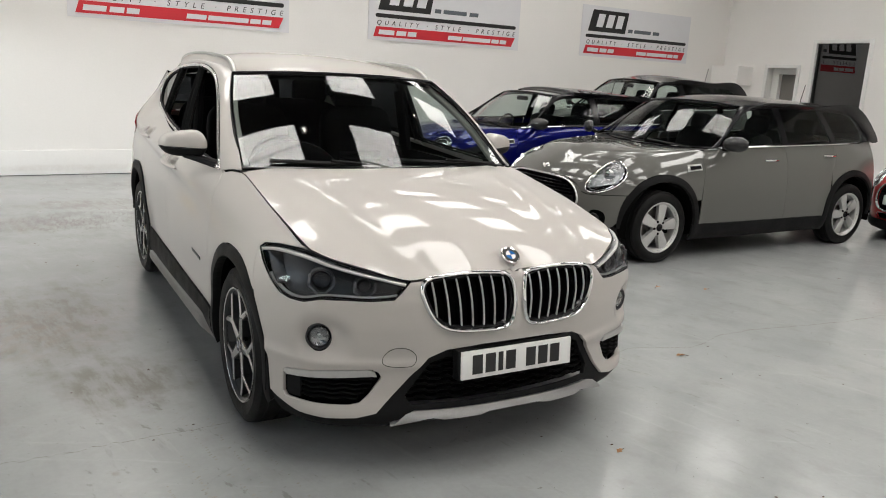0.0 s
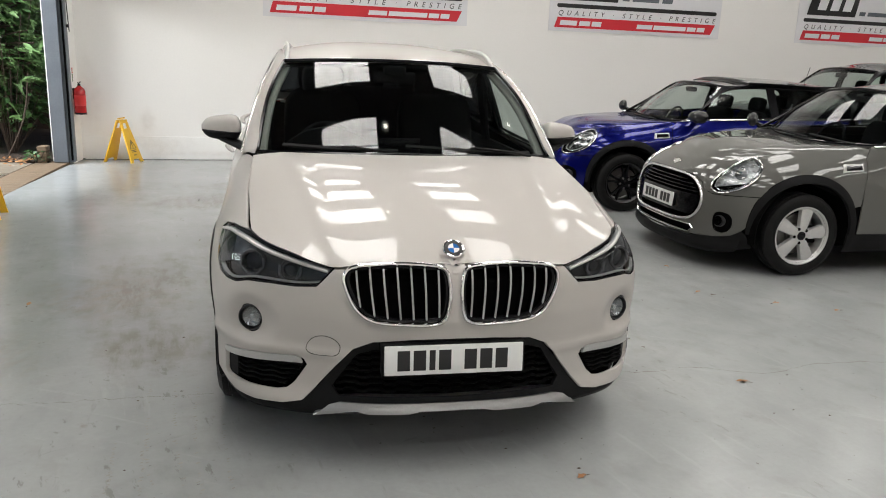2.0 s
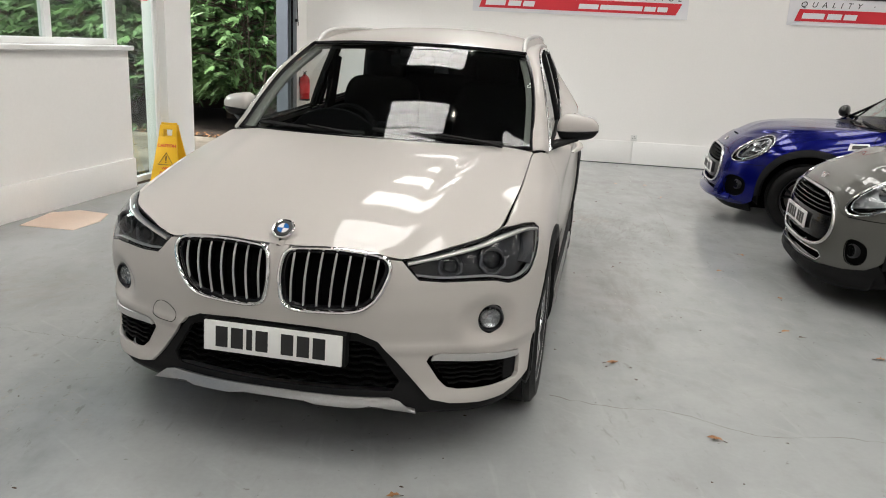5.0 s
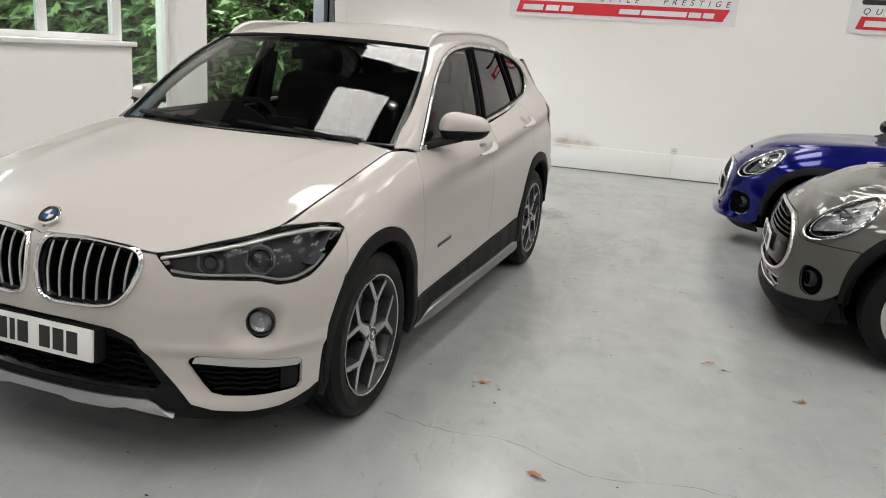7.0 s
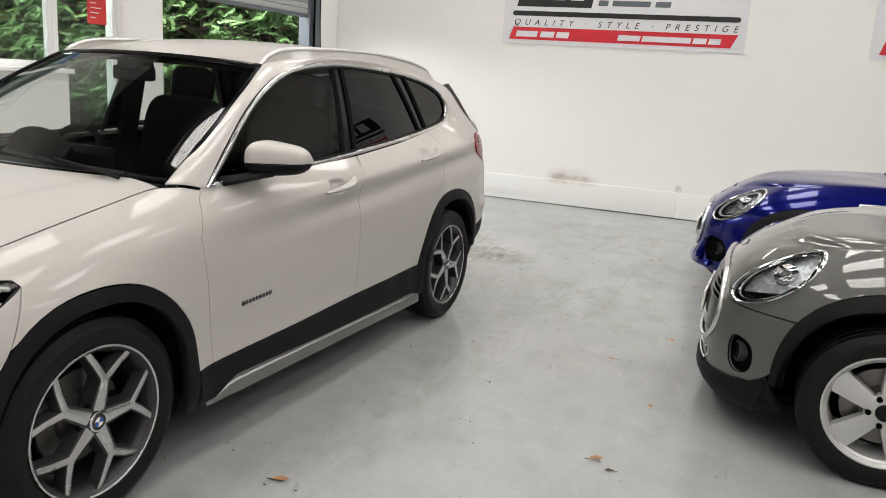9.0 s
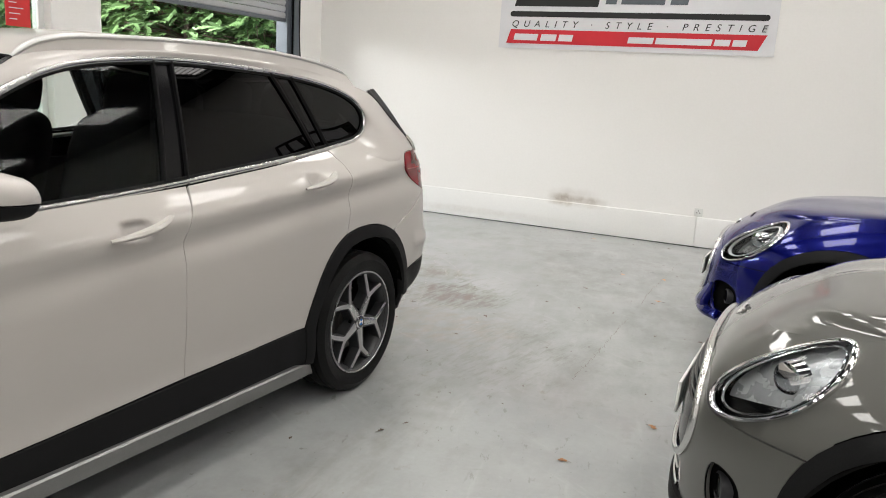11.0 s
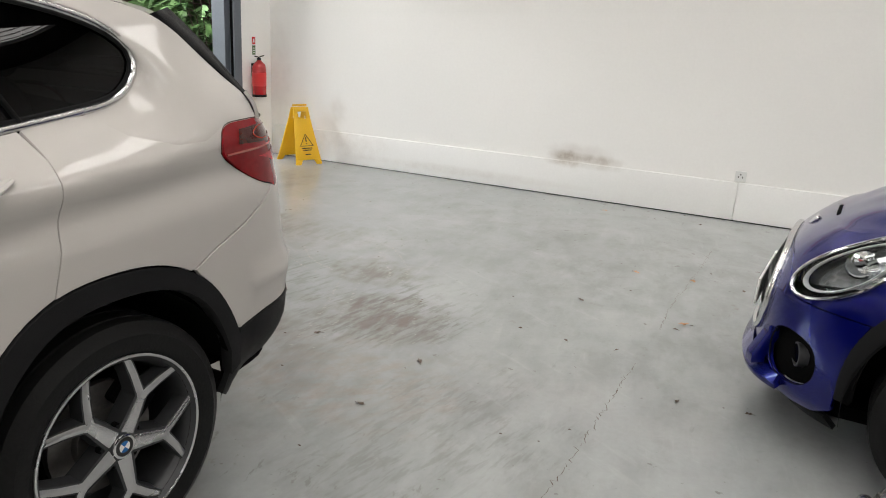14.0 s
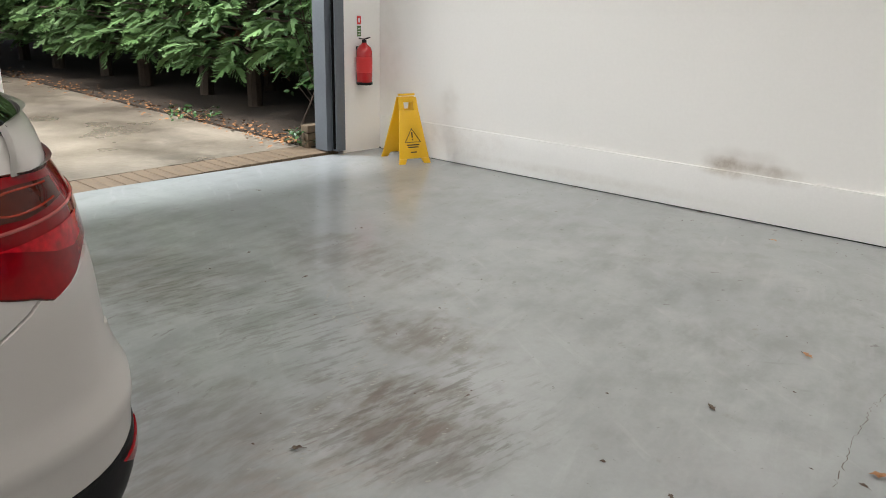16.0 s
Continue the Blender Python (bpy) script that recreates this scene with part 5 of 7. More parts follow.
    for sd, _ in both:
        part("wing", patch(wing, skin, .03, .014, side=sd), PAINT_WHITE, car)
        def door_skin(s, z):
            cup = sum(np.exp(-(((s - sy(yh) + .012) / .052) ** 4) - ((z - zh + .004) / .026) ** 4) for yh, zh in ((.03, .966), (1.005, 1.045)))
            return S.at(s, z, -.026 * cup)
        d1 = part("front_door", patch(fdoor, door_skin, .017, .014, side=sd), PAINT_WHITE, car)
        d2 = part("rear_door", patch(rdoor, door_skin, .017, .014, side=sd), PAINT_WHITE, car)
        part("rear_quarter", patch(quarter, skin, .017, .014, side=sd), PAINT_WHITE, car)
        # handles with their finger cups
        for d, yh, zh in ((d1, .03, .966), (d2, 1.005, 1.045)):
            sh = sy(yh)
            q = np.linspace(-.125, .125, 26)
            path = S.at(sh + q, zh + .004 + .020 * q / .1, .006 + .040 * np.cos(q / .125 * 1.5)) * (sd, 1, 1)
            part("handle", sweep(path, flat(.040, .020, .4), (0, 0, 1), taper=.30 + .70 * np.cos(q / .125 * 1.45) ** .7), PAINT_WHITE, d, "body coloured door handle")
        for k in range(9):
            y0 = -.66 + .021 * k
            part("model_badge", patch([(sy(y0), .560 + .001 * k), (sy(y0 + .014), .560 + .001 * k), (sy(y0 + .016), .576 + .001 * k), (sy(y0 + .003), .576 + .001 * k)], at(.003), .02, .003, side=sd, gap=0), LAMP_GREY if k else GLOSS_BLACK, d1, "small dark model lettering as bars")
        # arch trims, sill cladding and silver step
        part("arch_trim", patch(arch_f + [(sF + .44, .22), (sF + .375, .22)] + inward(sF, arch_f, .058) + [(sF - .375, .22), (sF - .42, .25)], at(.004), .03, .04, side=sd), PLASTIC, car, "black plastic wheel arch trim")
        part("arch_trim", patch(arch_r + [(sR + .425, .42), (sR + .38, .40)] + inward(sR, arch_r, .060) + [(sR - .395, .25), (sR - .452, .25)], at(.010), .03, .04, side=sd), PLASTIC, car, "black plastic wheel arch trim")
        clad = [(1.878, sill(1.878)), (2.4, sill(2.4)), (3.0, sill(3.0)), (3.655, sill(3.655)), (3.665, .25), (3.3, .22), (1.9, .22)]
        part("sill_cladding", patch(clad, at(.008), .04, .02, side=sd), PLASTIC, car, "black plastic sill cladding")
        st = np.linspace(0, 1, 40)
        ys = -.815 + 1.80 * st
        zs = .196 + .052 * np.minimum(1, np.minimum(st / .06, (1 - st) / .05)) - .012 * st
        k = np.minimum(1, np.minimum(.12 + st / .07, .12 + (1 - st) / .06))
        path = np.stack([.862 + .020 * k, ys, zs], 1) * (sd, 1, 1)
        prof = [(-.05, -.034), (.014, -.036), (.026, -.030), (.030, -.008), (.026, .020), (.018, .026), (.014, .046), (.004, .068), (-.05, .072)]
        part("side_step", sweep(path, prof if sd > 0 else [(-x, y) for x, y in prof][::-1], (0, 0, 1), taper=k), STEP, car, "satin silver side step trim")

    # rear bumper and black lower apron, tailgate
    bl = [(4.37, .763), (4.46, .803), (4.60, .852), (4.74, .918), (4.765, .935), (4.79, .925), (4.90, .953), (4.985, .968), (4.985, .80), (5.25, .73)]
    ar = [p for p in arch_r if p[0] > 4.375 and p[1] > .535]
    rb = bl + [(S.s[-1] - .001, .72), (S.s[-1] - .001, .545), (4.95, .56), (4.86, .556), (4.68, .55), (4.545, .530)] + ar[::-1]
    apron = [(4.545, .528), (4.68, .546), (4.86, .552), (4.95, .556), (S.s[-1] - .001, .54), (S.s[-1] - .001, .26), (5.0, .27), (4.76, .28), (4.53, .30), (4.47, .34)]
    gate = [(4.98, .80), (5.0, .95), (4.98, 1.13), (S.s[-1] - .001, 1.13), (S.s[-1] - .001, .72), (5.25, .735)]
    lampr = [(4.532, 1.06), (4.545, 1.10), (4.575, 1.128), (4.64, 1.138), (4.80, 1.135), (4.97, 1.128), (5.25, 1.10), (5.27, 1.03), (5.02, .98), (4.90, .955), (4.79, .925), (4.765, .935), (4.71, .95), (4.56, 1.03)]
    lampr_s = smooth_poly(lampr, 110)
    for sd, _ in both:
        part("rear_bumper", patch(rb, lambda s, z: S.at(s, z, .004 + .014 * np.exp(-((z - .66) / .04) ** 2) * (s > 4.6)), .035, .014, side=sd), PAINT_WHITE, car)
        part("rear_apron", patch(apron, lambda s, z: S.at(s, z, .008 - .13 * np.clip((.50 - z) / .2, 0, 1.2) ** 2 * np.clip((s - 4.42) / .25, 0, 1)), .03, .02, side=sd), PLASTIC, car, "black plastic rear apron")
        part("tailgate", patch(gate, skin, .035, .014, side=sd), PAINT_WHITE, car)
        part("rear_reflector", patch([(4.90, .535), (5.10, .53), (5.10, .50), (4.95, .505)], at(.014), .03, .006, side=sd), RED_LENS, car, "red rear reflector")
        tl = part("tail_lamp", patch(lampr_s, lambda s, z: S.at(s, z, .003 + .008 * np.exp(-((z - 1.05) / .05) ** 2)), .025, .02, side=sd), RED_LENS, car, "red tail lamp wrapping round the corner")
        part("lamp_upper", patch([(4.60, 1.075), (4.63, 1.118), (4.80, 1.122), (4.93, 1.115), (4.93, 1.078), (4.78, 1.066)], lambda s, z: S.at(s, z, .006 + .008 * np.exp(-((z - 1.05) / .05) ** 2)), .03, 0, side=sd), DARK_LENS, tl)
        part("lamp_lower", patch([(4.70, 1.030), (4.82, 1.038), (4.97, 1.044), (4.99, 1.005), (4.90, .990), (4.83, .998), (4.76, 1.016)], lambda s, z: S.at(s, z, .005 + .008 * np.exp(-((z - 1.05) / .05) ** 2)), .03, 0, side=sd), RED_DEEP, tl)
        lr = lampr_s
        part("lamp_edge", tube(S.at(lr[:, 0], lr[:, 1], .001) * (sd, 1, 1), .0015, 6, (0, 0, 1), True), DARK_LENS, tl)
        q = smooth_line([(4.545, 1.052), (4.75, 1.055), (4.95, 1.062), (5.2, 1.06)], 20)
        rg = smooth_line([(4.89, 1.110), (4.80, 1.113), (4.73, 1.108), (4.70, 1.095), (4.73, 1.082), (4.80, 1.078), (4.89, 1.083)], 40)
        part("light_guide", tube(S.at(rg[:, 0], rg[:, 1], .006 + .008 * np.exp(-((rg[:, 1] - 1.05) / .05) ** 2)) * (sd, 1, 1), .0022, 6), GLOW_RED, tl, "orange red light guide")
        part("lamp_line", tube(S.at(q[:, 0], q[:, 1], .0115) * (sd, 1, 1), .0032), LINE_RED, tl)

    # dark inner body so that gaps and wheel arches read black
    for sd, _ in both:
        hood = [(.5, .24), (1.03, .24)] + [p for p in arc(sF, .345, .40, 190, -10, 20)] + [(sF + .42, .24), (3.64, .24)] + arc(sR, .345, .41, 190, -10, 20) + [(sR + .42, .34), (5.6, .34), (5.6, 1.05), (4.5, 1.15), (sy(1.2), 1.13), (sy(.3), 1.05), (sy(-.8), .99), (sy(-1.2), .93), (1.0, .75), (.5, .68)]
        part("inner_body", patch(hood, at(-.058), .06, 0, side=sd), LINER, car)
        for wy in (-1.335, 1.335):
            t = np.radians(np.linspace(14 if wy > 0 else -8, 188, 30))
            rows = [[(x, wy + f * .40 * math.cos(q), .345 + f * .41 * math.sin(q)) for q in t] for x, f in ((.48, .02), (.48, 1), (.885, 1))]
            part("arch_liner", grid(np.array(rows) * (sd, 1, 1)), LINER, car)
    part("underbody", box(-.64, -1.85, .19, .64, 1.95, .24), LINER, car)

    # windscreen
    bot = [(-.742, -.872, 1.046), (-.45, -.975, 1.052), (0, -1.03, 1.054), (.45, -.975, 1.052), (.742, -.872, 1.046)]
    top = [(-.612, -.195, 1.475), (-.35, -.285, 1.49), (0, -.325, 1.496), (.35, -.285, 1.49), (.612, -.195, 1.475)]
    rl = [(.742, -.872, 1.046), (.725, -.70, 1.165), (.687, -.46, 1.325), (.612, -.195, 1.475)]
    ll = [(-x, y, z) for x, y, z in rl]
    ws = part("windscreen", sheet(coons(bot, top, ll, rl, 30, 24), .006), GLASS, car, "clear windscreen")
    rim = np.concatenate([smooth_line(bot, 30), smooth_line(rl, 24)[1:], smooth_line(top, 30)[::-1][1:], smooth_line(ll, 24)[::-1][1:-1]])
    part("windscreen_seal", tube(rim, .010, 6, (0, -.6, .8), True), GLOSS_BLACK, ws, "black windscreen edge")
    part("screen_band", sheet(coons([(-.60, -.205, 1.462), (0, -.33, 1.483), (.60, -.205, 1.462)], [(-.59, -.18, 1.475), (0, -.312, 1.492), (.59, -.18, 1.475)], [(-.60, -.205, 1.462), (-.59, -.18, 1.475)], [(.60, -.205, 1.462), (.59, -.18, 1.475)], 20, 2), 0).moved(pose(0, .006, -.006)), GLOSS_BLACK, ws)
    scuttle = coons([(-.73, -.93, 1.035), (0, -1.06, 1.045), (.73, -.93, 1.035)], [(-.70, -.82, 1.04), (0, -.98, 1.05), (.70, -.82, 1.04)], [(-.73, -.93, 1.035), (-.70, -.82, 1.04)], [(.73, -.93, 1.035), (.70, -.82, 1.04)], 20, 4)
    part("scuttle", sheet(scuttle, 0), PLASTIC, car)
    for x0, x1, y1, z1 in ((.62, -.02, -.93, 1.092), (-.06, -.62, -.88, 1.085)):
        q = smooth_line([(x0, -.955, 1.068), ((x0 + x1) / 2, -.975, 1.078), (x1, y1 - .02, z1)], 14)
        part("wiper", sweep(q, flat(.022, .012), (0, -.6, .8)), PLASTIC, car, "black windscreen wiper")
        part("wiper_arm", tube(smooth_line([(x0, -.985, 1.058), (x0 - .14, -.99, 1.078), ((x0 + x1) / 2, -.985, 1.092)], 12), .007), PLASTIC, car)

    # roof, spoiler, rails
    side_top = [(.612, -.195, 1.475), (.616, .05, 1.515), (.630, .4, 1.536), (.623, .9, 1.530), (.597, 1.35, 1.497), (.575, 1.62, 1.455)]
    rear_top = [(-.575, 1.62, 1.455), (-.3, 1.72, 1.492), (0, 1.74, 1.50), (.3, 1.72, 1.492), (.575, 1.62, 1.455)]
    P = coons(top, rear_top, [(-x, y, z) for x, y, z in side_top], side_top, 40, 40)
    u, v = np.linspace(-1, 1, 41)[None, :], np.linspace(0, 1, 41)[:, None]
    P[:, :, 2] += .038 * (1 - np.abs(u) ** 2.5) * np.sin(np.pi * v) ** .7
    part("roof", sheet(P, .012), PAINT_WHITE, car)
    spo = coons(rear_top, [(-.60, 1.80, 1.415), (-.3, 1.92, 1.452), (0, 1.95, 1.46), (.3, 1.92, 1.452), (.60, 1.80, 1.415)], [(-.575, 1.62, 1.455), (-.60, 1.80, 1.415)], [(.575, 1.62, 1.455), (.60, 1.80, 1.415)], 30, 6)
    part("roof_spoiler", sheet(spo, .03), PAINT_WHITE, car)
    glass_foot = [(-.694, 1.992, 1.200), (-.45, 2.115, 1.194), (0, 2.165, 1.19), (.45, 2.115, 1.194), (.694, 1.992, 1.200)]
    rw = coons(glass_foot, [(-.60, 1.76, 1.41), (0, 1.86, 1.45), (.60, 1.76, 1.41)], [(-.694, 1.992, 1.200), (-.650, 1.885, 1.31), (-.60, 1.76, 1.41)], [(.694, 1.992, 1.200), (.650, 1.885, 1.31), (.60, 1.76, 1.41)], 20, 14)
    lamp_line = S.at(np.array([4.80, 4.90, 5.0, 5.25, S.s[-1] - .001]), np.full(5, 1.131), .002)
    low_edge = np.concatenate([lamp_line * (-1, 1, 1), lamp_line[::-1][1:]])
    rise = [low_edge[-1], (low_edge[-1] + np.array(glass_foot[-1])) / 2 + (.008, .006, .004), np.array(glass_foot[-1]) + (.006, .002, .004)]
    part("tailgate_shoulder", sheet(coons(low_edge, glass_foot, [p * (-1, 1, 1) for p in rise], rise, 36, 8), .012), PAINT_WHITE, car, "white tailgate below the rear window")
    part("rear_window", sheet(rw, .01, True), GLASS_DARK, car, "dark tinted rear window")
    for sd, _ in both:
        rp = smooth_line([(.602, -.190, 1.474), (.596, -.14, 1.508), (.592, -.06, 1.540), (.594, .15, 1.564), (.597, .5, 1.578), (.588, .95, 1.575), (.560, 1.35, 1.550), (.525, 1.62, 1.512), (.515, 1.68, 1.497)], 60) * (sd, 1, 1)
        base = np.stack([np.interp(rp[:, 1], [-.2, .05, .4, .9, 1.35, 1.7], [.608, .614, .628, .621, .595, .555]) * sd, rp[:, 1], np.minimum(rp[:, 2], np.interp(rp[:, 1], [-.2, .05, .4, .9, 1.35, 1.7], [1.47, 1.51, 1.532, 1.527, 1.494, 1.45]))], 1)
        part("rail_web", grid([rp + (.006 * sd, 0, 0), base + (.004 * sd, 0, 0), base - (.03 * sd, 0, 0), rp - (.006 * sd, 0, 0)]), PAINT_WHITE, car, "body coloured roof edge under the rail")
        part("roof_rail", sweep(rp, ring(10, .013, .011), (0, 0, 1), taper=np.interp(np.linspace(0, 1, 61), [0, .03, .95, 1], [.5, 1, 1, .4])), SATIN, car, "satin silver roof rail")

    # side windows
    G = lambda y, z: np.stack([side_glass_x(y, z), y, z], -1)
    Go = lambda out: (lambda y, z: np.stack([side_glass_x(y, z) + out, y, z], -1))
    dlo_low = [(-.758, 1.030), (-.56, 1.042), (-.19, 1.056), (.30, 1.086), (.62, 1.110), (.93, 1.134), (1.228, 1.164), (1.42, 1.187), (1.53, 1.213)]
    dlo_rear = [(1.592, 1.262), (1.610, 1.318), (1.575, 1.365)]
    dlo_top = [(1.50, 1.405), (1.38, 1.44), (1.20, 1.47), (1.0, 1.488), (.70, 1.502), (.35, 1.506), (.10, 1.489), (-.10, 1.455), (-.27, 1.392), (-.42, 1.310), (-.56, 1.205), (-.68, 1.098)]
    dlo = np.concatenate([smooth_line(dlo_low + dlo_rear + dlo_top + [dlo_low[0]], 140)[:-1]])
    front_cut, rear_cut = [(.255, 1.0), (.315, 1.55)], [(1.225, 1.0), (.975, 1.58)]

    def clip(poly, a, b, keep):
        out, n = [], len(poly)
        f = lambda p: ((b[0] - a[0]) * (p[1] - a[1]) - (b[1] - a[1]) * (p[0] - a[0])) * keep
        for i in range(n):
            p, q = poly[i], poly[(i + 1) % n]
            if f(p) >= 0:
                out.append(tuple(p))
            if f(p) * f(q) < 0:
                t = f(p) / (f(p) - f(q))
                out.append(tuple(np.array(p) + (np.array(q) - np.array(p)) * t))
        return out
    inner = [tuple(p) for p in shrink(dlo, .012)]
    w1 = clip(inner, (.205, 1.0), (.300, 1.52), 1)
    w2 = clip(clip(inner, (.330, 1.0), (.385, 1.52), -1), (1.145, 1.15), (.925, 1.50), 1)
    w3 = clip(clip(inner, (1.185, 1.15), (.965, 1.50), -1), (1.225, 1.15), (1.065, 1.49), 1)
    w4 = clip(inner, (1.262, 1.15), (1.085, 1.49), -1)
    for sd, _ in both:
        bk = part("window_surround", patch(dlo, Go(-.006), .05, .02, [w1, w2, w3, w4], sd, 0), GLOSS_BLACK, car, "gloss black window pillars")
        for w, g in ((w1, GLASS_SIDE), (w2, GLASS_DARK), (w3, GLASS_DARK), (w4, GLASS_DARK)):
            if sd < 0 and (w is w1 or w is w2):
                continue        # both of these door windows are wound down
            part("side_window", patch(w, Go(-.004), .05, .006, side=sd, gap=-.004), g, car, "side window" if g is GLASS_SIDE else "dark privacy side window")
        for (ya, za), (yb, zb) in (((.215, 1.062), (.298, 1.498)), ((.325, 1.070), (.382, 1.500)), ((1.142, 1.160), (.930, 1.488)), ((1.246, 1.172), (1.072, 1.478))):
            yy, zz = np.linspace(ya, yb, 9), np.linspace(za, zb, 9)
            part("window_seal", sweep(np.stack([side_glass_x(yy, zz), yy, zz], 1) * (sd, 1, 1), flat(.022, .008, .3), (0, 1, 0)), PLASTIC, bk, "matt black rubber window seal")
        ri = np.array(inner)
        part("window_seal", sweep(np.stack([side_glass_x(ri[:, 0], ri[:, 1]) + .001, ri[:, 0], ri[:, 1]], 1) * (sd, 1, 1), ring(8, .007, .006), (1, 0, 0), True), PLASTIC, bk, "matt black rubber window seal")
        tp = np.stack([side_glass_x(dlo[:, 0], dlo[:, 1]) + .006, dlo[:, 0], dlo[:, 1]], 1) * (sd, 1, 1)
        part("window_trim", sweep(tp, ring(10, .010, .007), (1, 0, 0), True), BRIGHT_TRIM, car, "bright window surround trim")
        # body colour round the windows: pillar, roof edge, rear pillar
        a = smooth_line([(-.775, 1.024)] + [(y - .012, z + .006) if y < .1 else (y, z + .010) for y, z in dlo_top[::-1]] + [(1.578, 1.367), (1.611, 1.318), (1.592, 1.261), (1.529, 1.211), (1.42, 1.180)], 110)
        A = np.stack([side_glass_x(a[:, 0], a[:, 1]) + .002, a[:, 0], a[:, 1]], 1)
        b = [(.758, -.905, 1.047), (.739, -.80, 1.11), (.721, -.66, 1.195), (.691, -.47, 1.322), (.657, -.32, 1.408), (.617, -.19, 1.476), (.620, .05, 1.517), (.634, .4, 1.538), (.627, .9, 1.532), (.601, 1.35, 1.498), (.583, 1.62, 1.458),
             (.618, 1.735, 1.420), (.650, 1.850, 1.328), (.684, 1.950, 1.238), (.702, 1.995, 1.196), tuple(S.at(4.82, 1.140))]
        bs = smooth_line(b, 110)
        t = np.linspace(0, 1, 15)[:, None, None]
        R = A[None] * (1 - t) + bs[None] * t
        R = R + np.array([.75, 0, .66]) * np.sin(np.pi * t) * .010
        # the foot of the rear pillar runs on from the quarter panel without a joint
        ss = np.linspace(sy(1.42), 4.82, 15)
        zq = np.interp(ss, [sy(1.42), sy(1.48), sy(1.6), sy(1.70), 4.52, 4.56, 4.62, 4.72, 4.82], [1.172, 1.120, 1.086, 1.086, 1.098, 1.116, 1.134, 1.136, 1.136])
        foot = [S.at(ss, zq + dz, .0012) for dz in (0, .012)]
        w = np.clip((np.arange(111) - 62) / 48, 0, 1)[None, :, None] ** 2
        R = R + (foot[0] - R[:, -1])[:, None] * w
        fade = np.linspace(1, 0, 15)[:, None] ** 2
        for j in range(2):
            R[:, -1 - j] = foot[j] + (A[-1 - j] - foot[j][0]) * fade
        R[0] = A
        free = np.zeros(R.shape[:2])
        free[1:-1, 64:-2] = 1
        if sd > 0:
            pillar = R[:, :60].copy(), settle(R[:, 60:], free[:, 60:])
        R = np.concatenate(pillar, 1)
        g = sheet(R.transpose(1, 0, 2), .008, True)
        part("pillar_panel", g if sd > 0 else mirrored(g), PAINT_WHITE, car, "body coloured pillar and roof edge")
        fe = smooth_line([(.612, 1.72, 1.424), (.647, 1.845, 1.332), (.682, 1.946, 1.240), (.700, 1.990, 1.198)], 16)
        k = np.linspace(1, .25, 17)[:, None]
        fin = sheet(np.stack([fe + (0, .002, .002), fe + np.array([-.006, .074, .024]) * k, fe + np.array([-.045, .072, .010]) * k], 0), .01)
        part("window_fin", fin if sd > 0 else mirrored(fin), GLOSS_BLACK, car, "black fin beside the rear window")

    # mirrors
    for sd, _ in both:
        rows = []
        for xx in np.linspace(0, 1, 16):
            x = .838 + .206 * xx
            k = max(.10, (1 - (2 * abs(xx - .5)) ** 4.5)) ** .5
            yc, zc = -.520 + .085 * xx, 1.126 - .006 * xx
            h, d = .077 * k * (1 - .34 * xx), .100 * (.35 + .65 * k) * (1 - .30 * xx)
            rows.append([(x, yc + d * math.copysign(abs(math.cos(q)) ** .62, math.cos(q)) * (.60 if math.cos(q) > 0 else 1), zc + h * math.copysign(abs(math.sin(q)) ** .70, math.sin(q))) for q in np.linspace(0, 2 * np.pi, 28, endpoint=False)])
        R = np.array([np.array(rows[0]) * .05 + np.mean(rows[0], 0) * .95] + rows + [np.array(rows[-1]) * .05 + np.mean(rows[-1], 0) * .95])
        up, low = R.copy(), R.copy()
        seam_z = 1.109 + .004 * np.linspace(0, 1, 18)[:, None]
        up[:, :, 2] = np.maximum(up[:, :, 2], seam_z)
        low[:, :, 2] = np.minimum(low[:, :, 2], seam_z - .004)
        mir = part("door_mirror", grid(up * (sd, 1, 1), False, True), PAINT_WHITE, car, "white door mirror with a black foot")
        part("mirror_base", grid(low * (sd, 1, 1), False, True), PLASTIC, mir, "black lower mirror shell")
        part("mirror_arm", sweep(smooth_line([(.795, -.655, 1.035), (.85, -.60, 1.05), (.93, -.52, 1.068)], 10) * (sd, 1, 1), flat(.10, .030, .4), (0, 0, 1), taper=np.linspace(1, .6, 11)), PLASTIC, mir)
        part("mirror_glass", box(.855, -.432, 1.085, 1.00, -.428, 1.175, .001).moved(Matrix.Diagonal((sd, 1, 1, 1))), CHROME, mir, "mirror glass")
        part("indicator", sweep(np.stack([np.linspace(.92, 1.025, 10), -.595 + .11 * np.linspace(0, 1, 10) ** 2, np.full(10, 1.106)], 1) * (sd, 1, 1), flat(.008, .006)), PLASTIC, mir)
    # wheels
    for sd, _ in both:
        for wy in (-1.335, 1.335):
            wheel(car, pose(.785 * sd, wy, .341, 33 * (wy > 0) + 10 - 24 * (wy < 0), 0, 0 if sd > 0 else 180))
    # aerial fin
    part("aerial_fin", prism([(-.06, 0), (.06, 0), (.05, .045), (.02, .055)], .02, .005).moved(pose(0.01, 1.50, 1.535, 0, 0, 90)), PAINT_WHITE, car)

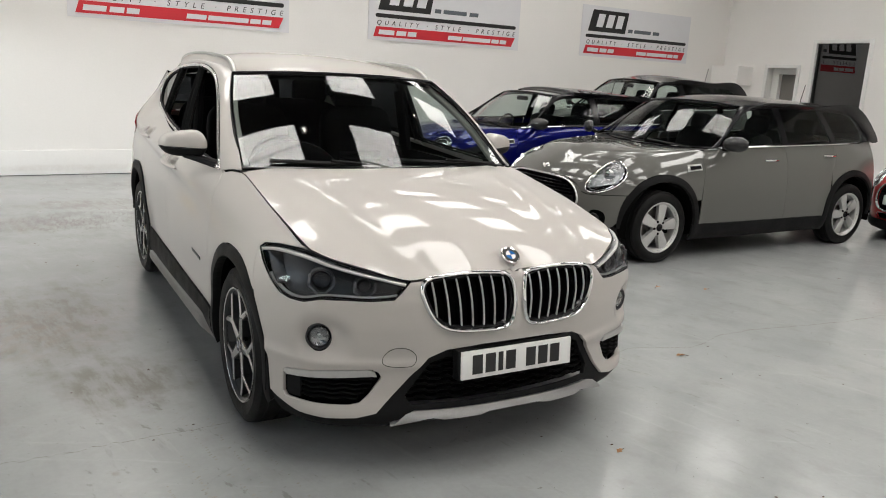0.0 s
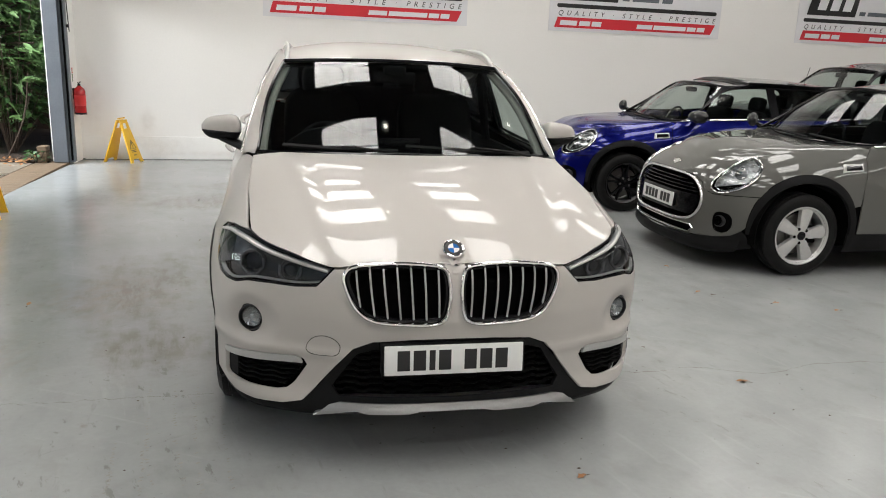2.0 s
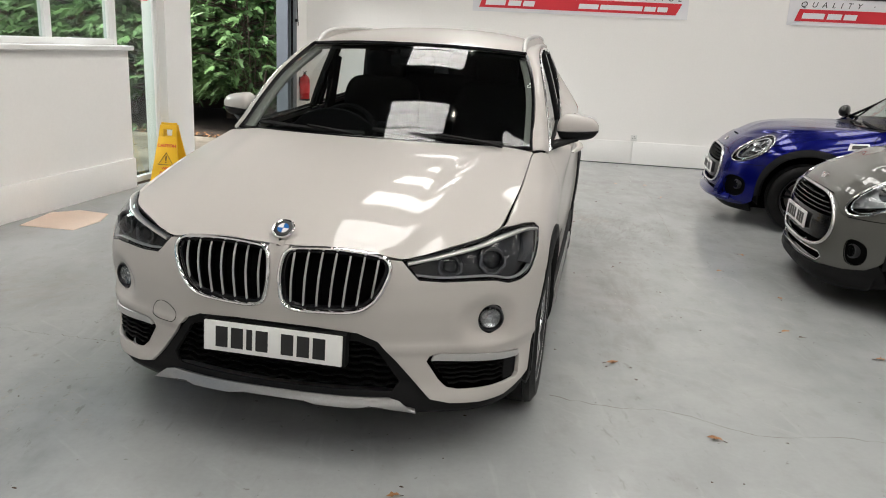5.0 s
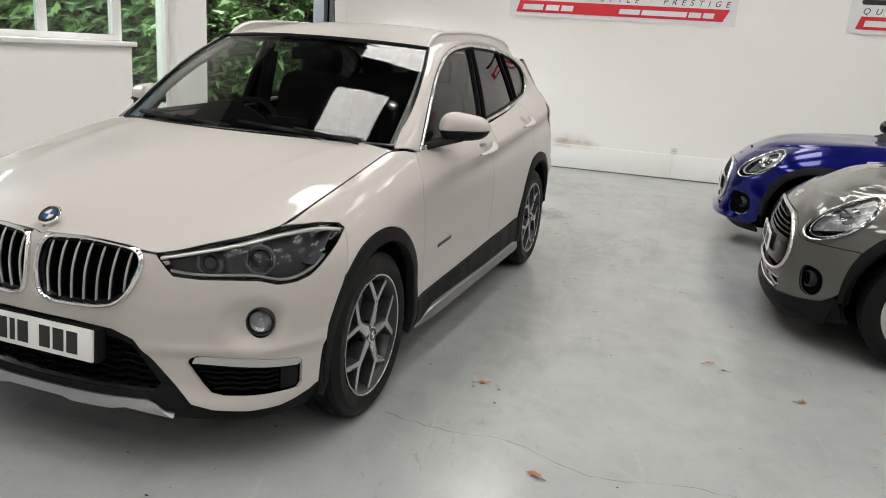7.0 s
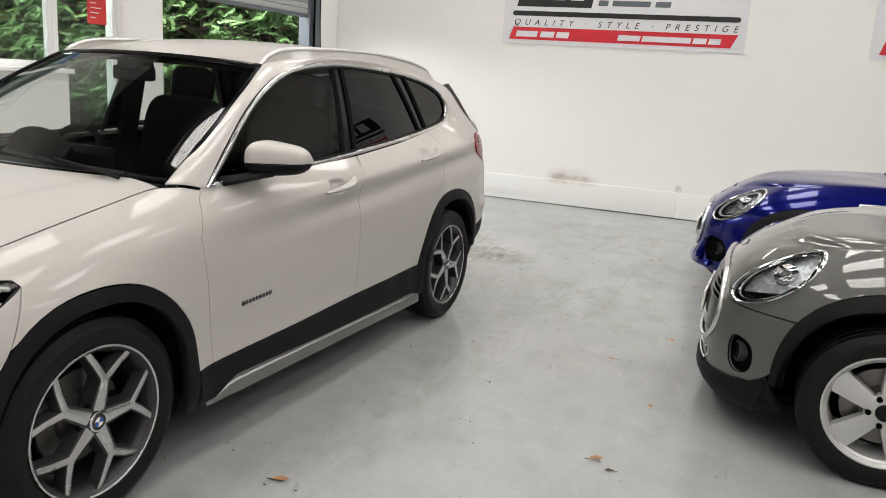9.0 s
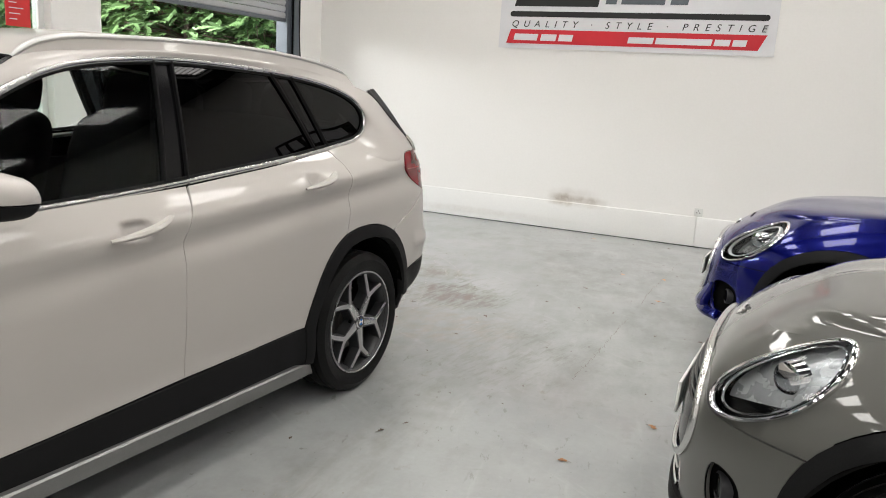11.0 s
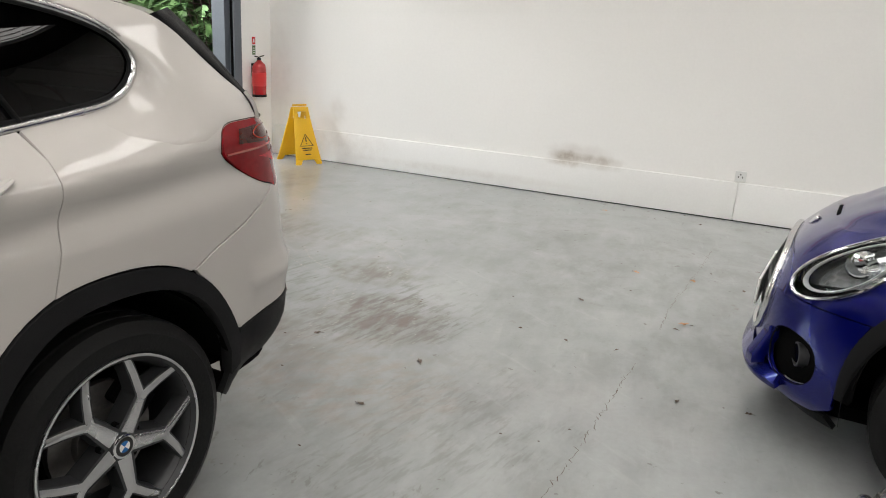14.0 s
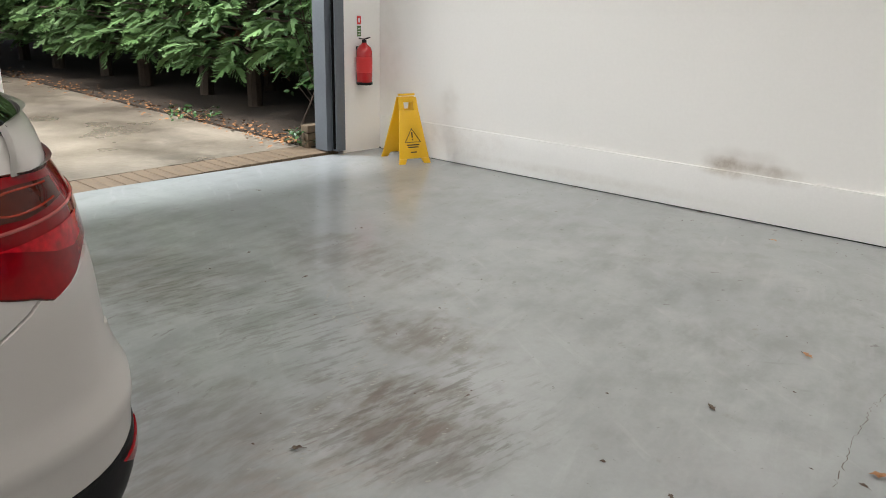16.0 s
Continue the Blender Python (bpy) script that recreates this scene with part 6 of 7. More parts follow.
    # cabin
    def seat(x, y, w, label, heads=(0,)):
        st = part("seat", box(x - w / 2, y - .28, .55, x + w / 2, y + .22, .72, .05, 3), CABIN, car, label)
        part("backrest", cushion(w, .17, .62, .4).moved(pose(x, y + .24, .68, -14)), CABIN, st)
        for hx in heads:
            part("headrest", cushion(.27, .12, .20, .55).moved(pose(x + hx, y + .40, 1.25, -10)), CABIN, st)
            for px in (-.05, .05):
                part("headrest_post", tube([(x + hx + px, y + .37, 1.17), (x + hx + px, y + .395, 1.27)], .007), CHROME, st)
    seat(.37, .05, .50, "black front seat")
    seat(-.37, .05, .50, "black front seat")
    seat(0, .95, 1.25, "black rear bench", (-.38, 0, .38))
    dash = coons([(-.70, -.90, 1.00), (0, -1.0, 1.01), (.70, -.90, 1.00)], [(-.70, -.52, .97), (0, -.50, .98), (.70, -.52, .97)], [(-.70, -.90, 1.0), (-.70, -.7, 1.02), (-.70, -.52, .97)], [(.70, -.90, 1.0), (.70, -.7, 1.02), (.70, -.52, .97)], 20, 10)
    part("dashboard", sheet(dash, .25), CABIN, car)
    part("instrument_hood", sweep(smooth_line([(-.56, -.50, .98), (-.47, -.52, 1.045), (-.28, -.52, 1.045), (-.19, -.50, .98)], 16), flat(.16, .02), (0, 1, 0)), CABIN, car)
    part("screen", box(-.12, -.55, .99, .12, -.53, 1.09, .006), GLOSS_BLACK, car)
    a = np.linspace(0, 2 * np.pi, 36, endpoint=False)
    part("steering_wheel", Geo().add(tube([(.185 * math.cos(t), 0, .185 * math.sin(t)) for t in a], .016, 8, (0, 1, 0), True)).add(box(-.17, -.012, -.02, .17, .012, .03, .008)).add(box(-.06, -.03, -.06, .06, .01, .05, .02)), CABIN, car, "black steering wheel", pose(-.37, -.36, .97, -25))
    part("inside_mirror", box(-.12, -.33, 1.375, .12, -.29, 1.44, .02, 3), CABIN, car)
    part("sensor_pod", box(-.06, -.36, 1.42, .06, -.24, 1.47, .02, 3), CABIN, car)
    part("headlining", sheet(P - np.array([0, 0, .035]), 0), CABIN, car)
    part("cabin_floor", box(-.70, -.9, .34, .70, 1.9, .36), LINER, car)
    part("boot_back", box(-.62, 1.60, .35, .62, 1.63, 1.10), LINER, car)
    for sd, _ in both:
        part("cabin_pillar", sweep(smooth_line([(.722, -.84, 1.03), (.706, -.66, 1.155), (.668, -.42, 1.305), (.598, -.16, 1.44)], 16) * (sd, 1, 1), flat(.045, .03), (0, -.6, .8)), CABIN_GREY, car, "pale grey inner windscreen pillar")
        part("belt_pillar", sweep([(.71 * sd, .30, 1.0), (.668 * sd, .35, 1.40)], flat(.03, .13), (0, 1, 0)), CABIN, car)
        part("door_card", box(.72, -.78, .40, .745, 1.2, 1.01).moved(Matrix.Diagonal((sd, 1, 1, 1))), CABIN, car)
    return car


suv()


# ---- the small hatchbacks ----
def cabin_seat(car, x, y, w, z=0.0, heads=(0,)):
    st = part("seat", box(x - w / 2, y - .26, .40 + z, x + w / 2, y + .2, .56 + z, .05, 3), CABIN, car, "black seat")
    part("backrest", cushion(w, .15, .60, .4).moved(pose(x, y + .22, .52 + z, -14)), CABIN, st)
    for hx in heads:
        part("headrest", cushion(.25, .11, .18, .55).moved(pose(x + hx, y + .38, 1.08 + z, -10)), CABIN, st)


def hatchback(name, label, m, paint, roof_paint, wb=2.67, ro=.79, k=1.0, five_door=True, style="five", sport=False, tall=1.0, trims=PLASTIC, wide=1.0):
    """A rounded hatchback, nose towards -y; ro is the rear overhang, k its width, tall its height, wide the grille's width."""
    car = thing(name, label, "car", m @ Matrix.Diagonal((1, 1, tall, 1)))
    a, r = -wb / 2, wb / 2
    X = lambda pts: [(x * k, y) for x, y in pts]
    plan = X([(0, a - .748), (.2, a - .742), (.38, a - .715), (.52, a - .665), (.64, a - .575), (.742, a - .45), (.812, a - .31), (.852, a - .12), (.872, a + .2), (.882, a + .6), (.885, 0), (.885, r - .4), (.882, r), (.86, r + ro * .4), (.79, r + ro * .7), (.62, r + ro * .86), (.3, r + ro * .96), (0, r + ro)])
    nose = lut([(.10, .16), (.17, .05), (.23, .0), (.30, -.006), (.40, -.004), (.50, .0), (.58, .012), (.65, .037), (.72, .082), (.78, .15), (.84, .245), (.92, .41), (1.1, .7)], .02)
    flank = lut([(.10, .14), (.18, .05), (.26, .015), (.40, .0), (.60, .0), (.72, .006), (.82, .02), (.90, .035), (1.0, .055), (1.2, .11)], .03)
    tail = lut([(.10, .2), (.2, .06), (.35, .0), (.6, .0), (.75, .02), (.9, .05), (1.05, .09), (1.3, .2)], .03)
    edge_x = lut([(a - .9, .30 * k), (a - .6, .45 * k), (a - .44, .55 * k), (a - .286, .615 * k), (a, .675 * k), (a + .3, .70 * k), (a + .55, .725 * k), (a + .72, .795 * k), (0, .80 * k), (r, .79 * k), (r + ro, .60 * k)], .05)
    edge_z = lut([(a - .9, .72), (a - .6, .805), (a - .44, .848), (a - .286, .880), (a, .922), (a + .3, .950), (a + .55, .975), (a + .72, 1.0), (0, 1.015), (r, 1.045), (r + ro, 1.07)], .05)
    S = Shell(plan, nose, flank, tail, edge_x, edge_z, .24, None, ((a, .32), (r, .32)), .016 * k, .39)
    sy = lambda y: float(np.interp(y, S.line[:, 1], S.s))
    at = lambda out: (lambda s, z: S.at(s, z, out))
    skin = at(0)
    flip = lambda pts: [(-s, z) for s, z in pts]
    sF, sR, sE = sy(a), sy(r), S.s[-1] - .002
    fr = lambda dy: sy(a + dy)
    arch = lambda c: [(c - .435, .31), (c - .42, .46), (c - .33, .645), (c - .16, .755), (c + .01, .783), (c + .19, .75), (c + .35, .63), (c + .425, .47), (c + .44, .30)]
    af, ar_ = smooth_line(arch(sF), 30), smooth_line(arch(sR), 30)
    shrunk = lambda c, line: [(c + (s - c) * .87, .31 + (z - .31) * .87) for s, z in line[::-1]]
    wheels_r = .318

    gl = smooth_line([(0, .705), (.14 * wide, .703), (.26 * wide, .692), (.335 * wide, .655), (.385 * wide, .58), (.392 * wide, .52), (.378 * wide, .44), (.33 * wide, .378), (.22 * wide, .354), (.10 * wide, .350), (0, .350)], 50)
    whole = np.concatenate([gl, np.array(flip(gl))[::-1][1:-1]])
    c0 = np.array([fr(-.505), .737])
    th = np.linspace(0, 2 * np.pi, 48, endpoint=False)
    ax, bx = np.array([.883, .469]), np.array([-.469, .883])
    eye = c0 + .212 * np.cos(th)[:, None] * ax + .092 * np.sin(th)[:, None] * bx
    fog = smooth_poly([(fr(-.592), .452), (fr(-.545), .458), (fr(-.508), .430), (fr(-.505), .345), (fr(-.535), .308), (fr(-.585), .312), (fr(-.604), .38)], 30)
    if sport:
        fog = smooth_poly([(fr(-.592) - .085, .452), (fr(-.545), .462), (fr(-.508), .430), (fr(-.500), .345), (fr(-.535), .292), (fr(-.592) - .085, .292), (fr(-.604) - .10, .37)], 36)
    slot = [(-.33 * wide, .325), (.33 * wide, .325), (.35 * wide, .30), (.32 * wide, .265), (-.32 * wide, .265), (-.35 * wide, .30)]
    seam = [(0, .709), (.25, .708), (.39, .701), (.50, .662), (.565, .605), (.62, .590), (.72, .590), (fr(-.36), .598), (fr(-.325), .60)]
    # front bumper
    af_front = [tuple(p) for p in af if p[0] < fr(-.325) and p[1] < .60 and p[1] > .33][::-1]
    bottom = [(fr(-.44), .33), (fr(-.50), .285), (.66, .262), (.40, .245), (0, .24)]
    if sport:
        bottom = [(fr(-.43), .25), (fr(-.50), .205), (.66, .195), (.40, .20), (0, .195)]
    half = seam[1:] + af_front + bottom[:-1]
    outline = flip(half)[::-1] + [seam[0]] + half + [bottom[-1]]
    part("front_bumper", patch(outline, skin, .035, .02, [whole, fog, flip(fog), slot]), paint, car)
    lip = [(fr(-.44), .33), (fr(-.50), .285), (.66, .262), (.40, .245)]
    lo = [(.40, .135), (.66, .135), (fr(-.46), .165), (fr(-.43), .30)]
    if not sport:
        lh = lip[::-1] + lo[::-1]
        part("front_lip", patch(flip(lh)[::-1] + [(0, .24)] + lh + [(0, .135)], lambda s, z: S.at(s, z, .012 + .055 * np.clip((.25 - z) / .12, 0, 1) + .012 * np.clip((.24 - z) / .05, 0, 1)), .03, .03), trims, car, "black plastic lower lip")
    else:
        c = fr(-.592) - .13
        for sd in (1, -1):
            part("canard", patch([(c - .035, .285), (c - .030, .43), (c + .012, .44), (c + .020, .285)], lambda s, z: S.at(s, z, .010 + .05 * np.clip((.42 - z) / .10, 0, 1)), .02, .05, side=sd), paint, car, "blue upright blade beside the fog lamp")
        lips = [(s, .298 + .012 * math.cos(s * 4)) for s in np.linspace(-.62, .62, 30)] + [(s, .225) for s in np.linspace(.62, -.62, 30)]
        part("splitter", patch(lips, lambda s, z: S.at(s, z, .004 + .045 * np.clip((.305 - z) / .05, 0, 1) * (1 - .5 * np.clip(np.abs(s) / .64, 0, 1) ** 6)), .03, .03), paint, car, "body coloured front splitter")
        part("front_lip", patch([(-.8, .20), (.8, .20), (.8, .13), (-.8, .13)], at(-.01), .05, .02), trims, car)
    part("slot_mesh", patch([(-.37 * wide, .33), (.37 * wide, .33), (.37 * wide, .255), (-.37 * wide, .255)], at(-.04), .05, 0), LINER, car)
    if not sport:
        part("slot_trim", tube(S.at(np.array(dense(slot, .04))[:, 0], np.array(dense(slot, .04))[:, 1], .002), .006, 6, (0, -1, 0), True), CHROME, car)
    g = part("grille", patch(whole, at(-.04), .05, 0), LINER, car, "black grille with chrome surround")
    rim = S.at(whole[:, 0], whole[:, 1], .007)
    for _ in range(6):
        rim = (np.roll(rim, 1, 0) + 2 * rim + np.roll(rim, -1, 0)) / 4
    part("chrome_surround", sweep(rim, ring(16, .011, .014), (0, -1, .2), True), BRIGHT_TRIM, g, "chrome grille surround")
    wp = shrink(whole, .032)
    for z in np.arange(.585, .70, .026):
        q = np.linspace(-.38 * wide, .38 * wide, 60)
        ok = inside(np.stack([q, np.full(60, z)], 1), wp)
        if ok.sum() > 5:
            part("slat", sweep(S.at(q[ok], z, -.012), flat(.03, .010), (0, 0, 1)), GLOSS_BLACK if not sport else PLASTIC, g)
    part("grille_bar", patch([(-.355 * wide, .565), (.355 * wide, .565), (.365 * wide, .50), (.345 * wide, .43), (.31 * wide, .40), (-.31 * wide, .40), (-.345 * wide, .43), (-.365 * wide, .50)], at(.004), .04, .02), GLOSS_BLACK, g)
    pl = part("number_plate", box(-.26, -.005, -.0555, .26, .005, .0555, .003), PLATE_WHITE, car, "white front number plate", pose(0, float(S.at(0, .485, .0)[1]) - .012, .485, -3))
    x = -.21
    for q in range(7):
        part("character_bar", box(x, -.0065, -.036, x + .044, -.0052, .036), INK, pl)
        x += .044 + (.05 if q == 3 else .013)
    # bonnet sides and top
    b1 = [(0, .713), (.25, .712), (.39, .705), (.50, .666), (.565, .609), (.62, .594), (.72, .594), (fr(-.36), .602), (fr(-.325), .604)]
    af_top = [tuple(p) for p in af if (p[0] > fr(-.325) and p[1] > .50)]
    b2 = [(fr(.46), .55), (fr(.47), .70), (fr(.50), .90), (fr(.58), .985)]
    s0, s1 = fr(-.66), fr(.56)
    z_top = lut([(0, .820), (.25, .820), (.45, .823), (fr(-.60), .832), (fr(-.44), .862), (fr(-.286), .888), (fr(0), .922), (fr(.3), .950), (s1 + .1, .980)], .04)
    topline = [(s, float(z_top(s))) for s in np.linspace(s1, .02, 46)]
    part_outline = b1[1:] + af_top + b2 + topline
    part("bonnet_flank", patch([(0, .713)] + part_outline + [(0, .827)] + flip(part_outline)[::-1], skin, .03, .0012, [eye, flip(eye)], gap=0), paint, car)
    es, fs = np.linspace(s0, s1, 40), np.linspace(0, s0, 24)
    edge, f2 = S.at(es, z_top(es)), S.at(fs, z_top(fs))
    front = np.concatenate([(f2 * (-1, 1, 1))[::-1], f2[1:]])
    rear = [(-edge[-1, 0], edge[-1, 1], edge[-1, 2]), (-.4 * k, a + .57, .965), (0, a + .57, .955), (.4 * k, a + .57, .965), tuple(edge[-1])]
    P = coons(front, rear, edge * (-1, 1, 1), edge, 40, 26)
    u, v = np.linspace(-1, 1, 41)[None, :], np.linspace(0, 1, 27)[:, None]
    P[:, :, 2] += .022 * np.sin(np.pi * v ** .75) * (1 - np.abs(u) ** 2.4) + .010 * np.sin(np.pi * v) * (1 - np.clip(np.abs(u) / .45, 0, 1) ** 4)
    # the crown keeps its middle line and runs on from the wings without an edge
    zs = S.at(es, z_top(es) + .012)
    side_in = np.stack([np.interp(np.linspace(0, 1, 27), np.linspace(0, 1, 40), zs[:, c]) for c in range(3)], 1)
    P[2:-1, -2], P[2:-1, 1] = side_in[2:-1], side_in[2:-1] * (-1, 1, 1)
    free = np.zeros(P.shape[:2])
    free[1:-1, 2:-2] = 1
    for row, z in ((6, .945), (14, .980), (22, .978)):
        free[row, 20], P[row, 20, 2] = 0, z
    P = settle(P, free)
    part("bonnet", sheet(P, .004), paint, car)
    if sport:
        part("bonnet_scoop", box(-.11, a - .540, .780, .11, a - .475, .826, .012), LINER, car, "black bonnet scoop")
    bd = part("badge", lathe([(0, .028), (.005, .027), (.007, .0)], 24), CHROME, car, "small chrome winged badge", facing((0, float(S.at(0, .765, .002)[1]), .765), (0, -.75, .66)))
    for sd in (1, -1):
        for i, w in enumerate((.060, .052, .043)):
            part("wing_bar", box(-.002, -w if sd < 0 else .026, .010 - .011 * i, .006, -.026 if sd < 0 else w, .018 - .011 * i, .002), CHROME, bd)
    # lamps
    for sd in (1, -1):
        hl = part("headlamp", patch(eye, at(-.045), .04, 0, side=sd), FOG_BOWL if sport else REFLECTOR, car, "oval headlamp in a chrome ring")
        er = S.at(eye[:, 0], eye[:, 1], .008) * (sd, 1, 1)
        n = (S.at(c0[0], c0[1], 1) - S.at(c0[0], c0[1], 0)) * (sd, 1, 1)
        part("chrome_ring", sweep(er, ring(10, .007, .012), tuple(n), True), CHROME, hl, "chrome headlamp ring")
        part("inner_ring", sweep((S.at(*(c0 + (eye - c0) * (.76 if sport else .86)).T, -.004)) * (sd, 1, 1), ring(8, .004, .012 if sport else .005), tuple(n), True), CHROME if not sport else FRAME, hl)
        dome = lambda s, z: S.at(s, z, .010 + .016 * np.clip(1 - ((s - c0[0]) ** 2 + (z - c0[1]) ** 2) / .028, 0, 1))
        part("lamp_cover", patch(eye, dome, .035, 0, side=sd), LENS, hl, "clear domed lamp cover")
        mid = S.at(c0[0] + .02, c0[1] + .015, -.03) * (sd, 1, 1)
        part("bulb_shade", lathe([(-.02, .05), (.02, .045), (.026, .03), (.028, 0)], 24), CHROME, hl, "", facing(mid, n))
        fl = part("fog_recess", patch(fog, at(-.03), .04, 0, side=sd), LINER, car, "dark fog lamp recess")
        fc = S.at(fr(-.578), .385, -.024) * (sd, 1, 1)
        nf = np.array([.35 * sd, -1, 0])
        fm = part("fog_lamp", lathe([(-.03, .046), (.004, .045), (.006, .040), (-.004, .039), (-.018, .018), (-.02, 0)], 24), LAMP_GREY, fl, "round fog lamp", facing(fc, nf))
        part("fog_glass", lathe([(.002, .040), (.006, .024), (.007, 0)], 20), LENS, fm)
        part("fog_trim", tube(S.at(fog[:, 0], fog[:, 1], -.005) * (sd, 1, 1), .003, 6, (0, -1, 0), True), GLOSS_BLACK, fl)
    # doors and rear body
    g1 = [(fr(.58), .985), (fr(.505), .90), (fr(.475), .70), (fr(.465), .33)]
    mid_y = .26 if five_door else .42
    belt = lambda y0, y1: [(sy(y), float(S.edge_z(y)) + .004) for y in np.linspace(y0, y1, 12)]
    d1 = g1[::-1] + belt(a + .64, mid_y) + [(sy(mid_y + .02), .9), (sy(mid_y + .03), .33)]
    rear_top = belt(mid_y + .01, r + ro * .5)
    arl = [tuple(p) for p in ar_[::-1]]
    rest = [(sy(mid_y + .03), .33), (sy(mid_y + .02), .9)] + rear_top + [(sy(r + ro * (.84 if five_door else .8)), 1.06), (sE, 1.06), (sE, .30), (sR + .46, .30)] + arl + [(sR - .45, .33)]
    for sd in (1, -1):
        d = part("front_door", patch(d1, skin, .045, .012, side=sd), paint, car)
        if five_door:
            gx = [(sy(1.06), 1.03), (sy(1.05), .90), (sy(.98), .76)]
            al = [p for p in arl if p[0] < sy(.98)]
            rd = [(sy(mid_y + .03), .33), (sy(mid_y + .02), .9)] + belt(mid_y + .01, 1.055) + gx[1:] + [p for p in arl if p[0] < sy(.975)] + [(sR - .45, .33)]
            part("rear_door", patch(rd, skin, .045, .012, side=sd), paint, car)
            qt = gx[::-1] + belt(1.07, r + ro * .5) + [(sy(r + ro * (.84 if five_door else .8)), 1.06), (sE, 1.06), (sE, .30), (sR + .46, .30)] + [p for p in arl if p[0] >= sy(.975)]
            part("rear_quarter", patch(qt, skin, .05, .012, side=sd), paint, car)
        else:
            part("rear_quarter", patch(rest, skin, .05, .012, side=sd), paint, car)
        part("arch_trim", patch(list(map(tuple, af)) + shrunk(sF, af), at(.010), .035, .03, side=sd), trims, car, "black wheel arch trim")
        part("arch_trim", patch(list(map(tuple, ar_)) + shrunk(sR, ar_), at(.010), .035, .03, side=sd), trims, car, "black wheel arch trim")
        part("sill", patch([(sF + .37, .33), (sR - .37, .33), (sR - .38, .18), (sF + .38, .18)], at(.008), .06, .02, side=sd), trims, car, "black sill trim")
        lowf = [(fr(-.50), .285), (fr(-.44), .33), (sF - .43, .31), (sF - .37, .20), (fr(-.48), .16)]
        if not sport:
            part("bumper_corner", patch(lowf, at(.008), .04, .02, side=sd), trims, car)
        bl = np.linspace(a + .60, r + ro * .55, 50)
        part("belt_trim", sweep(np.stack([S.edge_x(bl) + .006, bl, S.edge_z(bl) + .004], 1) * (sd, 1, 1), flat(.014, .016), (0, 0, 1)), CHROME, car, "chrome strip under the windows")
        sc = part("side_scuttle", patch([(fr(.28), .80), (fr(.46), .815), (fr(.46), .87), (fr(.30), .862)], at(.004), .04, .01, side=sd), SATIN, car, "chrome side marker surround")
        part("scuttle_mesh", patch([(fr(.31), .815), (fr(.445), .826), (fr(.445), .858), (fr(.32), .85)], at(.010), .04, .004, side=sd), GLOSS_BLACK, sc)
        for yh, zh in ((mid_y - .22, .895),) + (((.93, .93),) if five_door else ()):
            q = np.linspace(-.095, .095, 16)
            part("handle", sweep(S.at(sy(yh) + q, zh, .008 + .022 * np.cos(q / .095 * 1.5)) * (sd, 1, 1), ring(8, .008, .012), (0, 0, 1)), CHROME, d, "chrome door handle")
        part("inner_body", patch([(.5, .26), (fr(-.45), .30), (sF - .42, .34), (sF - .30, .62), (sF, .72), (sF + .32, .6), (sF + .42, .26), (sR - .42, .26), (sR - .3, .62), (sR, .72), (sR + .3, .62), (sR + .42, .3), (sE, .3), (sE, .95), (sy(r), .96), (sy(0), .94), (fr(.6), .92), (fr(0), .86), (fr(-.4), .70), (.5, .62)], at(-.03), .08, 0, side=sd), LINER, car)
        for wy, c in ((a, sF), (r, sR)):
            t = np.radians(np.linspace(-10, 190, 24))
            rows = [[(x, wy + f * .40 * math.cos(q), .31 + f * .42 * math.sin(q)) for q in t] for x, f in ((.45 * k, .02), (.45 * k, 1), (.865 * k, 1))]
            part("arch_liner", grid(np.array(rows) * (sd, 1, 1)), LINER, car)
            wheel(car, pose((.87 * k - .10) * sd, wy, wheels_r, 25 * (wy > 0), 0, 0 if sd > 0 else 180), wheels_r, .222, .205, style, False)
    part("underbody", box(-.60 * k, a - .5, .17, .60 * k, r + ro * .6, .22), LINER, car)
    # windscreen, roof, side windows
    wt = a + 1.13
    bot = [(-.735 * k, a + .74, .995), (-.4 * k, a + .615, .975), (0, a + .58, .965), (.4 * k, a + .615, .975), (.735 * k, a + .74, .995)]
    top = [(-.575 * k, wt + .05, 1.372), (-.3 * k, wt - .03, 1.392), (0, wt - .06, 1.40), (.3 * k, wt - .03, 1.392), (.575 * k, wt + .05, 1.372)]
    rl = [bot[-1], (.70 * k, a + .88, 1.13), (.645 * k, a + 1.03, 1.26), top[-1]]
    ll = [(-x, y, z) for x, y, z in rl]
    ws = part("windscreen", sheet(coons(bot, top, ll, rl, 24, 16), .005), GLASS, car, "clear windscreen")
    rim = np.concatenate([smooth_line(bot, 24), smooth_line(rl, 16)[1:], smooth_line(top, 24)[::-1][1:], smooth_line(ll, 16)[::-1][1:-1]])
    part("windscreen_seal", tube(rim, .012, 6, (0, -.6, .8), True), GLOSS_BLACK, ws)
    part("scuttle", sheet(coons([(-.72 * k, a + .55, .978), (0, a + .50, .95), (.72 * k, a + .55, .978)], [(-.70 * k, a + .8, .99), (0, a + .66, .97), (.70 * k, a + .8, .99)], [(-.72 * k, a + .55, .978), (-.70 * k, a + .8, .99)], [(.72 * k, a + .55, .978), (.70 * k, a + .8, .99)], 16, 4), 0), PLASTIC, car)
    for x0, x1 in ((.55 * k, 0), (-.02, -.55 * k)):
        part("wiper", sweep(smooth_line([(x0, a + .60, .985), ((x0 + x1) / 2, a + .59, 1.0), (x1, a + .61, 1.01)], 10), flat(.02, .012), (0, -.5, .8)), PLASTIC, car, "black wiper")
    re, zr = r + ro * (.60 if five_door else .52), 1.372 if five_door else 1.352
    rb = .84 if five_door else .78
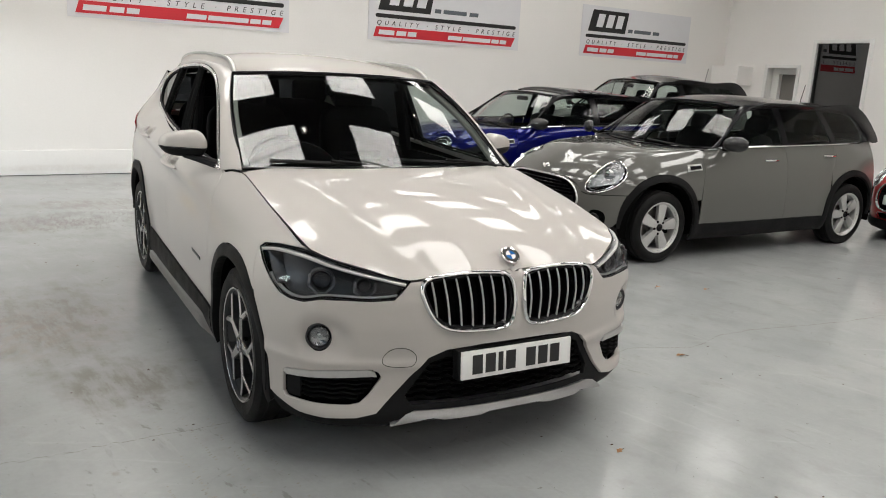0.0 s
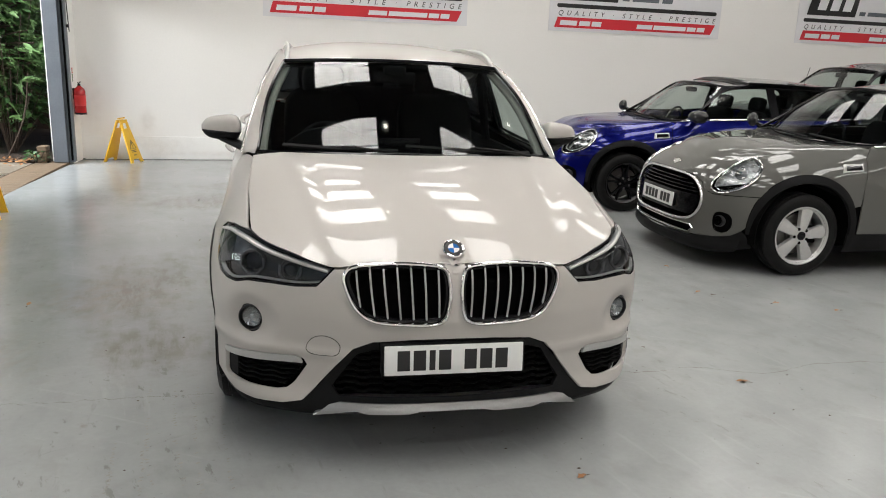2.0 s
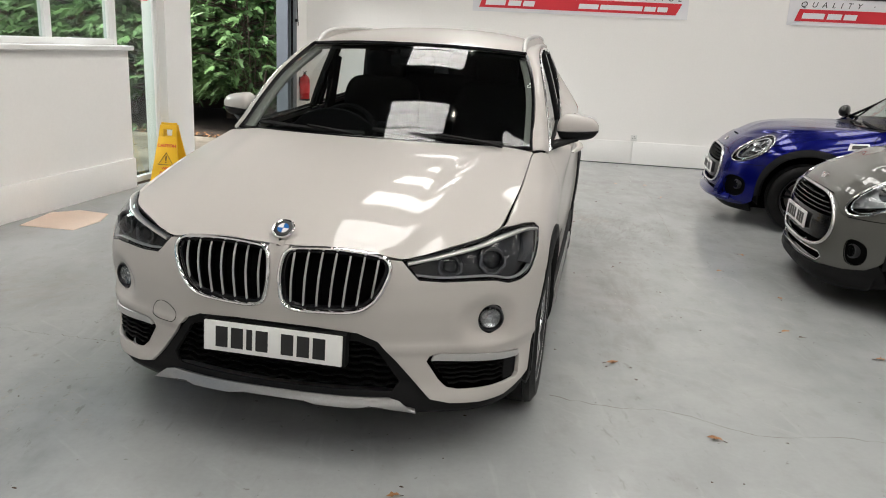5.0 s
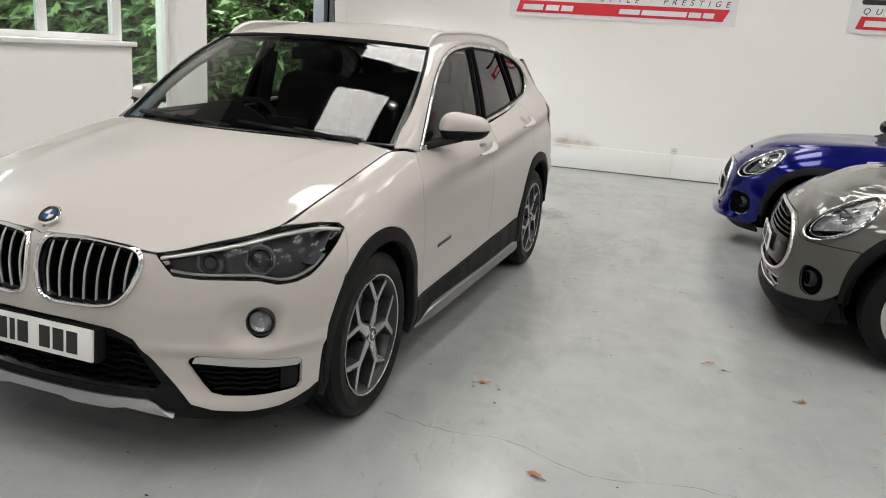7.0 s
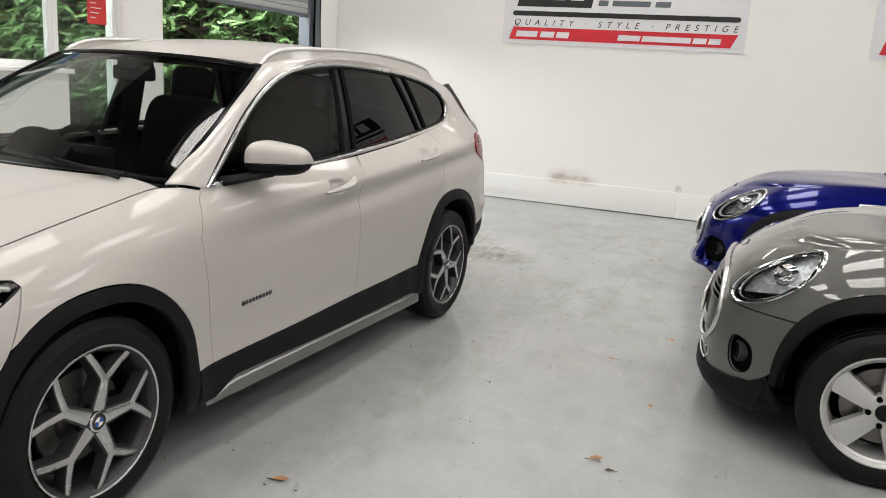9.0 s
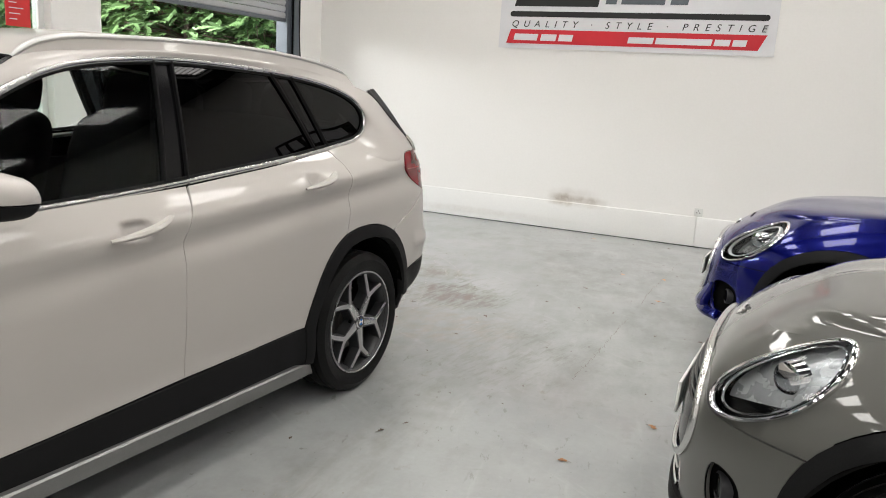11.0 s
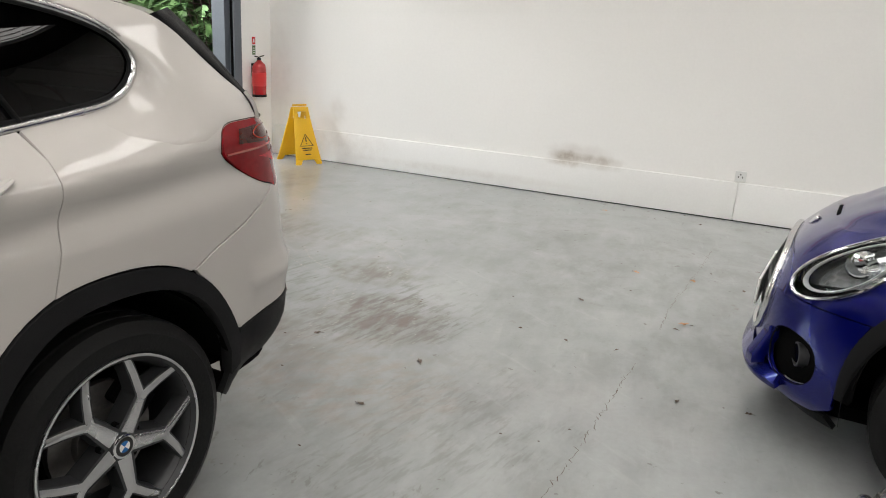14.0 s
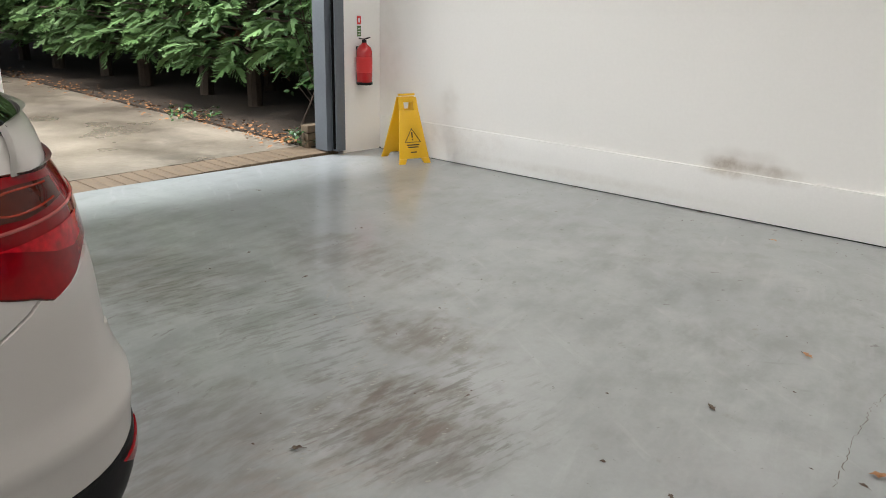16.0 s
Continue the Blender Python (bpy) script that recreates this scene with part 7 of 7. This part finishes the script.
    side_top = [top[-1], (.605 * k, wt + .35, 1.405), (.61 * k, 0.2, 1.412), (.60 * k, r - .3, 1.404), (.575 * k, re, zr)]
    rtop = [(-.575 * k, re, zr), (0, re + .10, zr + .03), (.575 * k, re, zr)]
    P = coons(top, rtop, [(-x, y, z) for x, y, z in side_top], side_top, 24, 30)
    u, v = np.linspace(-1, 1, 25)[None, :], np.linspace(0, 1, 31)[:, None]
    P[:, :, 2] += .022 * (1 - np.abs(u) ** 2.5) * np.sin(np.pi * v) ** .6
    part("roof", sheet(P, .02), roof_paint, car, "contrasting roof" if roof_paint is not paint else "")
    rw = coons([(-.70 * k, r + ro * rb, 1.06), (0, r + ro * (rb + .1), 1.05), (.70 * k, r + ro * rb, 1.06)], rtop, [(-.70 * k, r + ro * rb, 1.06), (-.575 * k, re, zr)], [(.70 * k, r + ro * rb, 1.06), (.575 * k, re, zr)], 14, 8)
    part("rear_window", sheet(rw, .01, True), GLASS_DARK, car, "dark rear window")
    gx = lambda y, z: k * (.795 - .02 * np.abs(y / 1.3) ** 2) - .40 * (z - 1.0) - .25 * (z - 1.0) ** 2
    end = r + ro * (.36 if five_door else .34)
    low = [(a + .675, 1.012), (a + 1.2, 1.018), (.3, 1.032), (r - .3, 1.05), (end, 1.066)]
    high = [(end + .035, 1.12), (end - .02, 1.28), (end - .10, 1.335), (r - .3, 1.368), (.3, 1.378), (a + 1.45, 1.374), (a + 1.24, 1.355), (a + 1.10, 1.30), (a + .90, 1.165)]
    dlo = smooth_line(low + high + [low[0]], 100)[:-1]
    inner = [tuple(p) for p in shrink(dlo, .014)]
    cuts = [(mid_y + .06, mid_y + .05)] + ([(1.13, .97)] if five_door else [])

    def part_of(poly, x0, x1):
        """The part of a window band between two slanting cuts (low end, high end)."""
        for cut, keep in ((x0, -1), (x1, 1)):
            if cut is None:
                continue
            A, B = np.array((cut[0], 1.0)), np.array((cut[1], 1.4))
            f = lambda p: ((B[0] - A[0]) * (p[1] - A[1]) - (B[1] - A[1]) * (p[0] - A[0])) * keep
            out = []
            for p, q in zip(poly, poly[1:] + poly[:1]):
                if f(p) >= 0:
                    out.append(p)
                if f(p) * f(q) < 0:
                    w = f(p) / (f(p) - f(q))
                    out.append((p[0] + (q[0] - p[0]) * w, p[1] + (q[1] - p[1]) * w))
            poly = out
        return poly
    w = .045
    spans, last = [], None
    for c in cuts:
        spans.append((last, (c[0] - w, c[1] - w)))
        last = (c[0] + w, c[1] + w)
    spans.append((last, None))
    panes = [part_of(inner, *sp) for sp in spans]
    for sd in (1, -1):
        G = lambda out: (lambda y, z: np.stack([gx(y, z) + out, y, z], -1))
        part("window_surround", patch(dlo, G(-.004), .06, .02, panes, sd, 0), GLOSS_BLACK, car, "gloss black window pillars")
        for pn in panes:
            part("side_window", patch(pn, G(-.006), .06, .005, side=sd, gap=-.004), GLASS_SIDE, car, "tinted side window")
        al = smooth_line([low[0]] + high[::-1] + [low[-1]], 60)
        A = np.stack([gx(al[:, 0], al[:, 1]) + .001, al[:, 0], al[:, 1]], 1)
        b = [(.765 * k, a + .63, .995), (.70 * k, a + .885, 1.15), (.64 * k, a + 1.04, 1.275), (.58 * k, wt + .05, 1.375), (.61 * k, wt + .35, 1.408), (.615 * k, .2, 1.415), (.605 * k, r - .3, 1.403), (.58 * k, re, zr + .003), (.66 * k, r + ro * (rb - .08), 1.20), (.74 * k, r + ro * (rb - .10), 1.075), (.765 * k, r + ro * .45, 1.07)]
        B = smooth_line(b, 60)
        t = np.linspace(0, 1, 6)[:, None, None]
        R = A[None] * (1 - t) + B[None] * t + np.array([.7, 0, .6]) * .008 * np.sin(np.pi * t)
        cut = 60
        gg = sheet(R.transpose(1, 0, 2)[:cut + 1], .006, True)
        part("pillar_panel", gg if sd > 0 else mirrored(gg), GLOSS_BLACK, car, "black window pillar panel")
        th2 = np.linspace(0, 2 * np.pi, 20, endpoint=False)
        rows = []
        for q in np.linspace(-1, 1, 11):
            c = math.sqrt(max(.02, 1 - abs(q) ** 2.6))
            rows.append([((.955 + .095 * q) * k + .02, a + .70 + .045 * q + (.07 if math.cos(t2) < 0 else .045) * c * math.cos(t2), 1.055 + .068 * c * math.sin(t2)) for t2 in th2])
        mir = part("door_mirror", grid(np.array(rows) * (sd, 1, 1), False, True), PAINT_BLACK, car, "gloss black door mirror")
        part("mirror_foot", sweep(smooth_line([(.80 * k, a + .76, 1.0), (.87 * k, a + .73, 1.0), (.92 * k, a + .71, 1.02)], 8) * (sd, 1, 1), flat(.07, .035, .4), (0, 0, 1)), GLOSS_BLACK, mir)
    # cabin
    for x in (.35 * k, -.35 * k):
        cabin_seat(car, x, a + 1.35, .48)
    cabin_seat(car, 0, r - .45, 1.1, heads=(-.3, .3))
    part("dashboard", sheet(coons([(-.68 * k, a + .66, .92), (0, a + .6, .93), (.68 * k, a + .66, .92)], [(-.68 * k, a + 1.0, .90), (0, a + 1.02, .91), (.68 * k, a + 1.0, .90)], [(-.68 * k, a + .66, .92), (-.68 * k, a + 1.0, .90)], [(.68 * k, a + .66, .92), (.68 * k, a + 1.0, .90)], 14, 6), .2), CABIN, car)
    part("steering_wheel", tube([(.175 * math.cos(q) - .35 * k, a + 1.08 + .06 * math.sin(q), .92 + .165 * math.sin(q)) for q in np.linspace(0, 2 * np.pi, 28, endpoint=False)], .014, 8, (0, 1, .3), True), CABIN, car)
    part("inside_mirror", box(-.11, wt - .05, 1.29, .11, wt - .02, 1.345, .015), CABIN, car)
    part("cabin_floor", box(-.68 * k, a + .5, .26, .68 * k, r + ro * .5, .28), LINER, car)
    part("headlining", sheet(P - np.array([0, 0, .03]), 0), CABIN, car)
    for sd in (1, -1):
        part("door_card", box(.70 * k, a + .65, .3, .72 * k, r, .95).moved(Matrix.Diagonal((sd, 1, 1, 1))), CABIN, car)
    ae = part("aerial", tube([(0, re - .25, 1.39), (0, re - .19, 1.62)], .0035), PLASTIC, car, "thin roof aerial")
    part("aerial_foot", box(-.02, re - .30, 1.385, .02, re - .20, 1.412, .008), PLASTIC, ae)
    return car


hatchback("estate_car", "grey five door small estate car with black roof", pose(4.55, 1.192, 0, 0, 0, -89.5), PAINT_GREY, PAINT_BLACK, ro=.74, k=1.02, wide=1.40)
hatchback("hatchback_car", "deep blue three door hatchback with black roof", pose(4.1475, 3.62, 0, 0, 0, -90), PAINT_BLUE, PAINT_BLACK, 2.495, .56, .965, False, "dark", True, .975, wide=1.10)
hatchback("crossover_car", "tall black crossover parked behind the hatchback", pose(7.25, 5.05, 0, 0, 0, -90), PAINT_BLACK, PAINT_BLACK, 2.60, .75, 1.0, True, "dark", False, 1.14)
hatchback("red_small_car", "small red car with a white roof", pose(8.32, .02, 0, 0, 0, -92), PAINT_RED, FRAME, 2.04, .45, .80, False, "five", False, .93)


# ---- outside the drive-in door ----
blot(CONCRETE, ((-4.5, 4.9, 0, .9, .30, 9, .8), (-5.4, 5.35, 0, 1.3, .35, 9, .8), (-6.8, 4.9, 0, 1.5, .5, 9, .6), (-4.3, 3.6, 0, .5, .5, 9, .6), (-9, 5.4, 0, 2.0, .5, 9, .7)), (.075, .062, .048), (2, 3, 1), .3, 1.5, .6, .8)
structure("ground", box(-60, -60, -.40, 60, 60, -.16), CONCRETE, "wide ground around the building", "ground")
structure("driveway", box(-40, -30, -.155, -3.86, 6.05, -.012), CONCRETE, "wet brown concrete driveway with damp patches", "driveway")
sill = thing("brick_threshold", "row of worn brown bricks along the door opening", "threshold", kind="structure")
rng = random.Random(3)
bg = box(-.195, -.052, -.1, .195, .052, 0, .006)
first_brick = None
for i in range(27):
    m = pose(-3.64, 3.30 + .109 * i, -.008 + rng.uniform(-.003, .003), rng.uniform(-.6, .6), 0, rng.uniform(-.5, .5))
    if first_brick is None:
        first_brick = part("brick", bg, BRICK, sill, "", m)
    else:
        b = new("brick", first_brick.data)
        b.parent, b.matrix_basis = sill, m
structure("soil_bed", box(-40, 6.055, -.155, -3.67, 11, .01), SOIL, "dark soil with leaf litter under the hedge", "soil")
pier = thing("brick_pier", "short stub of red brick beside the column", "brickwork", pose(-3.74, 6.12, -.012))
for k in range(3):
    part("brick", box(-.05, -.10, .075 * k, .05, .10, .075 * k + .065, .005), BRICK, pier)


def spray(rs, size):
    """A flat drooping conifer spray: a fan of narrow leaflets."""
    g = Geo()
    n = 7
    for i in range(n):
        t = (i + 1) / n
        for sgn in (-1, 1):
            if i == n - 1 and sgn > 0:
                continue
            x0 = size * t * .8
            l = size * (.52 - .36 * t) * rs.uniform(.8, 1.2)
            ang = sgn * rs.uniform(.6, .9) if i < n - 1 else 0
            dx, dy = math.cos(ang) * l, math.sin(ang) * l
            w = size * .075
            z = -size * .30 * t * t
            k = len(g.v)
            g.v += [(x0 - w, 0, z), (x0 + dx * .5 - dy * .25 * sgn, dy * .5 + w * .7, z - .01 + .012 * sgn), (x0 + dx, dy, z - l * .22), (x0 + dx * .5 + w, dy * .5 - w * .7, z - .01)]
            g.f.append((k, k + 1, k + 2, k + 3))
    return g


def conifer(seed, h, brown=False):
    rs = random.Random(seed)
    tree = thing("conifer", "tall dense green conifer of the boundary hedge", "tree", group="hedge conifers")
    trunk = smooth_line([(0, 0, -.1), (rs.uniform(-.05, .05), rs.uniform(-.05, .05), h * .4), (0, 0, h)], 14)
    part("trunk", sweep(trunk, ring(9, .10), (0, 1, 0), taper=np.linspace(1, .12, 15)), BARK, tree, "bare brown trunk")
    fans = [spray(rs, s) for s in (.20, .25, .30, .34)]
    V, F = [], []
    limbs = Geo()
    z = .50
    while z < h:
        full = 1.35 * (1 - (z / h) ** 3 * .7) * (.72 if z < .8 else 1)
        for q in range(13):
            az = rs.uniform(0, 2 * math.pi)
            reach = full * rs.uniform(.55, 1.08)
            up = rs.uniform(.05, .42)
            if q % 3 == 0:
                limbs.add(tube([(0, 0, z), (math.cos(az) * reach * .5, math.sin(az) * reach * .5, z + reach * up * .6), (math.cos(az) * reach * .85, math.sin(az) * reach * .85, z + reach * up * .8)], .012, 5))
            for j in range(4):
                t = .45 + .55 * (j + rs.random()) / 4
                p = Vector((math.cos(az) * reach * t, math.sin(az) * reach * t, z + reach * up * t - .12 * t * t + rs.uniform(-.07, .07)))
                m = Matrix.Translation(p) @ pose(0, 0, 0, rs.uniform(-40, 40), rs.uniform(-25, 30), math.degrees(az) + rs.uniform(-60, 60)) @ Matrix.Scale(rs.uniform(.75, 1.25), 4)
                g = rs.choice(fans)
                k = len(V)
                V += [tuple(m @ Vector(v)) for v in g.v]
                F += [tuple(i + k for i in f) for f in g.f]
        z += .105
    part("limb_wood", limbs, BARK, tree)
    part("crown", Geo(V, F), LEAF_BROWN if brown else LEAF, tree, "browned dry foliage" if brown else "feathery green foliage")
    return tree


first = conifer(5, 4.6)
first.matrix_basis = pose(-4.75, 7.35, 0)
second = conifer(8, 4.9)
second.matrix_basis = pose(-6.2, 7.15, 0, 0, 0, 40)
dry = conifer(11, 4.4, True)
dry.matrix_basis = pose(-7.35, 8.2, 0)
# the row near x -12.6 is added unseen, to block sky at the windows
for i, (x, y, s) in enumerate(((-7.5, 7.25, 1.0), (-8.9, 7.1, 1.05), (-10.4, 7.2, 1.0), (-12.0, 7.1, 1.1), (-13.8, 7.2, 1.1), (-15.8, 7.3, 1.15), (-18.2, 7.4, 1.2), (-5.6, 8.6, 1.1), (-8.2, 8.9, 1.2), (-11.2, 8.8, 1.2), (-14.8, 9.0, 1.3), *[(-12.6 + .3 * (q % 2), 5.2 - 2.0 * q, 1.35) for q in range(9)])):
    copy_thing((first, second)[i % 2], pose(x, y, 0, 0, 0, 67 * i) @ Matrix.Scale(s, 4))
fence = thing("boundary_fence", "dark weathered board fence behind the hedge", "fence")
for i in range(60):
    part("board", box(-40 + .62 * i, 10.2, -.1, -39.4 + .62 * i, 10.23, 3.4 + .03 * (i % 3)), BARK, fence)

# young broad leaved shrub by the column and weeds at its foot
rs = random.Random(21)


def leafy(name, label, m, n, spread, h, size, cat):
    t = thing(name, label, cat, m)
    V, F, st = [], [], Geo()
    for i in range(n):
        az, q = rs.uniform(0, 6.283), rs.random() ** .6
        p = Vector((math.cos(az) * spread * q, math.sin(az) * spread * q, rs.uniform(.1, 1) * h))
        mm = Matrix.Translation(p) @ pose(0, 0, 0, rs.uniform(-50, 50), rs.uniform(-50, 50), rs.uniform(0, 360)) @ Matrix.Scale(size * rs.uniform(.6, 1.3), 4)
        k = len(V)
        V += [tuple(mm @ Vector(v)) for v in ((-.5, 0, 0), (-.1, .28, .05), (.5, 0, -.06), (-.1, -.28, .05))]
        F += [(k, k + 1, k + 2), (k, k + 2, k + 3)]
        if i % 9 == 0:
            st.add(tube([(p.x * .1, p.y * .1, 0), (p.x * .6, p.y * .6, p.z * .6), tuple(p)], .006, 5))
    part("stem_wood", st, BARK, t)
    part("leaves", Geo(V, F), IVY, t)
    return t


leafy("shrub", "green broad leaved shrub growing through the hedge", pose(-4.35, 6.85, 0), 260, .5, 2.4, .11, "shrub")
leafy("weeds", "low green weeds at the foot of the column", pose(-3.80, 6.06, -.01), 60, .17, .16, .07, "weeds")
leafy("weeds", "low green weeds along the soil edge", pose(-5.9, 6.12, -.01), 70, .35, .14, .06, "weeds")
rail = thing("leaning_pole", "thin bare stem leaning out of the hedge", "pole")
part("pole", tube(smooth_line([(-4.25, 6.30, 0), (-4.05, 6.42, .5), (-3.98, 6.55, 1.1)], 12), .009), BARK, rail)
litter = Geo()
for i in range(900):
    x, y = -3.9 - 14 * rs.random() ** 1.5, 6.02 + rs.gauss(.12, .16)
    m = Matrix.Translation((x, y, .014)) @ pose(0, 0, 0, rs.uniform(-25, 25), rs.uniform(-25, 25), rs.uniform(0, 360)) @ Matrix.Scale(rs.uniform(.03, .07), 4)
    k = len(litter.v)
    litter.v += [tuple(m @ Vector(v)) for v in ((-.5, 0, 0), (0, .3, .08), (.5, 0, 0), (0, -.3, .08))]
    litter.f += [(k, k + 1, k + 2), (k, k + 2, k + 3)]
tagged(part("leaf_litter", litter, DEAD_LEAF, None, "scattered brown fallen leaves along the hedge foot"), "", "leaves", "", "stuff")


# ---- leaves, cracks and marks on the showroom floor ----
def floor_z(y):
    return -.045 * max(0.0, y - 4.0) / 2.85


def fallen(x, y, s, dark, seed):
    q = random.Random(seed)
    pts = [(-.5, 0), (-.22, .20), (-.05, .14), (.08, .30), (.2, .13), (.5, .05), (.26, -.10), (.1, -.28), (-.08, -.14), (-.3, -.18)]
    v = [(0, 0, .16)] + [(u, w, .05 + .24 * abs(w) + .12 * q.random()) for u, w in pts]
    f = [(0, i, i % 10 + 1) for i in range(1, 11)]
    t = thing("fallen_leaf", "small curled dark leaf on the floor" if dark else "small curled brown autumn leaf on the floor", "leaf", pose(x, y, floor_z(y) + .001, 0, 0, q.uniform(0, 360)) @ Matrix.Scale(s, 4), group="leaves on the floor")
    part("blade", Geo(v, f), DARK_LEAF if dark else DEAD_LEAF, t)
    part("stalk", tube([(-.5, 0, .06), (-.75, .05, .05)], .02, 5), DARK_LEAF, t)


BROWN = ((1.28, 4.83), (1.62, 4.88), (1.75, 4.06), (.52, 6.5), (2.0, 1.18), (2.24, 1.73), (2.31, .62), (1.23, -.84), (1.64, -1.52), (2.63, -.33), (-2.12, 0), (2.21, -.05), (.49, -2.28), (2.96, -.51))
DARK = ((1.93, 5.39), (1.92, 4.88), (.48, 3.52), (.87, 2.87), (-1.14, 5.36), (-2.65, 4.75), (-1.47, 3.87), (-.94, 3.86), (-1.41, 4.66), (-.83, 5.99), (-.06, 6.55), (-.12, 6.80), (-1.16, 6.74), (1.56, 3.53), (1.18, 4.09), (.31, 2.85),
        (-.51, 3.58), (1.93, 3.16), (1.54, .47), (.97, .71), (1.24, .99), (1.29, 1.12), (.89, 2.4), (1.68, 5.14), (1.34, -1.02), (2.28, -.12), (1.73, 3.97), (-1.31, 1.61), (4.41, -.66), (2.2, 3.22), (1.32, 3.49))
sizes = random.Random(12)
for i, (x, y) in enumerate(BROWN):
    fallen(x, y, sizes.uniform(.045, .075), False, i)
for i, (x, y) in enumerate(DARK):
    fallen(x, y, sizes.uniform(.022, .050), True, 40 + i)


def tyre_print(points, seed):
    """Small dark lugs that a wet tyre left on the floor."""
    q, g = random.Random(seed), Geo()
    line = smooth_line(points, 46)
    d = np.gradient(line, axis=0)
    d /= np.linalg.norm(d, axis=1)[:, None]
    for p, e in zip(line, d):
        n = np.array([-e[1], e[0]])
        for off in (-.055, .055):
            if q.random() < .55:
                c = p + n * (off + q.uniform(-.006, .006))
                a, b = (e + n * .6) * q.uniform(.0015, .004), (n - e * .5) * q.uniform(.003, .008)
                k = len(g.v)
                g.v += [(*(c + u), .0012) for u in (-a - b, a - b, a + b, -a + b)]
                g.f += [(k, k + 1, k + 2, k + 3)]
    tagged(part("tyre_print", g, TREAD_DIRT, None, "faint dark tyre tread prints on the floor"), "", "tyre mark", "", "stuff")


tyre_print([(.95, .30), (1.4, .42), (1.9, .44), (2.4, .62), (2.7, 1.0)], 5)
tyre_print([(1.1, .05), (1.6, .12), (2.2, .05), (2.8, .2)], 6)
tyre_print([(-1.18, -1.2), (-1.09, -1.87), (-1.0, -2.25)], 10)
tyre_print([(-.96, -1.3), (-.91, -1.85), (-.85, -2.2)], 11)
tyre_print([(-1.22, -1.8), (-1.19, -2.05), (-1.16, -2.3)], 12)
tyre_print([(.2, 3.9), (.45, 3.4), (.75, 2.9), (.9, 2.5)], 8)
tyre_print([(-.1, 3.7), (.2, 3.1), (.35, 2.7)], 9)
tyre_print([(-.25, 4.25), (.09, 3.90), (.2, 3.72)], 13)
tyre_print([(-.7, 3.9), (-.5, 3.72), (-.25, 3.62)], 14)


def crack(points, w, seed):
    q = random.Random(seed)
    line = smooth_line(points, 90)
    line[:, 0] += np.array([q.gauss(0, .006) for _ in line])
    line[:, 1] += np.array([q.gauss(0, .006) for _ in line])
    V, F = [], []
    for i, p in enumerate(line):
        h = w * q.uniform(.25, 1.0)
        V += [(p[0] - h * .6, p[1] - h * .6, floor_z(p[1]) + .0008), (p[0] + h * .6, p[1] + h * .6, floor_z(p[1]) + .0008)]
        if i:
            F.append((2 * i - 2, 2 * i - 1, 2 * i + 1, 2 * i))
    tagged(part("floor_crack", Geo(V, F), DARK_LEAF, None, "thin dark hairline crack in the floor"), "", "crack", "", "structure")


crack([(.94, -1.31), (1.26, -1.34), (1.53, -1.32), (1.78, -1.42), (2.14, -1.35), (3.0, -1.42), (4.2, -1.45), (5.6, -1.3)], .0028, 1)
crack([(-3.2, -1.42), (-2.4, -1.40), (-1.688, -1.396), (-1.297, -1.382), (-.934, -1.374)], .0022, 4)
crack([(1.73, 2.1), (1.715, 2.7), (1.69, 3.14), (1.68, 3.45)], .0022, 2)
crack([(1.66, 3.9), (1.62, 4.4), (1.605, 4.95), (1.56, 5.75)], .0022, 3)

# small dark crumbs and bits of leaf on the floor, thicker along the back wall
rs = random.Random(77)
crumbs = Geo()
for i in range(150):
    if i < 45:
        p = BACK @ Vector((rs.uniform(.6, 9.0), -rs.uniform(.05, .5) ** 1.0, 0))
    else:
        p = Vector((rs.uniform(-1.6, 2.2), rs.uniform(-3.2, 5.2), 0))
    s = rs.uniform(.003, .0075) * (1.8 if i % 9 == 0 else 1)
    z0 = floor_z(p.y)
    turn = rs.uniform(0, 6.28)
    k = len(crumbs.v)
    ringed = [(p.x + s * rs.uniform(.6, 1.7) * math.cos(turn + q), p.y + s * rs.uniform(.4, 1.0) * math.sin(turn + q), z0 + .0012) for q in (0, 1.3, 2.5, 3.8, 5.1)]
    crumbs.v += ringed + [(p.x, p.y, z0 + .0015 + s * .5)]
    crumbs.f += [(k + j, k + (j + 1) % 5, k + 5) for j in range(5)]
tagged(part("floor_crumbs", crumbs, DARK_LEAF, None, "scattered dark crumbs and leaf bits on the floor"), "", "debris", "", "stuff")
